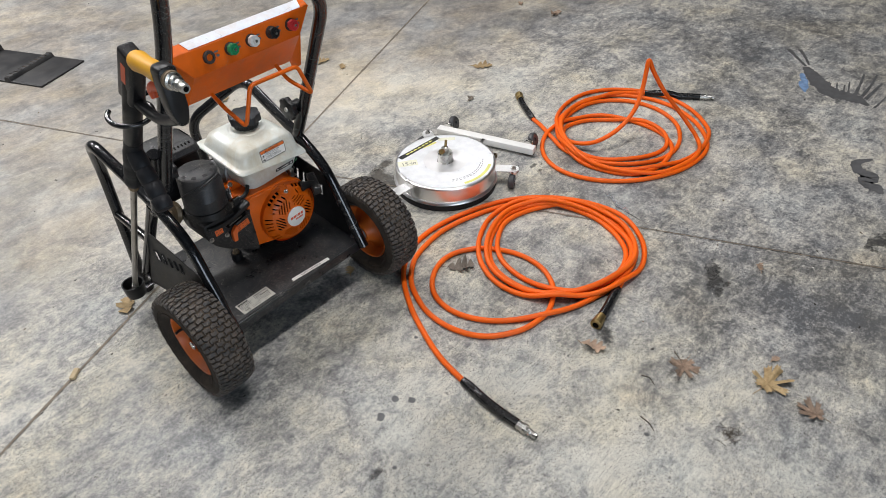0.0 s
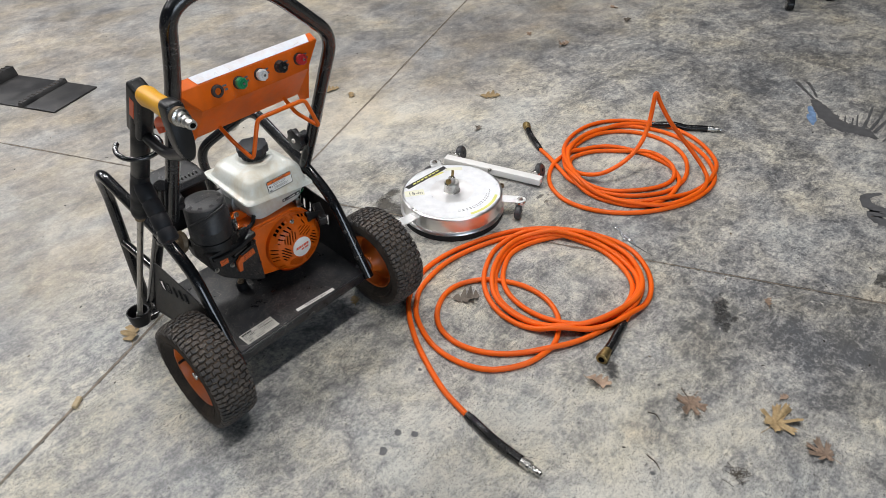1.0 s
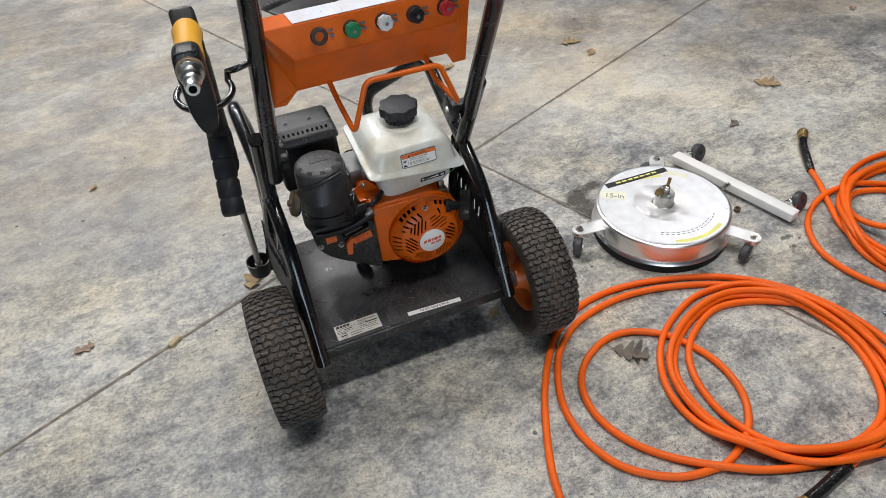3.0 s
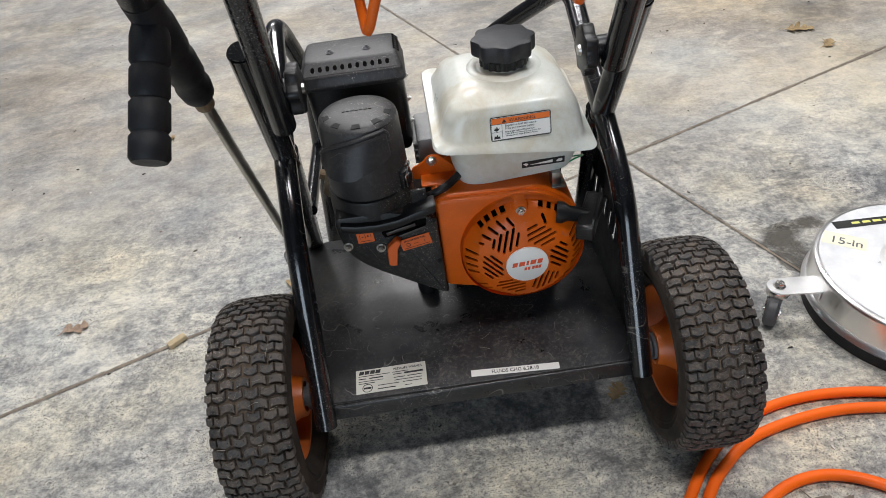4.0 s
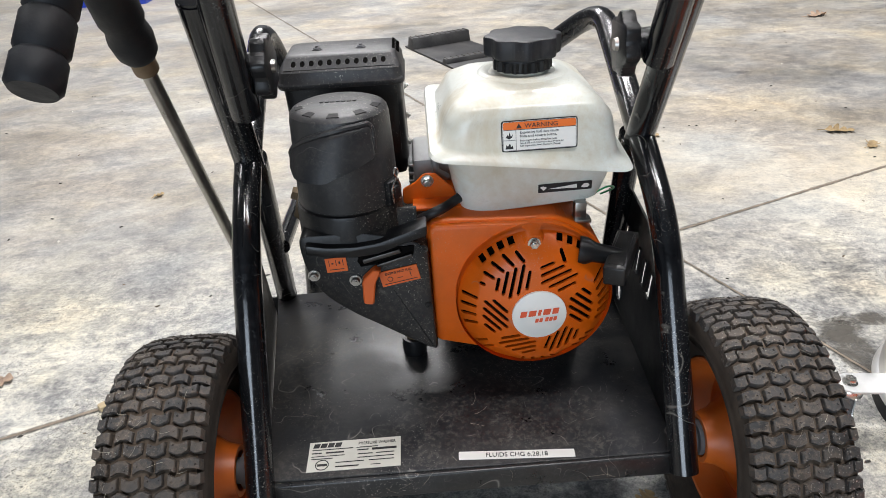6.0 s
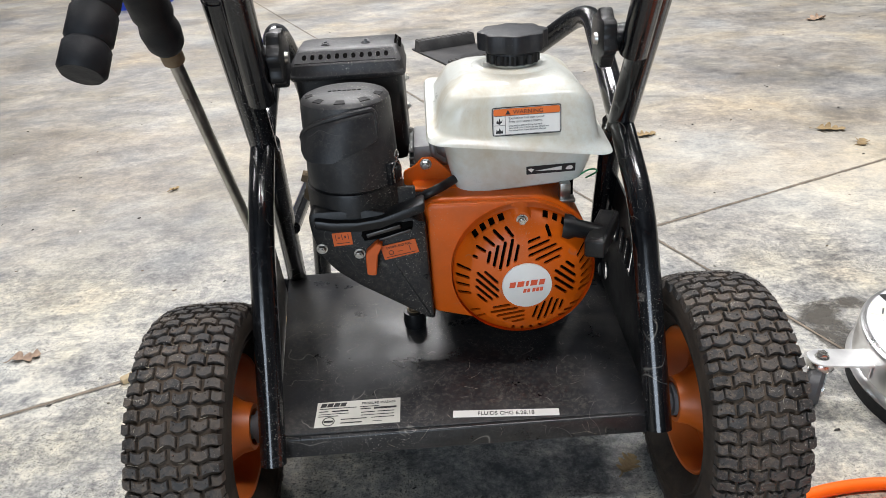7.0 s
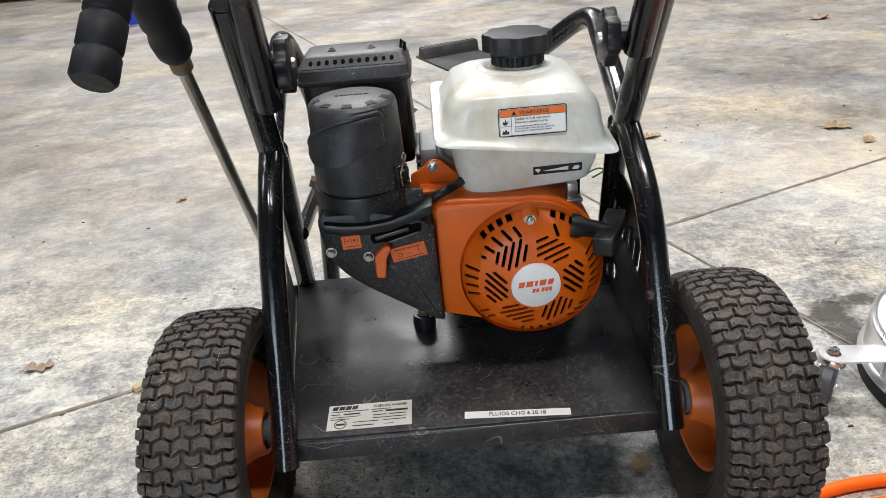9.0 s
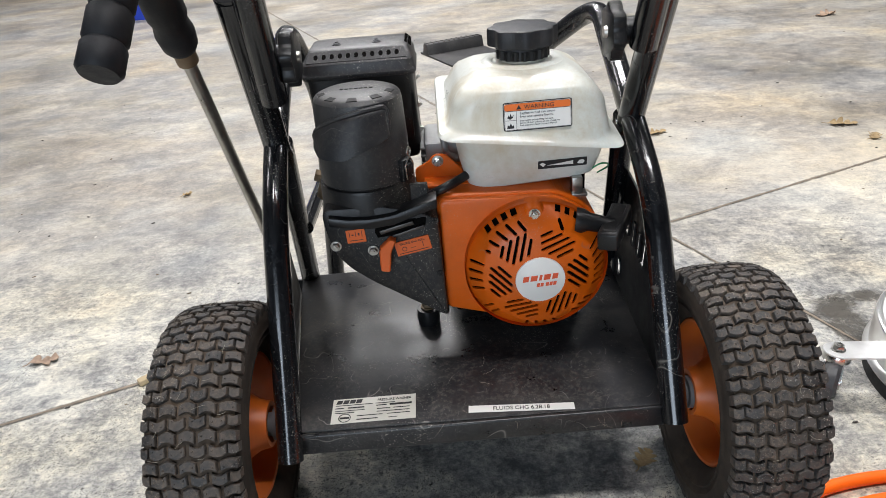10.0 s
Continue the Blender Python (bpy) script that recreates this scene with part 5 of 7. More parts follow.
# nozzle panel between the handle tubes
def panel_point(x, u):
    """u: 0 at the lower edge of the back plate, 1 at the lower edge of the nozzle face, 2 at its upper edge, 3 at the rear of the top."""
    y, z = {0: (0.026, 0.806), 1: (-0.038, 0.896), 2: (-0.029, 0.953), 3: (-0.004, 0.966)}[u]
    return Vector((x, y, z))


def sheet(points, thick, direction):
    bm = bmesh.new()
    lo = [bm.verts.new(p) for p in points]
    hi = [bm.verts.new(Vector(p) + Vector(direction) * thick) for p in points]
    bm.faces.new(lo)
    bm.faces.new(hi[::-1])
    for i in range(len(lo)):
        j = (i + 1) % len(lo)
        bm.faces.new((lo[i], hi[i], hi[j], lo[j]))
    bmesh.ops.recalc_face_normals(bm, faces=bm.faces[:])
    bmesh.ops.bevel(bm, geom=bm.edges[:], offset=0.0009, segments=1, affect="EDGES")
    bm.normal_update()
    return bm


ear = Vector((0, 0.050, 0.770))
panel = part("nozzle_panel", joined(
    sheet([panel_point(-0.196, 2), panel_point(-0.150, 1), panel_point(0.150, 1), panel_point(0.196, 2)], 0.002, (0, 0.9, -0.3)),
    sheet([panel_point(-0.196, 2), panel_point(0.196, 2), panel_point(0.196, 3), panel_point(-0.196, 3)], 0.002, (0, 0.3, -0.9)),
    sheet([panel_point(-0.150, 1), panel_point(-0.196, 2), (-0.200, 0.014, 0.930), (-0.200, ear.y, ear.z), (-0.172, ear.y, ear.z), panel_point(-0.150, 0), panel_point(0.150, 0), (0.172, ear.y, ear.z), (0.200, ear.y, ear.z), (0.200, 0.014, 0.930), panel_point(0.196, 2), panel_point(0.150, 1)], 0.002, (0, 0.9, 0.4))), ORANGE, washer, "folded orange steel nozzle holder panel", smooth=False)
TOPM = frame_of((0.0, -0.0165, 0.9600), (1, 0, 0), (0, -0.46, 0.888))
part("panel_sticker", moved(prism([(-0.140, -0.0125), (0.172, -0.0125), (0.180, 0.0125), (-0.148, 0.0125)], 0.0004, 0.0011, "z"), TOPM), STICKER, panel, "sun-bleached white instruction sticker")
FACE = frame_of((0.014, -0.0345, 0.9265), (1, 0, 0), (0, -0.988, 0.156))
for k, m in enumerate((BROWN, GREEN, WHITE, PLASTIC, RED)):
    x = (k - 2) * 0.0578
    at = FACE @ Matrix.Translation((x, 0, 0))
    grommet = part("grommet", moved(lathe([(0.0085, 0.0), (0.0150, 0.0), (0.0150, 0.004), (0.0130, 0.007), (0.0085, 0.007)], 28, closed=True), at), BROWN, panel)
    if k:
        part("nozzle", moved(joined(lathe([(0, 0.006), (0.0135, 0.006), (0.0140, 0.010), (0.0140, 0.017), (0.0115, 0.019), (0, 0.019)], 8), lathe([(0, 0.019), (0.0070, 0.019), (0.0065, 0.0225), (0, 0.0225)], 20)), at), m, panel, ("", "green spray nozzle", "white spray nozzle", "black spray nozzle", "red spray nozzle")[k], angle=25)
        part("nozzle_tip", moved(lathe([(0, 0.0225), (0.0035, 0.0225), (0.003, 0.0245), (0, 0.0245)], 14), at), STEEL, panel)
    else:
        part("grommet_hole", moved(lathe([(0, 0.001), (0.0085, 0.001), (0.0085, 0.002), (0, 0.002)], 20), at), ORANGE, panel)
    part("nozzle_mark", joined(moved(block(0.016, 0.026, 0.004, 0.008, 0.0004, 0.0008), at), moved(block(0.019, 0.027, -0.006, -0.001, 0.0004, 0.0008), at)), GREY, panel, smooth=False)

rack_path = filleted([(-0.089, 0.036, 0.842), (-0.089, 0.026, 0.812), (-0.086, -0.020, 0.785), (-0.080, -0.086, 0.757), (-0.045, -0.084, 0.850), (0.093, -0.084, 0.847), (0.128, -0.080, 0.757), (0.106, -0.015, 0.785), (0.101, 0.024, 0.820), (0.101, 0.030, 0.850)], 0.014, 4)
part("wire_rack", sweep(rack_path, 0.0052, 10), ORANGE, washer, "bent orange wire hose hook")

# hook ring and cup that hold the lance
ring = [(-0.309 + 0.046 * math.cos(a), -0.030 + 0.044 * math.sin(a), 0.874 + 0.008 * math.sin(a)) for a in (radians(130 + 12 * k) for k in range(22))]
part("lance_hook", sweep(filleted([(-0.222, -0.022, 0.905), (-0.248, -0.030, 0.902), (-0.262, 0.000, 0.888)], 0.02, 4) + ring[::-1], 0.0058, 10), BLACK, washer, "black wire hook")
part("lance_cup", lathe([(0.006, 0.073), (0.028, 0.073), (0.0315, 0.084), (0.0345, 0.120), (0.0310, 0.120), (0.027, 0.084), (0.006, 0.080)], 32, Matrix.Translation((-0.322, 0.418, 0)), closed=True), PLASTIC_CLEAN, washer, "black plastic lance holder cup")
part("cup_bracket", block(-0.300, -0.255, 0.405, 0.430, 0.078, 0.084, 0.002), BLACK, washer)


# ---- spray gun and lance ----
lance = thing("spray_lance", "black spray gun lance with a yellow grip, hung on the cart", "spray lance", at=(0, 0, 0))
FOOT, AXIS = Vector((-0.322, 0.414, 0.100)), Vector((0.010, -0.2905, 0.501)).normalized()


def along(d):
    return FOOT + AXIS * d


part("lance_tube", sweep([along(0), along(0.63)], 0.0082, 14), ROD, lance, "dull steel lance tube")
part("tip_fitting", joined(sweep([along(-0.012), along(0.015)], 0.011, 6), sweep([along(0.015), along(0.03)], 0.010, 14)), ROD, lance)
part("brass_ring", sweep([along(0.601), along(0.620)], 0.0130, 16), TAN, lance)
prof = [(0.620, 0.0165), (0.627, 0.0205), (0.645, 0.0225), (0.660, 0.0195), (0.668, 0.0225), (0.700, 0.0225), (0.712, 0.0195), (0.720, 0.0225), (0.760, 0.0225), (0.775, 0.0205), (0.800, 0.0210)]
part("front_sleeve", sweep([along(d) for d, _ in prof], [r for _, r in prof], 22), FOAM, lance, "ribbed black rubber lance sleeve")
part("barrel", sweep([along(0.795), along(0.80), along(0.99), along(1.0)], [0.019, 0.0205, 0.0205, 0.0185], 20), PLASTIC_CLEAN, lance, "black plastic gun barrel")
grip_a, grip_b = along(0.765) + Vector((-0.002, -0.006, -0.002)), Vector((-0.327, -0.080, 0.653))
gd = (grip_b - grip_a)
gprof = [(0, 0.0180), (0.10, 0.0209), (0.28, 0.0209), (0.31, 0.0180), (0.34, 0.0209), (0.52, 0.0209), (0.55, 0.0180), (0.58, 0.0212), (0.76, 0.0212), (0.79, 0.0180), (0.82, 0.0212), (0.97, 0.0214), (1.0, 0.0180)]
part("side_grip", sweep([grip_a + gd * s for s, _ in gprof], [r for _, r in gprof], 24), FOAM, lance, "ribbed black foam side grip")
HEAD = along(1.06)
part("gun_head", joined(moved(block(-0.018, 0.018, -0.024, 0.026, -0.115, 0.026, 0.008, 3), frame_of(HEAD, (1, 0, 0), AXIS))), PLASTIC_CLEAN, lance, "black moulded gun body")
part("gun_stripe", moved(block(-0.0190, -0.0182, -0.006, 0.008, -0.055, -0.005), frame_of(HEAD, (1, 0, 0), AXIS)), TRIGGER, lance)
TIP = Vector((-0.316, -0.318, 1.032))
ya, yb = HEAD + Vector((0, -0.022, 0.008)), HEAD.lerp(TIP, 0.66) + Vector((0, 0, 0.004))
yprof = [(0, 0.0190), (0.12, 0.0212), (0.4, 0.0182), (0.7, 0.0192), (1.0, 0.0205)]
part("rear_grip", sweep([ya.lerp(yb, s) for s, _ in yprof], [r for _, r in yprof], 24), YELLOW, lance, "yellow plastic trigger grip")
guard_c = yb + (yb - ya).normalized() * 0.014
GN = frame_of(guard_c, (1, 0, 0), (yb - ya))
part("grip_end", moved(prism(rounded_poly([(-0.0165, 0.024), (0.0165, 0.024), (0.0195, 0.0), (0.0180, -0.066), (0.009, -0.094), (-0.009, -0.094), (-0.0180, -0.066), (-0.0195, 0.0)], 0.014, 4), -0.020, 0.018, "z", 0.005, 2), GN), PLASTIC_CLEAN, lance, "black grip end plate")
gb = GN @ Vector((0, -0.090, -0.004))
part("trigger_guard", sweep(smooth3([gb + Vector((0, -0.006, 0.012)), gb + Vector((0, 0.022, -0.006)), gb.lerp(along(0.945), 0.5) + Vector((0, 0.0, -0.020)), along(0.945) + Vector((0, -0.020, 0.002)), along(0.985) + Vector((0, -0.010, 0.004))], 6), 0.0112, 14), PLASTIC_CLEAN, lance)
part("trigger", sweep(smooth3([yb + Vector((0, 0.004, -0.034)), ya.lerp(yb, 0.72) + Vector((0, 0, -0.036)), ya.lerp(yb, 0.45) + Vector((0, 0, -0.040)), ya.lerp(yb, 0.27) + Vector((0, 0, -0.052)), ya.lerp(yb, 0.30) + Vector((0, 0, -0.070))], 5), [0.0070 + 0.0032 * math.sin(math.pi * k / 20) for k in range(21)], 14), TRIGGER, lance, "orange plastic trigger")
fn = (TIP - guard_c).normalized()
fprof = [(0.018, 0.0165), (0.030, 0.0165), (0.032, 0.0125), (0.045, 0.0135), (0.047, 0.0105), (0.056, 0.0105), (0.058, 0.0085), (0.066, 0.0100), (0.074, 0.0085)]
part("plug_fitting", sweep([guard_c + fn * d for d, _ in fprof], [r for _, r in fprof], 20), STEEL, lance, "steel quick-connect plug")
# near-black disc on the solid tip paints the shaded hollow
part("plug_bore_shade", sweep([guard_c + fn * 0.0741, guard_c + fn * 0.0746], 0.0052, 14), VOID, lance)
part("collar_ring", sweep([guard_c + fn * 0.016, guard_c + fn * 0.026], 0.0180, 20), TAN, lance)


# ---- hoses ----
def smooth_path(ctrl, per=9):
    """A curve through the control points."""
    p = [np.array(c, float) for c in ctrl]
    p = [2 * p[0] - p[1]] + p + [2 * p[-1] - p[-2]]
    out = []
    for a, b, c, d in zip(p, p[1:], p[2:], p[3:]):
        for k in range(per):
            s = k / per
            out.append(0.5 * (2 * b + (c - a) * s + (2 * a - 5 * b + 4 * c - d) * s * s + (3 * b - a - 3 * c + d) * s ** 3))
    out.append(p[-2])
    return np.array(out)


def laid(xy, r, lift=None, skip=26):
    """Heights for a hose that lies on the floor and over its own earlier turns."""
    n = len(xy)
    z = np.full(n, r)
    for i in range(n):
        if i > skip:
            d = np.hypot(*(xy[: i - skip] - xy[i]).T)
            near = (d < 2 * r) & (lift[i] < 0.03) & (lift[: i - skip] < 0.03)
            if near.any():
                z[i] = max(r, (z[: i - skip][near] + np.sqrt(np.maximum(0, (2 * r) ** 2 - d[near] ** 2)) * 0.9).max())
        z[i] = min(z[i], 4.6 * r)
    kern = np.hanning(15)
    kern /= kern.sum()
    z = np.convolve(np.pad(z, 7, mode="edge"), kern, "valid")
    return z if lift is None else z + lift


HR = 0.0090
near_lead = [(0.12, -0.62), (0.13, -0.55), (0.15, -0.46), (0.19, -0.36), (0.24, -0.26), (0.305, -0.165), (0.37, -0.10), (0.46, -0.05), (0.58, -0.035), (0.72, -0.06), (0.88, -0.125), (1.0, -0.23), (1.075, -0.37), (1.09, -0.52),
             (1.02, -0.64), (0.915, -0.71), (0.81, -0.72), (0.69, -0.69), (0.59, -0.615), (0.525, -0.52), (0.51, -0.40), (0.555, -0.29), (0.64, -0.21), (0.77, -0.155), (0.89, -0.175), (0.985, -0.26), (1.04, -0.40)]
near_coil = [(1.03, -0.545), (0.95, -0.65), (0.85, -0.695), (0.74, -0.68), (0.64, -0.635), (0.56, -0.555), (0.53, -0.45), (0.55, -0.34), (0.62, -0.26), (0.74, -0.20), (0.86, -0.195), (0.965, -0.27), (1.022, -0.42), (0.995, -0.565), (0.92, -0.66), (0.80, -0.69), (0.68, -0.655), (0.59, -0.58), (0.545, -0.47), (0.56, -0.35), (0.63, -0.265), (0.75, -0.205), (0.86, -0.20), (0.97, -0.28), (1.015, -0.42), (0.985, -0.55), (0.91, -0.645), (0.79, -0.675),
             (0.67, -0.635), (0.60, -0.55), (0.585, -0.43), (0.62, -0.32), (0.70, -0.25), (0.80, -0.215), (0.92, -0.25), (1.02, -0.33), (1.06, -0.43)]
near_small = [(1.035, -0.555), (0.955, -0.655), (0.84, -0.70), (0.73, -0.695), (0.59, -0.655), (0.47, -0.59), (0.365, -0.49), (0.32, -0.39), (0.325, -0.30), (0.37, -0.23), (0.45, -0.185), (0.53, -0.185), (0.61, -0.235), (0.66, -0.32), (0.675, -0.40),
              (0.66, -0.48), (0.61, -0.55), (0.53, -0.595)]
near_tail = [(0.47, -0.60), (0.385, -0.58), (0.30, -0.515), (0.26, -0.42), (0.262, -0.31), (0.31, -0.20), (0.37, -0.135), (0.45, -0.09), (0.59, -0.07), (0.73, -0.095), (0.87, -0.155), (0.98, -0.25), (1.045, -0.38), (1.03, -0.53), (0.95, -0.64), (0.85, -0.69), (0.74, -0.715)]
far_coil = [(1.46, 0.15), (1.43, 0.08), (1.38, -0.01), (1.33, -0.12), (1.34, -0.25), (1.41, -0.37), (1.53, -0.45), (1.67, -0.45), (1.81, -0.37), (1.88, -0.24), (1.87, -0.10), (1.78, 0.01), (1.64, 0.05), (1.49, 0.02), (1.36, -0.08), (1.30, -0.20), (1.31, -0.33), (1.37, -0.43),
            (1.49, -0.47), (1.61, -0.45), (1.70, -0.36), (1.72, -0.21), (1.68, -0.07), (1.57, 0.01), (1.46, 0.035), (1.34, 0.01), (1.24, -0.07), (1.195, -0.19), (1.23, -0.33), (1.34, -0.46), (1.51, -0.55), (1.70, -0.56)]
far_more = [(1.84, -0.47), (1.93, -0.33), (1.95, -0.18), (1.89, -0.03), (1.76, 0.06), (1.61, 0.07), (1.46, 0.02), (1.36, -0.07), (1.31, -0.19), (1.33, -0.32), (1.42, -0.44), (1.56, -0.52), (1.71, -0.54)]
far_wide = [(1.86, -0.49), (1.98, -0.34), (2.01, -0.17), (1.94, 0.0), (1.81, 0.10), (1.64, 0.11), (1.48, 0.04), (1.365, -0.08), (1.34, -0.18), (1.38, -0.28), (1.50, -0.39), (1.61, -0.42), (1.69, -0.37), (1.73, -0.26), (1.68, -0.14), (1.60, -0.045), (1.50, -0.005), (1.42, -0.04)]
far_rise = [(1.385, -0.115, 0.015), (1.402, -0.190, 0.035), (1.445, -0.240, 0.068), (1.495, -0.272, 0.110), (1.545, -0.288, 0.165), (1.582, -0.288, 0.235), (1.597, -0.285, 0.305), (1.606, -0.285, 0.352), (1.624, -0.303, 0.305),
            (1.652, -0.342, 0.230), (1.692, -0.380, 0.160), (1.724, -0.437, 0.085), (1.728, -0.500, 0.020)]
far_loop = [(1.66, -0.545), (1.56, -0.55), (1.43, -0.50), (1.33, -0.38), (1.30, -0.23), (1.37, -0.08), (1.49, 0.02), (1.66, 0.06), (1.83, 0.01), (1.95, -0.08), (2.02, -0.205)]


def hose(label, ctrl):
    ob = thing("pressure_hose", label, "hose", "pressure hoses")
    xyz = smooth_path([(*c, 0.0)[:3] for c in ctrl])
    xy = xyz[:, :2]
    z = laid(xy, HR, np.maximum(0, xyz[:, 2]))
    pts = [Vector((x, y, zz)) for (x, y), zz in zip(xy, z)]
    part("hose_line", sweep(pts, HR, 12), HOSE, ob, "smooth orange rubber hose in loose loops")
    return ob, pts


def hose_end(ob, path, mat, tip, socket=False):
    """A black bend protector along the path with a metal coupling on its end."""
    pts = smooth_path(path, 6)
    n = len(pts)
    part("bend_sleeve", sweep([Vector(p) for p in pts], [0.0125 if i < 2 else 0.0142 for i in range(n)], 16), SLEEVE, ob, "black rubber bend sleeve")
    d = (Vector(pts[-1]) - Vector(pts[-3])).normalized()
    o = Vector(pts[-1])
    if socket:
        prof = [(-0.004, 0.0135), (0.010, 0.0135), (0.012, 0.0165), (0.034, 0.0170), (0.036, 0.0185), (0.046, 0.0185), (0.048, 0.0165)]
    else:
        prof = [(-0.004, 0.0125), (0.016, 0.0125), (0.018, 0.0145), (0.030, 0.0145), (0.032, 0.0095), (0.044, 0.0100), (0.046, 0.0080), (0.054, 0.0095), (0.062, 0.0080)]
    part("coupling", sweep([o + d * a for a, _ in prof], [r for _, r in prof], 18), mat, ob, tip, angle=30)
    # disc in the inside-shade black stands in for the coupling's hollow
    part("bore_shade", sweep([o + d * (prof[-1][0] + 0.0001), o + d * (prof[-1][0] + 0.0006)], prof[-1][1] * 0.62, 14), VOID, ob)


def led_on(pts, end, rest):
    """The hose's own last stretch, then the points of the sleeve."""
    own = [pts[0]] if end == 0 else [pts[-7], pts[-1]]
    return [tuple(p) for p in own] + rest


near, near_pts = hose("orange pressure hose coiled on the floor beside the cart wheel", (near_lead + near_coil + near_small + near_tail)[::-1])
hose_end(near, led_on(near_pts, 1, [(0.112, -0.66, 0.0125), (0.108, -0.71, 0.0125), (0.107, -0.745, 0.0125), (0.107, -0.785, 0.0125)]), STEEL, "steel plug coupling")
hose_end(near, led_on(near_pts, 0, [(0.69, -0.724, 0.0140), (0.64, -0.735, 0.0145), (0.597, -0.742, 0.0150)]), BRASS, "brass socket coupling", True)
far, far_pts = hose("orange pressure hose coiled on the floor with one raised loop", far_coil + far_more + far_wide + far_rise + far_loop)
hose_end(far, led_on(far_pts, 0, [(1.49, 0.20, 0.013), (1.53, 0.26, 0.015), (1.56, 0.295, 0.016)]), BRASS, "brass socket coupling", True)
hose_end(far, led_on(far_pts, 1, [(2.05, -0.255, 0.013), (2.085, -0.31, 0.013), (2.10, -0.335, 0.013)]), STEEL, "steel plug coupling")


# ---- flat surface cleaner ----
cleaner = thing("surface_cleaner", "round polished stainless surface cleaner on swivel casters", "surface cleaner", at=(0.855, 0.139, 0))
part("housing", lathe([(0.0, 0.098), (0.060, 0.098), (0.120, 0.0985), (0.188, 0.099), (0.1945, 0.0982), (0.1972, 0.0955), (0.198, 0.091), (0.198, 0.040), (0.203, 0.036), (0.206, 0.030), (0.203, 0.025), (0.190, 0.024)], 96), STAINLESS, cleaner, "polished stainless steel housing", angle=50)
part("brush_skirt", lathe([(0.182, 0.0), (0.201, 0.0), (0.201, 0.026), (0.182, 0.026)], 96, closed=True), BRISTLE_NOTCH, cleaner, "black bristle skirt")
hub = part("hub", joined(lathe([(0.0, 0.0985), (0.033, 0.0985), (0.033, 0.101), (0.030, 0.102)], 40), lathe([(0.0295, 0.100), (0.0295, 0.137), (0.0275, 0.140), (0, 0.140)], 40)), STEEL, cleaner, "bright steel swivel hub", angle=30)
part("hub_stem", joined(lathe([(0.013, 0.139), (0.013, 0.158), (0.010, 0.160), (0, 0.160)], 20), sweep([(0.0, 0, 0.151), (-0.022, -0.006, 0.153), (-0.026, -0.008, 0.155)], 0.0085, 12)), STEEL, cleaner)
part("inlet_fitting", sweep([(-0.022, -0.007, 0.154), (-0.032, -0.010, 0.157)], 0.0105, 8), BRASS, cleaner, "brass inlet fitting")
part("inlet_nipple", sweep([(0.004, 0.002, 0.152), (0.018, 0.011, 0.162), (0.023, 0.014, 0.176)], 0.0052, 10), BRASS, cleaner, "brass inlet nipple")


def ring_label(a0, a1, r0, r1, z, n=24):
    bm = bmesh.new()
    prev = None
    for k in range(n + 1):
        a = radians(a0 + (a1 - a0) * k / n)
        cur = [bm.verts.new((r * math.cos(a), r * math.sin(a), z)) for r in (r0, r1)]
        if prev:
            bm.faces.new((prev[0], prev[1], cur[1], cur[0]))
        prev = cur
    bm.normal_update()
    return bm


def strip_label(a, b, y0, y1, z):
    """A straight band along the chord from a to b, y0 to y1 off it."""
    a, b = Vector((*a, z)), Vector((*b, z))
    d = (b - a).normalized()
    n = Vector((-d.y, d.x, 0))
    bm = bmesh.new()
    bm.faces.new([bm.verts.new(p) for p in (a + n * y0, b + n * y0, b + n * y1, a + n * y1)])
    bm.normal_update()
    return bm


YL = worn("pale_yellow_print", (0.74, 0.72, 0.20), 0.5, vary=0.1)
CREAM = worn("cream_print", (0.80, 0.79, 0.62), 0.45, vary=0.06)
part("face_label", ring_label(0, 360, 0.086, 0.188, 0.1002, 96), FILM, cleaner, "worn clear and silvery ring label, its bright reflection put into the colour", smooth=False)
part("inner_label", ring_label(0, 360, 0.0305, 0.086, 0.0999, 96), SPUN_FILM, cleaner, "polished silvery centre of the label, paled to stand for a bright reflection", smooth=False)
part("label_band", strip_label((-0.106, 0.134), (0.108, 0.1245), 0.0, 0.0230, 0.1006), INK, cleaner, "black band of the label", smooth=False)
part("label_band_lines", joined(*[strip_label((-0.070 + 0.021 * k, 0.1445 - 0.0009 * k), (-0.054 + 0.021 * k, 0.1438 - 0.0009 * k), -0.003, 0.004, 0.1009) for k in range(7)]), YL, cleaner, smooth=False)
part("size_label", strip_label((-0.153, 0.104), (-0.090, 0.0600), 0.0, 0.0390, 0.1006), CREAM, cleaner, "cream size label", smooth=False)
part("corner_label", strip_label((0.092, 0.120), (0.140, 0.070), -0.004, 0.018, 0.1006), CREAM, cleaner, "cream label corner", smooth=False)
part("label_yellow", ring_label(246, 300, 0.170, 0.182, 0.1004), YL, cleaner, "faded yellow print", smooth=False)
part("label_yellow", strip_label((0.010, 0.132), (0.075, 0.117), -0.006, 0.006, 0.1004), YL, cleaner, "faded yellow print", smooth=False)
lettering("15-in", 0.029, frame_of((-0.139, 0.1030, 0.1009), (0.061, -0.043, 0), (0, 0, 1)), GREY, cleaner)
part("label_lines", joined(*[ring_label(232 + 6 * k, 235 + 6 * k, 0.146, 0.149, 0.1004, 3) for k in range(14)], *[ring_label(232 + 6 * k, 236 + 6 * k, 0.138, 0.1405, 0.1004, 3) for k in range(12)]), GREY, cleaner, smooth=False)


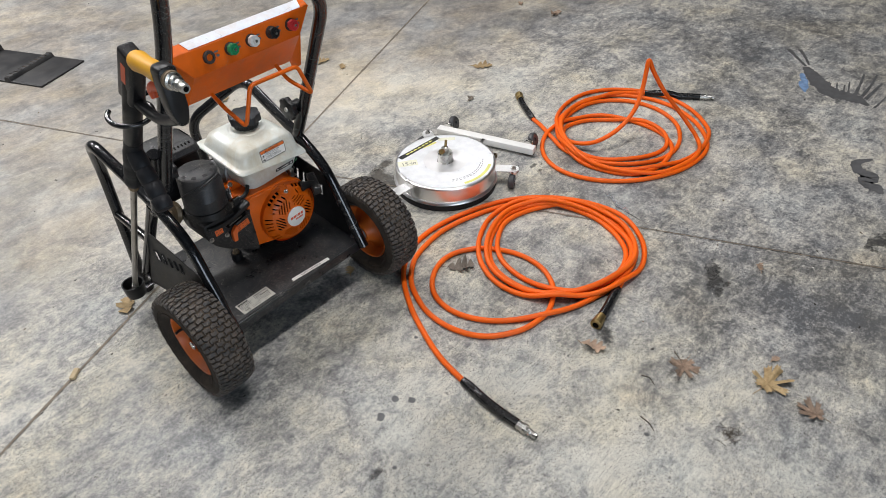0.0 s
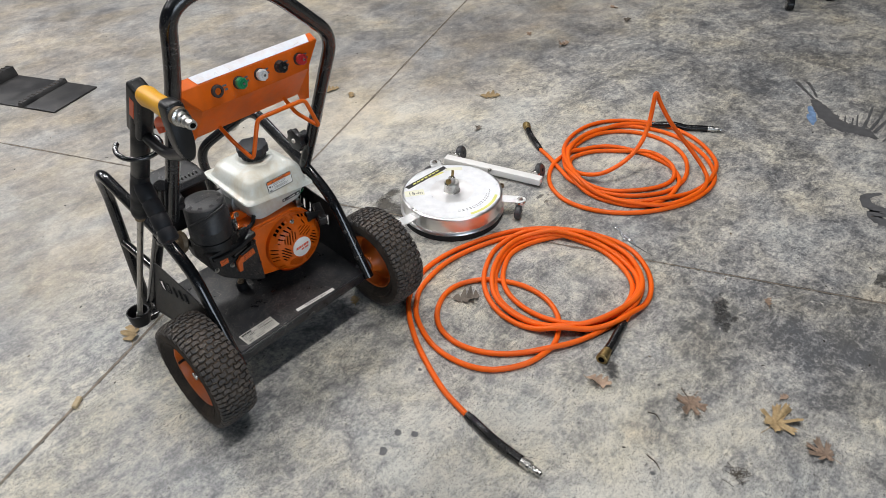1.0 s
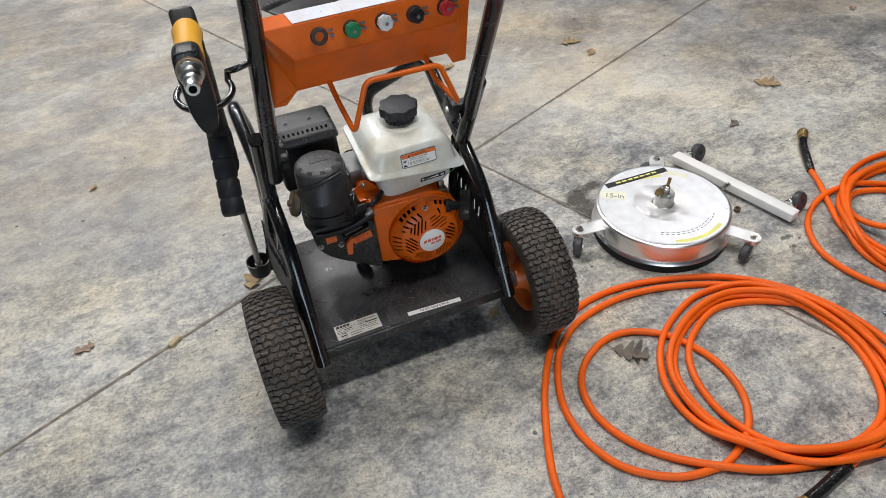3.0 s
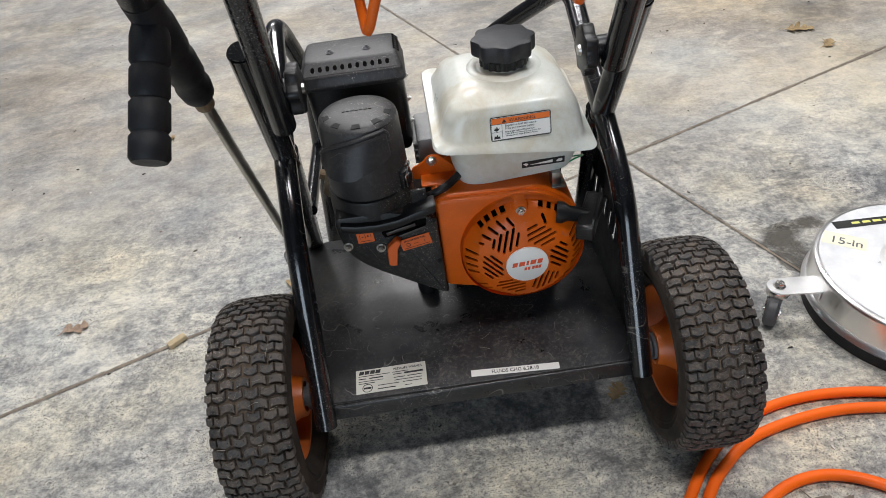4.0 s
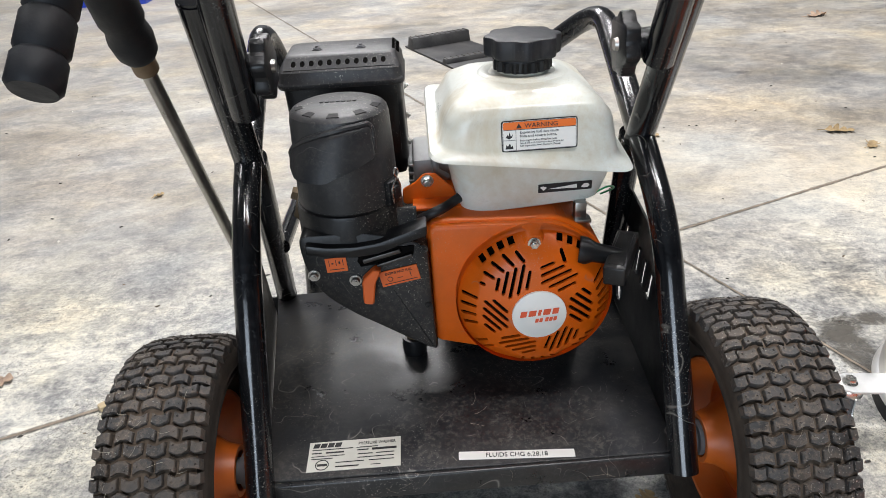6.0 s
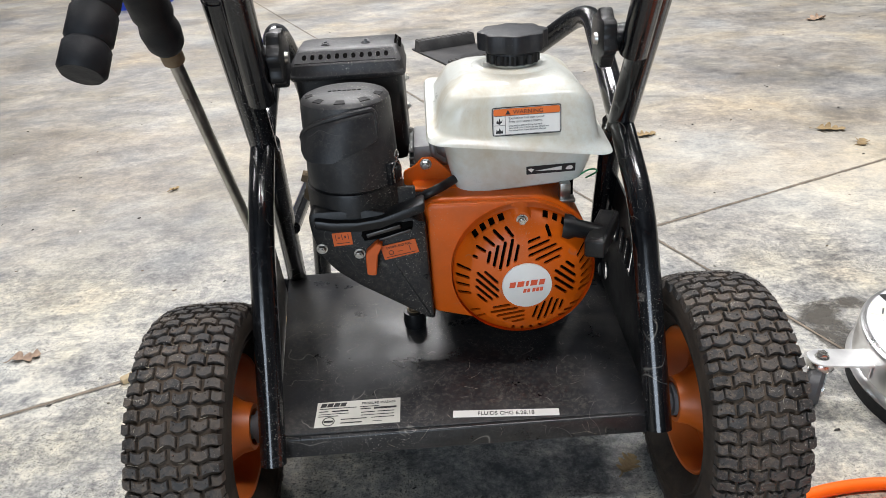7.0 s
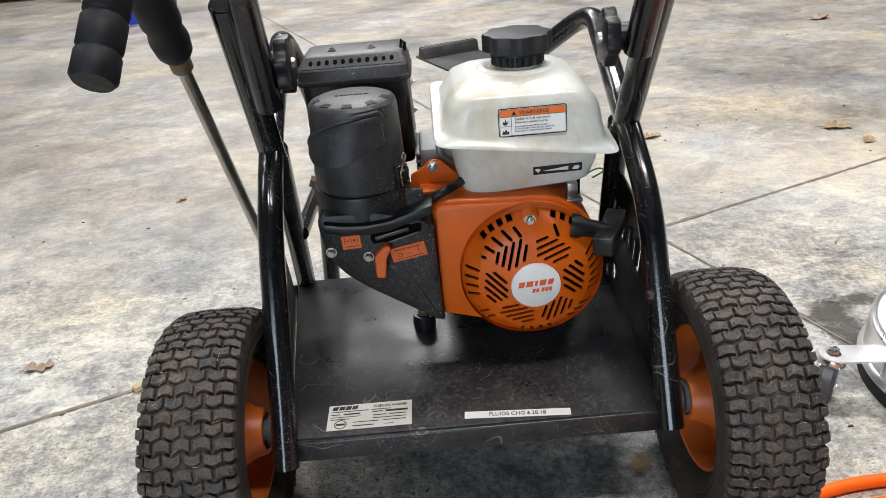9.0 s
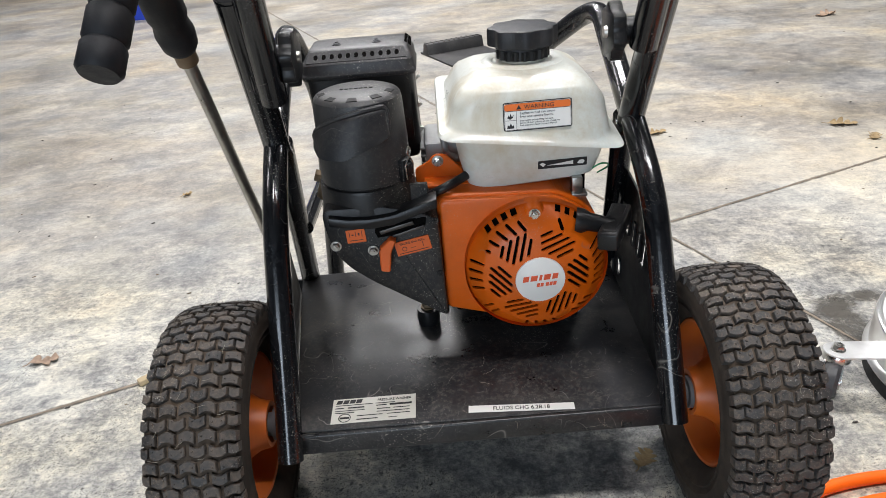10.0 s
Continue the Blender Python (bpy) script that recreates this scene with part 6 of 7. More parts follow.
def caster(parent, ang, drop_turn, arm=True):
    """A bent arm with a swivel fork and a small rubber wheel."""
    m = Matrix.Rotation(radians(ang), 4, "Z")
    arm_ob = part("caster_arm", joined(moved(prism(rounded_poly([(0.188, -0.022), (0.272, -0.022), (0.290, -0.012), (0.290, 0.012), (0.272, 0.024), (0.188, 0.024)], 0.012, 3), 0.070, 0.0735, "z", 0.0008, 1), m), moved(block(0.1985, 0.2015, -0.022, 0.022, 0.045, 0.072, 0.0008, 1), m)), ZINC, parent, "bright steel caster arm")
    part("pivot_nut", moved(hex_bolt(Matrix.Translation((0.268, 0, 0.0735)), 0.0085, 0.009), m), STEEL, arm_ob)
    at = m @ Matrix.Translation((0.268, 0, 0.0)) @ Matrix.Rotation(radians(drop_turn), 4, "Z")
    part("swivel_fork", joined(moved(lathe([(0, 0.056), (0.021, 0.056), (0.022, 0.062), (0.019, 0.069), (0, 0.070)], 28), at), *[moved(prism(rounded_poly([(-0.014, 0.060), (0.016, 0.060), (0.036, 0.030), (0.034, 0.018), (0.018, 0.018)], 0.006, 3), s * 0.0135 - 0.001, s * 0.0135 + 0.001, "y", 0.0), at) for s in (-1, 1)]), STEEL, arm_ob)
    part("caster_wheel", moved(lathe([(0.008, -0.012), (0.025, -0.012), (0.0295, -0.007), (0.0295, 0.007), (0.025, 0.012), (0.008, 0.012)], 32, TURN_Y, closed=True), at @ Matrix.Translation((0.024, 0, 0.0295))), CASTER, arm_ob, "dark grey rubber caster wheel")
    part("wheel_axle", moved(lathe([(0, -0.016), (0.005, -0.016), (0.005, 0.016), (0, 0.016)], 14, TURN_Y), at @ Matrix.Translation((0.024, 0, 0.0295))), STEEL, arm_ob)


for ang, turn in ((173.5, 60), (-55, -100), (58, 100)):
    caster(cleaner, ang, turn)


# ---- white caster bar lying on the floor ----
bar_a, bar_b = Vector((1.105, 0.402, 0)), Vector((1.228, -0.022, 0))
bar = thing("caster_bar", "white painted steel bar with two swivel casters, lying down", "caster bar", at=(1.166, 0.190, 0))
axis_b = (bar_b - bar_a).normalized()
BM = frame_of((0, 0, 0.030), axis_b, (0, 0, 1))
beam = part("beam", moved(block(-0.222, 0.222, -0.019, 0.019, -0.018, 0.010, 0.0015), BM), WHITE_BAR, bar, "white painted square steel tube")
for s in (-0.185, 0.185):
    at = BM @ Matrix.Translation((s, 0.019, 0.0))
    plate_c = part("swivel_fork", joined(moved(lathe([(0, 0), (0.020, 0), (0.022, 0.006), (0.020, 0.014), (0, 0.015)], 28), at @ Matrix.Rotation(radians(-90), 4, "X")), *[moved(block(-0.012 + 0, 0.016, 0.012, 0.058, k * 0.0135 - 0.001, k * 0.0135 + 0.001, 0.0006, 1), at) for k in (-1, 1)]), STEEL, bar)
    part("caster_wheel", moved(lathe([(0.008, -0.012), (0.026, -0.012), (0.0305, -0.007), (0.0305, 0.007), (0.026, 0.012), (0.008, 0.012)], 32, closed=True), at @ Matrix.Translation((0.008, 0.046, 0.004)) @ Matrix.Rotation(radians(72), 4, "Y")), CASTER, plate_c, "black rubber caster wheel")
part("stud", moved(lathe([(0, 0), (0.007, 0), (0.007, 0.03), (0, 0.03)], 12), BM @ Matrix.Translation((0.0, -0.019, 0.008)) @ Matrix.Rotation(radians(90), 4, "X")), STEEL, bar)


# ---- black rubber mat with two ribs ----
mat_ob = thing("wheel_chock_mat", "black rubber parking mat with raised ribs, dusty", "rubber mat", at=(0.19, 2.65, 0))
MM = Matrix.Rotation(radians(113.5), 4, "Z")
part("mat_sheet", moved(block(-0.32, 0.34, -0.158, 0.158, 0.0, 0.010, 0.003), MM), MAT, mat_ob)
for x0, w, h in ((0.27, 0.075, 0.055), (-0.10, 0.045, 0.026)):
    part("rib", moved(prism([(x0 - w / 2, 0.006), (x0 + w / 2, 0.006), (x0 + w * 0.28, 0.006 + h), (x0 - w * 0.28, 0.006 + h)], -0.158, 0.158, "y", 0.004, 2), MM), MAT, mat_ob, "ribbed raised bar")
    part("rib_grooves", joined(*[moved(block(x0 - w * 0.30, x0 + w * 0.30, -0.145 + 0.029 * k, -0.141 + 0.029 * k, 0.006 + h - 0.002, 0.0075 + h), MM) for k in range(11)]), RUBBER, mat_ob)


# ---- leaves ----
def oak_leaf(seed, length, mat, at, deg, curl, label, lobes=4, wide=1.0):
    """A lobed leaf with deep rounded bays, a raised midrib and edges that curl up unevenly."""
    rnd = random.Random(seed)
    bm = bmesh.new()
    n = 44
    rows = {1: [], -1: []}
    spine = []
    amp = {(s, i): rnd.uniform(0.62, 1.12) for s in (1, -1) for i in range(lobes + 2)}
    off = {s: rnd.uniform(-0.18, 0.18) for s in (1, -1)}
    twist, ph = rnd.uniform(-1.2, 1.2), rnd.random() * 6.28
    for k in range(n + 1):
        s = k / n
        bend = 0.10 * math.sin(2.2 * s + ph)
        lift = 0.30 * curl * (2 * s - 1) ** 2 + 0.10 * curl * math.sin(9 * s + ph)
        env = math.sin(math.pi * min(1, s * 1.01) ** 0.85) ** 0.6 * 0.40 * wide
        spine.append(bm.verts.new(((s - 0.5) * length, bend * length, (0.010 + lift) * length)))
        for side in (1, -1):
            u = lobes * s + off[side]
            lobe = max(0.0, math.sin(math.pi * (u % 1.0))) ** 0.7
            w = env * amp[(side, int(u) % (lobes + 2))] * (0.20 + 0.80 * lobe) * (0.95 + 0.10 * rnd.random()) + 0.008
            ring = []
            for f in (0.5, 1.0):
                q = w * f
                z = curl * (q * 1.9) ** 1.6 * (1.0 + 0.8 * math.sin(6 * s + side * twist + ph)) + lift + 0.02 * rnd.random() * curl
                roll = 1 - 0.35 * curl * f
                ring.append(bm.verts.new(((s - 0.5 + 0.30 * q) * length, (bend + side * q * roll) * length, (z + 0.010) * length)))
            rows[side].append(ring)
    for k in range(n):
        for side in (1, -1):
            a, b = rows[side][k], rows[side][k + 1]
            for quad in ((spine[k], spine[k + 1], b[0], a[0]), (a[0], b[0], b[1], a[1])):
                bm.faces.new(quad if side > 0 else quad[::-1])
    bm.normal_update()
    bmesh.ops.solidify(bm, geom=bm.faces[:], thickness=0.0006)
    low = min(v.co.z for v in bm.verts)
    moved(bm, Matrix.Translation((0, 0, 0.001 - low)))
    stem = sweep([(-0.48 * length, 0.10 * math.sin(ph) * length, 0.005), (-0.60 * length, 0.02 * length, 0.004), (-0.72 * length, 0.07 * length, 0.003)], [0.0013, 0.0010, 0.0009], 6)
    ob = part("oak_leaf", joined(bm, stem), mat)
    ob.matrix_world = Matrix.Translation((at[0], at[1], 0.001)) @ Matrix.Rotation(radians(deg), 4, "Z")
    return tagged(ob, label, "leaf", "fallen leaves")


def lobed_leaf(seed, size, mat, at, deg, curl, label):
    """A broad leaf with pointed lobes spread like fingers from the stem."""
    rnd = random.Random(seed)
    lobes = [(d + rnd.uniform(-6, 6), r * rnd.uniform(0.85, 1.1), w) for d, r, w in ((0, 1.0, 0.13), (36, 0.95, 0.12), (-38, 0.98, 0.12), (82, 0.72, 0.11), (-80, 0.76, 0.11), (128, 0.46, 0.12), (-130, 0.44, 0.12))]
    bm = bmesh.new()
    n, rings = 200, (0.3, 0.55, 0.8, 1.0)
    hub_v = bm.verts.new((0, 0, 0.006))
    grid = [[] for _ in rings]
    ph = rnd.random() * 6.28
    for k in range(n):
        a = 360 * k / n - 180
        r = 0.27
        for d, reach, w in lobes:
            off = abs((a - d + 180) % 360 - 180)
            if off < 60:
                # parallel-sided fingers that flare to a toothed tip
                side = w / max(0.02, math.sin(radians(off)))
                tooth = 1 - 0.16 * abs(math.sin(radians(off) * reach / w * 3.2))
                r = max(r, min(reach * tooth, side * (1.15 if side > 0.7 * reach else 0.9)))
        r *= 0.96 + 0.08 * rnd.random()
        for ring_v, f in zip(grid, rings):
            q = r * f
            z = curl * (q ** 1.7) * (0.7 + 0.6 * math.sin(2 * radians(a) + ph)) + 0.12 * math.cos(5 * radians(a) + ph) * q + 0.05 * math.sin(17 * radians(a)) * q * q
            c = radians(a)
            ring_v.append(bm.verts.new((q * math.cos(c) * size, q * math.sin(c) * size * (1 - 0.3 * curl * q), 0.006 + z * size)))
    for k in range(n):
        m = (k + 1) % n
        bm.faces.new((hub_v, grid[0][k], grid[0][m]))
        for a, b in zip(grid, grid[1:]):
            bm.faces.new((a[k], b[k], b[m], a[m]))
    bm.normal_update()
    bmesh.ops.solidify(bm, geom=bm.faces[:], thickness=0.0006)
    low = min(v.co.z for v in bm.verts)
    moved(bm, Matrix.Translation((0, 0, 0.0008 - low)))
    stem = sweep([(0, 0, 0.006 - low), (-0.35 * size, 0.03 * size, 0.004), (-0.70 * size, 0.10 * size, 0.002)], [0.0012, 0.0010, 0.0008], 6)
    veins = [sweep([(0.03 * size * math.cos(radians(d)), 0.03 * size * math.sin(radians(d)), 0.0072 - low), (0.34 * size * reach * math.cos(radians(d)), 0.34 * size * reach * math.sin(radians(d)), 0.0072 - low)], [0.0009, 0.0005], 5) for d, reach, w in lobes[:5]]
    ob = part("fallen_leaf", joined(bm, stem, *veins), mat)
    ob.matrix_world = Matrix.Translation((at[0], at[1], 0.001)) @ Matrix.Rotation(radians(deg), 4, "Z")
    return tagged(ob, label, "leaf", "fallen leaves")


lobed_leaf(1, 0.073, LEAF_BROWN, (0.588, -1.025), -168, 0.55, "folded dry brown leaf with finger lobes")
lobed_leaf(2, 0.080, LEAF_TAN, (0.672, -1.234), -9, 0.14, "flat dry tan leaf with pointed lobes")
lobed_leaf(3, 0.056, LEAF_BROWN, (0.660, -1.374), 96, 0.50, "curled dry brown leaf with toothed lobes")
TAN_T, BRN_T, GRY_T = "dry tan oak leaf lying on the concrete", "curled dry brown oak leaf on the concrete", "shrivelled grey-brown leaf on the concrete"
near_leaves = [
        (4, 0.085, LEAF_BROWN, (0.477, -0.788), -80, 0.6, BRN_T), (5, 0.105, LEAF_GREY, (0.503, -0.240), -40, 0.5, GRY_T), (6, 0.095, LEAF_TAN, (-0.354, 0.478), 75, 0.3, TAN_T),
        (7, 0.050, LEAF_BROWN, (1.142, -1.023), 30, 0.5, BRN_T), (8, 0.100, LEAF_BROWN, (2.541, 0.773), 10, 0.5, BRN_T), (9, 0.060, LEAF_BROWN, (2.545, 1.039), 60, 0.4, BRN_T),
        (10, 0.120, LEAF_TAN, (1.752, 0.685), -45, 0.25, TAN_T)]
far_leaves = [
        (11, 0.080, LEAF_GREY, (3.102, 0.684), 10, 0.5, GRY_T), (12, 0.060, LEAF_BROWN, (3.259, 0.884), 100, 0.4, BRN_T),
        (13, 0.055, LEAF_GREY, (1.439, 0.505), 20, 0.5, GRY_T), (14, 0.035, LEAF_BROWN, (0.780, -1.215), -10, 0.3, BRN_T), (15, 0.090, LEAF_BROWN, (-0.842, 0.410), 25, 0.30, BRN_T),
        (16, 0.085, LEAF_TAN, (0.684, 1.431), 10, 0.25, TAN_T), (17, 0.100, LEAF_TAN, (1.263, 1.375), -20, 0.25, TAN_T), (18, 0.070, LEAF_TAN, (1.291, 1.253), 40, 0.25, TAN_T),
        (19, 0.140, LEAF_BROWN, (2.063, 3.034), 20, 0.45, BRN_T), (20, 0.050, LEAF_TAN, (0.241, 0.038), 60, 0.3, TAN_T), (21, 0.040, LEAF_TAN, (-0.799, 1.224), 50, 0.4, TAN_T)]
for seed, length, m, at, deg, curl, text in near_leaves + far_leaves:
    oak_leaf(seed, length * (0.60 if seed == 15 else 0.86), m, at, deg, curl * 0.6, text, 4 if seed % 3 else 3)

chip = part("wood_chip", moved(block(-0.020, 0.020, -0.008, 0.008, 0, 0.012, 0.003), pose(-0.602, 0.324, 0.001, 0, 0, 42)), CHIP)
tagged(chip, "pale wood chip lying in the floor joint", "wood chip")
for pts in ([(0.478, -0.950), (0.486, -0.972), (0.470, -0.995)], [(0.62, -0.98), (0.60, -1.01), (0.585, -1.02)], [(0.350, -1.02), (0.345, -1.05), (0.330, -1.07)]):
    tw = part("twig", sweep([Vector((x, y, 0.0022 + 0.001 * i)) for i, (x, y) in enumerate(pts)], [0.0018, 0.0014, 0.0009], 7), LEAF_GREY)
    tagged(tw, "thin dry grey twig on the concrete", "twig", "dry twigs")


# ---- stains on the floor ----
def blot(name, mat, centre, rx, ry, deg, seed, text, rough=0.35, lift=0.0011, tone=24):
    rnd = random.Random(seed)
    ph = [rnd.random() * 6.28 for _ in range(6)]
    bm = bmesh.new()
    ring_v = []
    for k in range(tone * 2):
        a = 2 * math.pi * k / (tone * 2)
        r = 1 + rough * sum(math.sin((i + 2) * a + ph[i]) / (i + 1.6) for i in range(6))
        ring_v.append(bm.verts.new((rx * r * math.cos(a), ry * r * math.sin(a), 0)))
    bm.faces.new(ring_v)
    bmesh.ops.triangulate(bm, faces=bm.faces[:])
    ob = part(name, bm, mat, smooth=False)
    ob.matrix_world = pose(centre[0], centre[1], lift, 0, 0, deg)
    return tagged(ob, text, "floor stain", kind="structure")


def streak(mat, pts, widths, text, lift=0.0011):
    path_s = smooth_path([(*p, 0) for p in pts], 6)
    ws = np.interp(np.linspace(0, 1, len(path_s)), np.linspace(0, 1, len(widths)), widths)
    bm = bmesh.new()
    prev = None
    rnd = random.Random(len(pts))
    for i, p in enumerate(path_s):
        d = path_s[min(i + 1, len(path_s) - 1)] - path_s[max(i - 1, 0)]
        nrm = np.array((-d[1], d[0], 0)) / (np.hypot(d[0], d[1]) + 1e-9)
        w = ws[i] * (0.8 + 0.4 * rnd.random())
        cur = (bm.verts.new(p + nrm * w), bm.verts.new(p - nrm * w))
        if prev:
            bm.faces.new((prev[0], cur[0], cur[1], prev[1]))
        prev = cur
    ob = part("floor_stain", bm, mat, smooth=False)
    ob.location.z = lift
    return tagged(ob, text, "floor stain", kind="structure")


for k, (x, y, r) in enumerate(((-0.043, -0.466, 0.011), (-0.112, -0.479, 0.013), (-0.015, -0.505, 0.011), (0.165, -0.35, 0.006), (-0.20, -0.62, 0.006), (0.31, -1.06, 0.007))):
    blot("floor_stain", OIL, (x, y), r, r * 0.9, 30 * k, k, "small dark oil spot on the concrete", 0.16)
for x, y, rx, ry, deg, seed in ((1.035, -0.900, 0.055, 0.038, 34, 35), (0.985, -0.930, 0.060, 0.034, 20, 32), (0.945, -0.962, 0.036, 0.022, 40, 33), (0.995, -0.968, 0.022, 0.016, 10, 36)):
    blot("floor_stain", SOAK, (x, y), rx, ry, deg, seed, "broken dark splash mark on the concrete", 0.18, lift=0.0011 + 0.0003 * (seed % 4))
blot("floor_stain", SOAK, (0.548, -0.785), 0.060, 0.030, 60, 34, "damp spot beside the brass coupling", 0.25)
blot("floor_stain", PUDDLE, (0.700, 0.365), 0.105, 0.070, 100, 39, "wet patch on the concrete beside the surface cleaner", 0.22, lift=0.0012)
blot("floor_stain", PUDDLE, (0.785, 0.425), 0.075, 0.030, 10, 40, "wet patch on the concrete beside the surface cleaner", 0.22, lift=0.0015)
streak(SOAK, [(1.145, -0.40), (1.140, -0.47), (1.120, -0.57), (1.107, -0.66)], [0.002, 0.004, 0.002, 0.004], "thin wet trail on the concrete")
splash = "dark branching splash stain on the concrete"
streak(OIL, [(2.73, -0.59), (2.66, -0.65), (2.60, -0.70), (2.535, -0.78), (2.54, -0.84), (2.535, -0.89), (2.51, -0.95)], [0.018, 0.040, 0.048, 0.045, 0.050, 0.040, 0.010], splash, 0.0012)
for pts, w in (([(2.88, -0.45), (2.82, -0.505), (2.735, -0.59)], 0.012), ([(2.91, -0.495), (2.85, -0.54), (2.76, -0.595)], 0.010), ([(2.57, -0.87), (2.70, -0.855), (2.82, -0.836)], 0.008), ([(2.58, -0.90), (2.72, -0.897), (2.85, -0.886)], 0.008),
               ([(2.56, -0.92), (2.66, -0.925), (2.77, -0.931)], 0.009), ([(2.50, -0.975), (2.58, -0.982), (2.65, -0.984)], 0.005), ([(2.57, -0.76), (2.64, -0.735)], 0.005), ([(2.57, -0.79), (2.645, -0.768)], 0.005), ([(2.57, -0.82), (2.65, -0.802)], 0.005), ([(2.56, -0.845), (2.695, -0.808)], 0.005)):
    streak(OIL, pts, [w, w * 0.8, w * 0.5], splash, 0.0015)
blot("floor_stain", BLUE_MARK, (2.555, -0.645), 0.085, 0.022, 25, 41, "pale blue chalk mark on the concrete", 0.3)
streak(OIL, [(2.06, -1.10), (2.00, -1.06), (1.95, -1.08), (1.925, -1.13), (1.875, -1.125), (1.86, -1.17), (1.835, -1.20)], [0.006, 0.020, 0.026, 0.034, 0.026, 0.030, 0.010], "dark curled water stain on the concrete", 0.0012)
blot("floor_stain", SOAK, (1.55, -1.29), 0.10, 0.05, -20, 43, "damp patch on the concrete", 0.25)

blot("floor_stain", SOAK, (-0.242, -0.593), 0.030, 0.016, 20, 61, "small dark oil spot on the concrete", 0.25)

for x, y, rx, ry, seed in ((1.169, -0.064, 0.026, 0.016, 71), (1.155, -0.105, 0.020, 0.012, 72), (1.195, -0.085, 0.012, 0.008, 73)):
    blot("floor_stain", SOAK, (x, y), rx, ry, 20, seed, "damp drops on the concrete", 0.2)
cap = part("hose_cap", lathe([(0.0125, 0.0), (0.0145, 0.0), (0.0145, 0.016), (0.0125, 0.018), (0.0095, 0.018), (0.0095, 0.004), (0.0, 0.004)], 20), TAN)
cap.matrix_world = Matrix.Translation((1.118, 0.098, 0.001)) @ Matrix.Scale(0.72, 4)
tagged(cap, "small brown threaded cap lying beside the white bar", "hose cap")

# crumpled clear film caught beside the coil
m_film, nt_film, b_film = material("clear_plastic_film")
b_film.inputs["Transmission Weight"].default_value, b_film.inputs["Roughness"].default_value = 0.8, 0.10
b_film.inputs["Base Color"].default_value = (0.85, 0.86, 0.87, 1)
rnd = random.Random(31)
bm = bmesh.new()
prev = None
for k in range(26):
    s = k / 25
    c = Vector((1.175 - 0.050 * s + 0.006 * math.sin(9 * s), -0.405 - 0.125 * s, 0.003 + 0.004 * rnd.random()))
    w = 0.006 + 0.006 * math.sin(math.pi * s) * rnd.uniform(0.6, 1.3)
    cur = [bm.verts.new(c + Vector((w * f, 0.3 * w * f, 0.005 * rnd.random()))) for f in (-1, -0.3, 0.4, 1)]
    if prev:
        for p in range(3):
            bm.faces.new((prev[p], prev[p + 1], cur[p + 1], cur[p]))
    prev = cur
bm.normal_update()
bmesh.ops.solidify(bm, geom=bm.faces[:], thickness=0.0004)
film_ob = part("plastic_scrap", bm, m_film, smooth=False)
film_ob.location.z = -min(v.co.z for v in film_ob.data.vertices) + 0.0015
tagged(film_ob, "crumpled strip of clear plastic film beside the hose coil", "plastic scrap")

# grit and flecks strewn about
rnd = random.Random(11)
bm = bmesh.new()
for k in range(500):
    x, y = rnd.uniform(-2.2, 3.2), rnd.uniform(-1.5, 3.6)
    sz = rnd.uniform(0.0007, 0.0022)
    m = Matrix.Translation((x, y, 0.001)) @ Matrix.Rotation(rnd.random() * 6.28, 4, "Z")
    q = [(sz * rnd.uniform(0.8, 2.6) * cx, sz * rnd.uniform(0.5, 1.2) * cy, sz * rnd.uniform(0.2, 0.9)) for cx, cy in ((-1, -1), (1, -1), (1, 1), (-1, 1))]
    top = [bm.verts.new(m @ Vector(c)) for c in q]
    low = [bm.verts.new(m @ Vector((c[0] * 1.2, c[1] * 1.2, 0))) for c in q]
    bm.faces.new(top)
    for i in range(4):
        bm.faces.new((low[i], low[(i + 1) % 4], top[(i + 1) % 4], top[i]))
grit = part("floor_grit", bm, GRIT, smooth=False)
tagged(grit, "scattered pale chips and dark grit on the concrete", "grit", kind="stuff")


STRAW = worn("dry_straw", (0.36, 0.32, 0.25), 0.8, vary=0.3, scale=60)

# dry grass wisps caught on the platform and the tyres
rnd = random.Random(23)
wisps = bmesh.new()


def wisp(bm, at, normal, length, r=0.00014):
    z = Vector(normal).normalized()
    x = z.orthogonal().normalized()
    x = (Matrix.Rotation(rnd.random() * 6.28, 3, z) @ x)
    y = z.cross(x)
    bow = rnd.uniform(-0.35, 0.35)
    rings = []
    for k in range(6):
        s = k / 5 - 0.5
        p = Vector(at) + x * (s * length) + y * (bow * length * (s * s * 2 - 0.25)) + z * (r + 0.0006 + 0.10 * length * rnd.random() * (k in (0, 5)))
        rings.append([bm.verts.new(p + y * r), bm.verts.new(p + z * r), bm.verts.new(p - y * r)])
    for a, b in zip(rings, rings[1:]):
        for i in range(3):
            bm.faces.new((a[i], a[(i + 1) % 3], b[(i + 1) % 3], b[i]))


for k in range(14):
    wisp(wisps, (rnd.uniform(-0.22, 0.22), rnd.uniform(-0.030, 0.34), 0.1716), (0, 0, 1), rnd.uniform(0.008, 0.030))
for k in range(8):
    wisp(wisps, (rnd.uniform(-0.22, 0.22), -0.0405, rnd.uniform(0.148, 0.170)), (0, -1, 0), rnd.uniform(0.010, 0.032))
for k in range(80):
    side, a = rnd.choice((-1, 1)), rnd.uniform(-0.6, 2.6)
    nrm = Vector((0, -math.cos(a), math.sin(a)))
    wisp(wisps, Vector((side * WHEEL_X + rnd.uniform(-0.046, 0.046), -0.008, 0.166)) + nrm * 0.1660, nrm, rnd.uniform(0.004, 0.016), 0.00018)
tuft = bmesh.new()
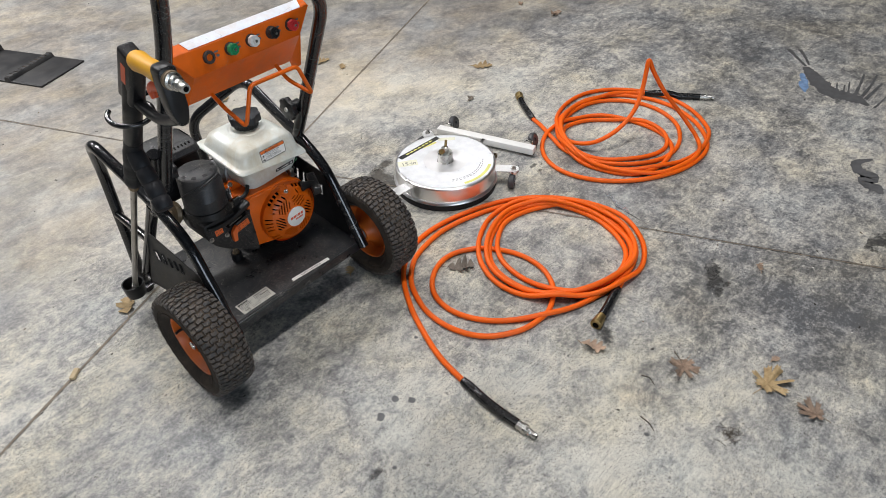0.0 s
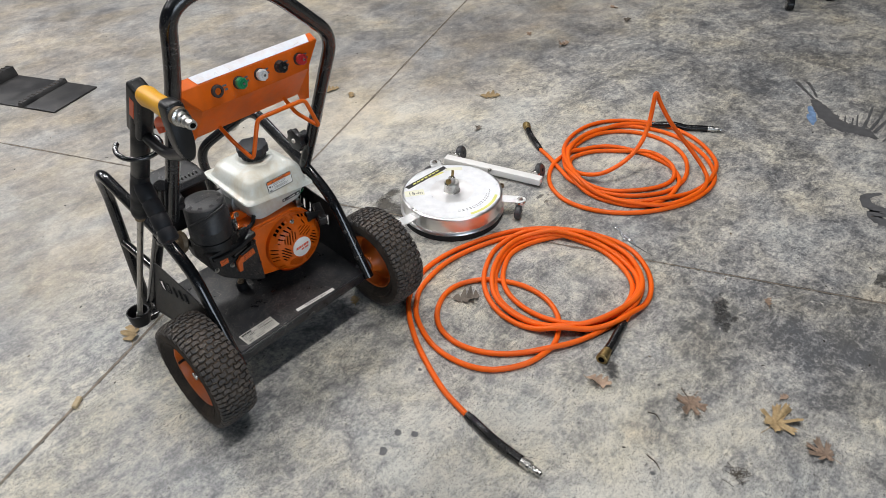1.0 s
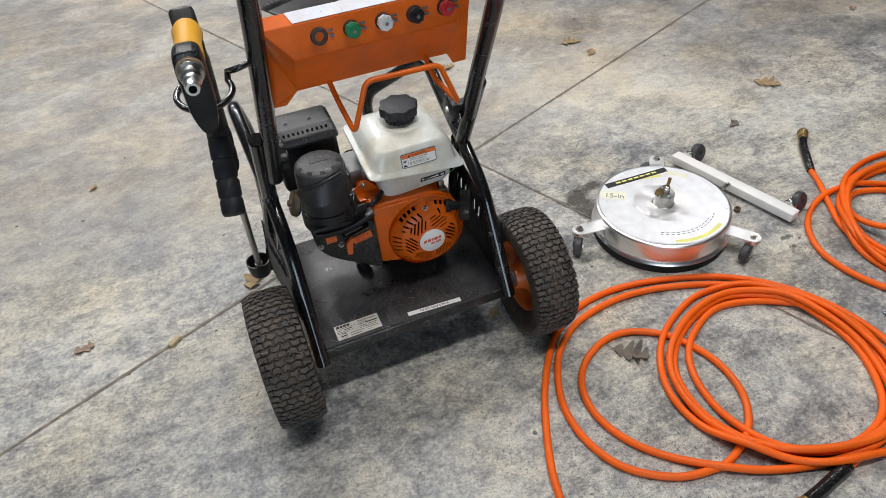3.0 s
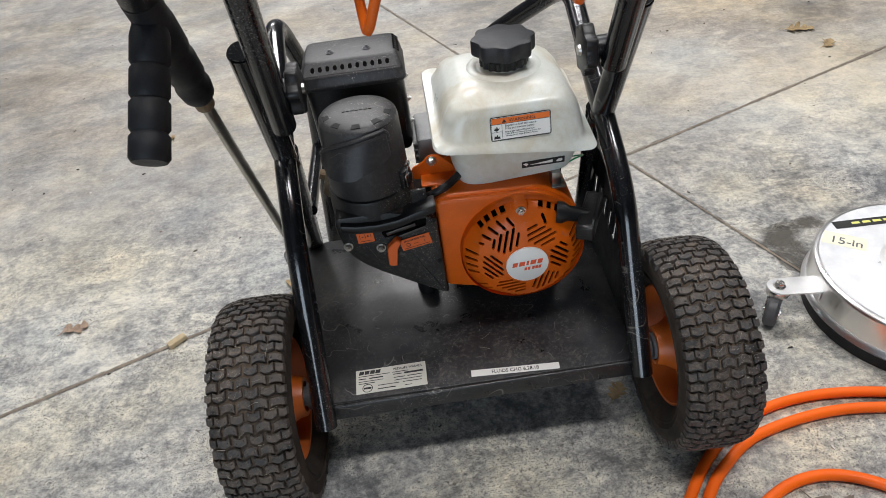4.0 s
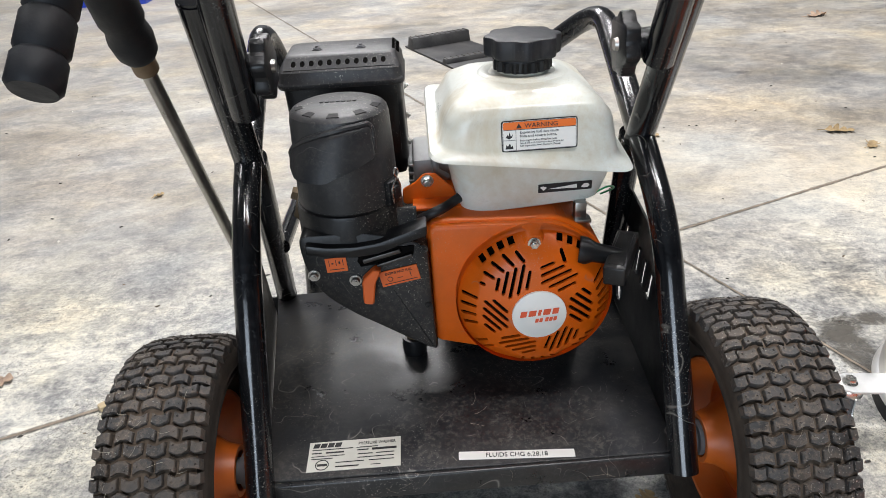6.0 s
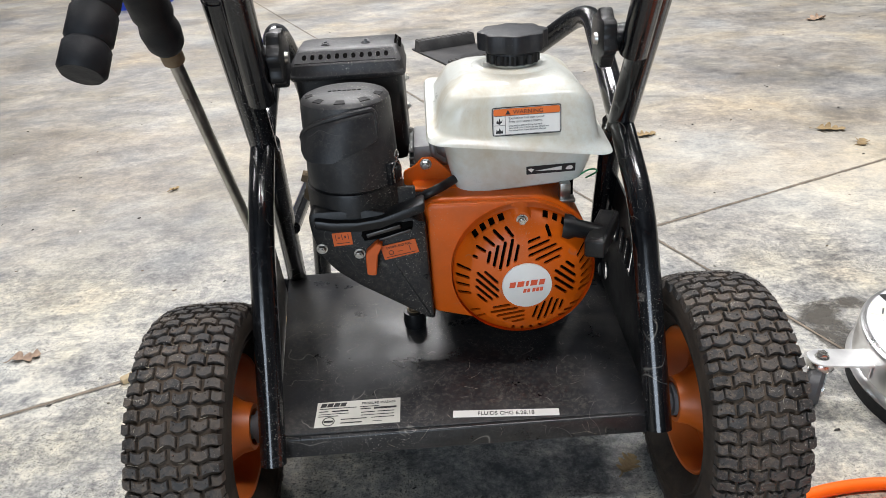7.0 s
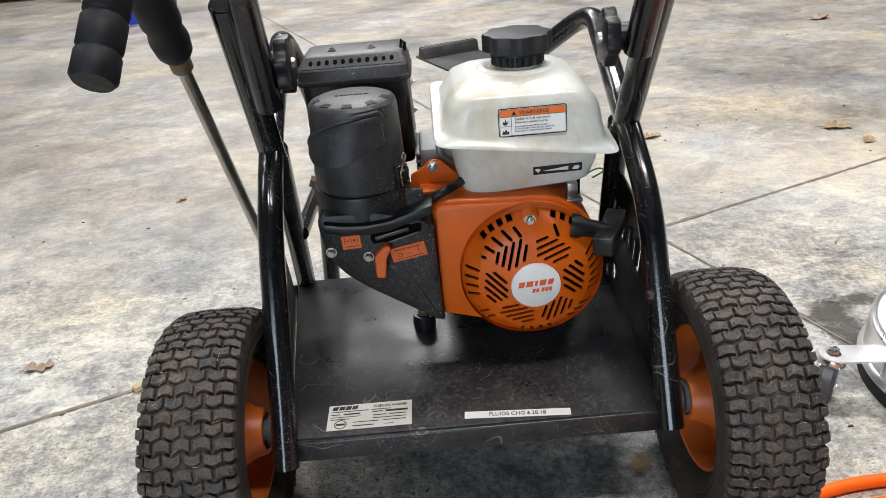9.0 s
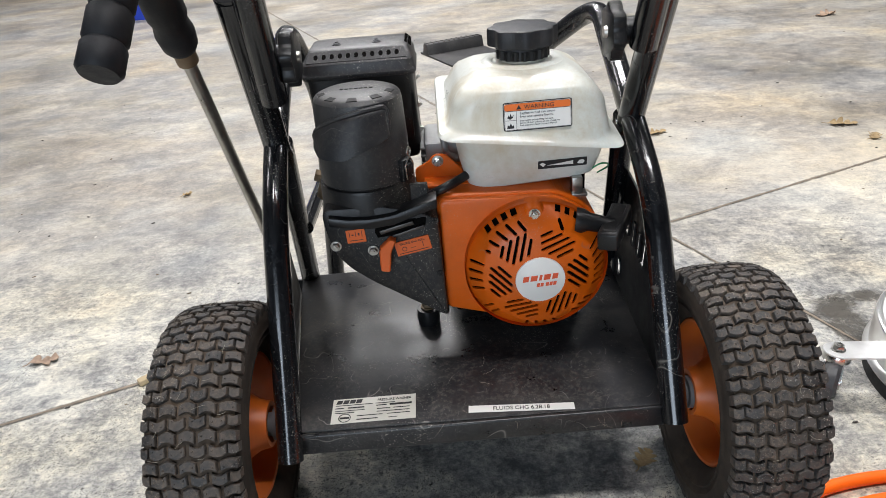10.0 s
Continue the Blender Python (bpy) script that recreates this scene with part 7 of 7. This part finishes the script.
for k in range(34):
    r, a = abs(rnd.gauss(0, 0.028)), rnd.random() * 6.28
    wisp(tuft, (0.455 + r * math.cos(a), -1.225 + 0.7 * r * math.sin(a), 0.0005 + 0.004 * rnd.random()), (rnd.uniform(-0.2, 0.2), rnd.uniform(-0.2, 0.2), 1), rnd.uniform(0.012, 0.045), 0.0006)
tagged(part("dry_grass_tuft", tuft, LEAF_GREY, smooth=False), "frayed tuft of dry grass on the concrete", "grass", kind="stuff")
tagged(part("grass_wisps", wisps, STRAW, smooth=False), "dry grass wisps stuck to the platform and tyres", "grass", kind="stuff")


# ---- things at the edge of the room ----
bin_ob = thing("storage_bin", "blue plastic storage bin standing on the floor", "storage bin", at=(-2.30, 5.05, 0))
part("bin_body", loft([[(x, y, 0.0) for x, y in round_rect(-0.27, 0.27, -0.19, 0.19, 0.03)], [(x, y, 0.34) for x, y in round_rect(-0.30, 0.30, -0.21, 0.21, 0.03)]]), BLUE, bin_ob)
part("bin_rim", loft([[(x, y, 0.335) for x, y in round_rect(-0.32, 0.32, -0.23, 0.23, 0.03)], [(x, y, 0.365) for x, y in round_rect(-0.32, 0.32, -0.23, 0.23, 0.03)]]), BLUE, bin_ob)
bucket = thing("bucket", "white plastic bucket with a lid standing on the floor", "bucket", at=(-3.35, 6.75, 0))
part("bucket_body", lathe([(0, 0), (0.13, 0), (0.15, 0.34), (0, 0.34)], 32), WHITE, bucket)
part("bucket_lid", lathe([(0, 0.34), (0.158, 0.34), (0.158, 0.365), (0, 0.37)], 32), WHITE, bucket)
bench = thing("workbench", "low timber workbench against the far wall", "workbench", at=(-4.7, 7.4, 0))
part("bench_top", block(-1.0, 1.0, -0.32, 0.32, 0.80, 0.86, 0.01), WOOD, bench)
for sx in (-0.92, 0.92):
    for sy in (-0.25, 0.25):
        part("leg", block(sx - 0.045, sx + 0.045, sy - 0.045, sy + 0.045, 0, 0.80, 0.005), WOOD, bench)
part("low_shelf", block(-0.9, 0.9, -0.27, 0.27, 0.10, 0.14, 0.005), WOOD, bench)
stool = thing("rolling_stool", "black rolling workshop stool on chrome-capped casters", "stool", at=(4.15, 0.15, 0))
part("seat", lathe([(0, 0.42), (0.17, 0.42), (0.185, 0.45), (0.17, 0.48), (0, 0.49)], 32), PLASTIC_CLEAN, stool)
part("post", lathe([(0, 0.08), (0.025, 0.08), (0.025, 0.42), (0, 0.42)], 20), STEEL, stool)
for k in range(5):
    a = radians(72 * k + 140)
    part("base_arm", sweep([(0, 0, 0.10), (0.30 * math.cos(a), 0.30 * math.sin(a), 0.085)], [0.022, 0.015], 10), PLASTIC_CLEAN, stool)
    wheel_c = part("stool_caster", lathe([(0, -0.02), (0.036, -0.02), (0.038, 0), (0.036, 0.02), (0, 0.02)], 24, Matrix.Translation((0.30 * math.cos(a), 0.30 * math.sin(a), 0.038)) @ Matrix.Rotation(a, 4, "Z") @ TURN_Y), PLASTIC_CLEAN, stool)
    part("hub_cap", lathe([(0, -0.024), (0.022, -0.024), (0.024, 0), (0.022, 0.024), (0, 0.024)], 20, Matrix.Translation((0.30 * math.cos(a), 0.30 * math.sin(a), 0.038)) @ Matrix.Rotation(a, 4, "Z") @ TURN_Y), STEEL, wheel_c)
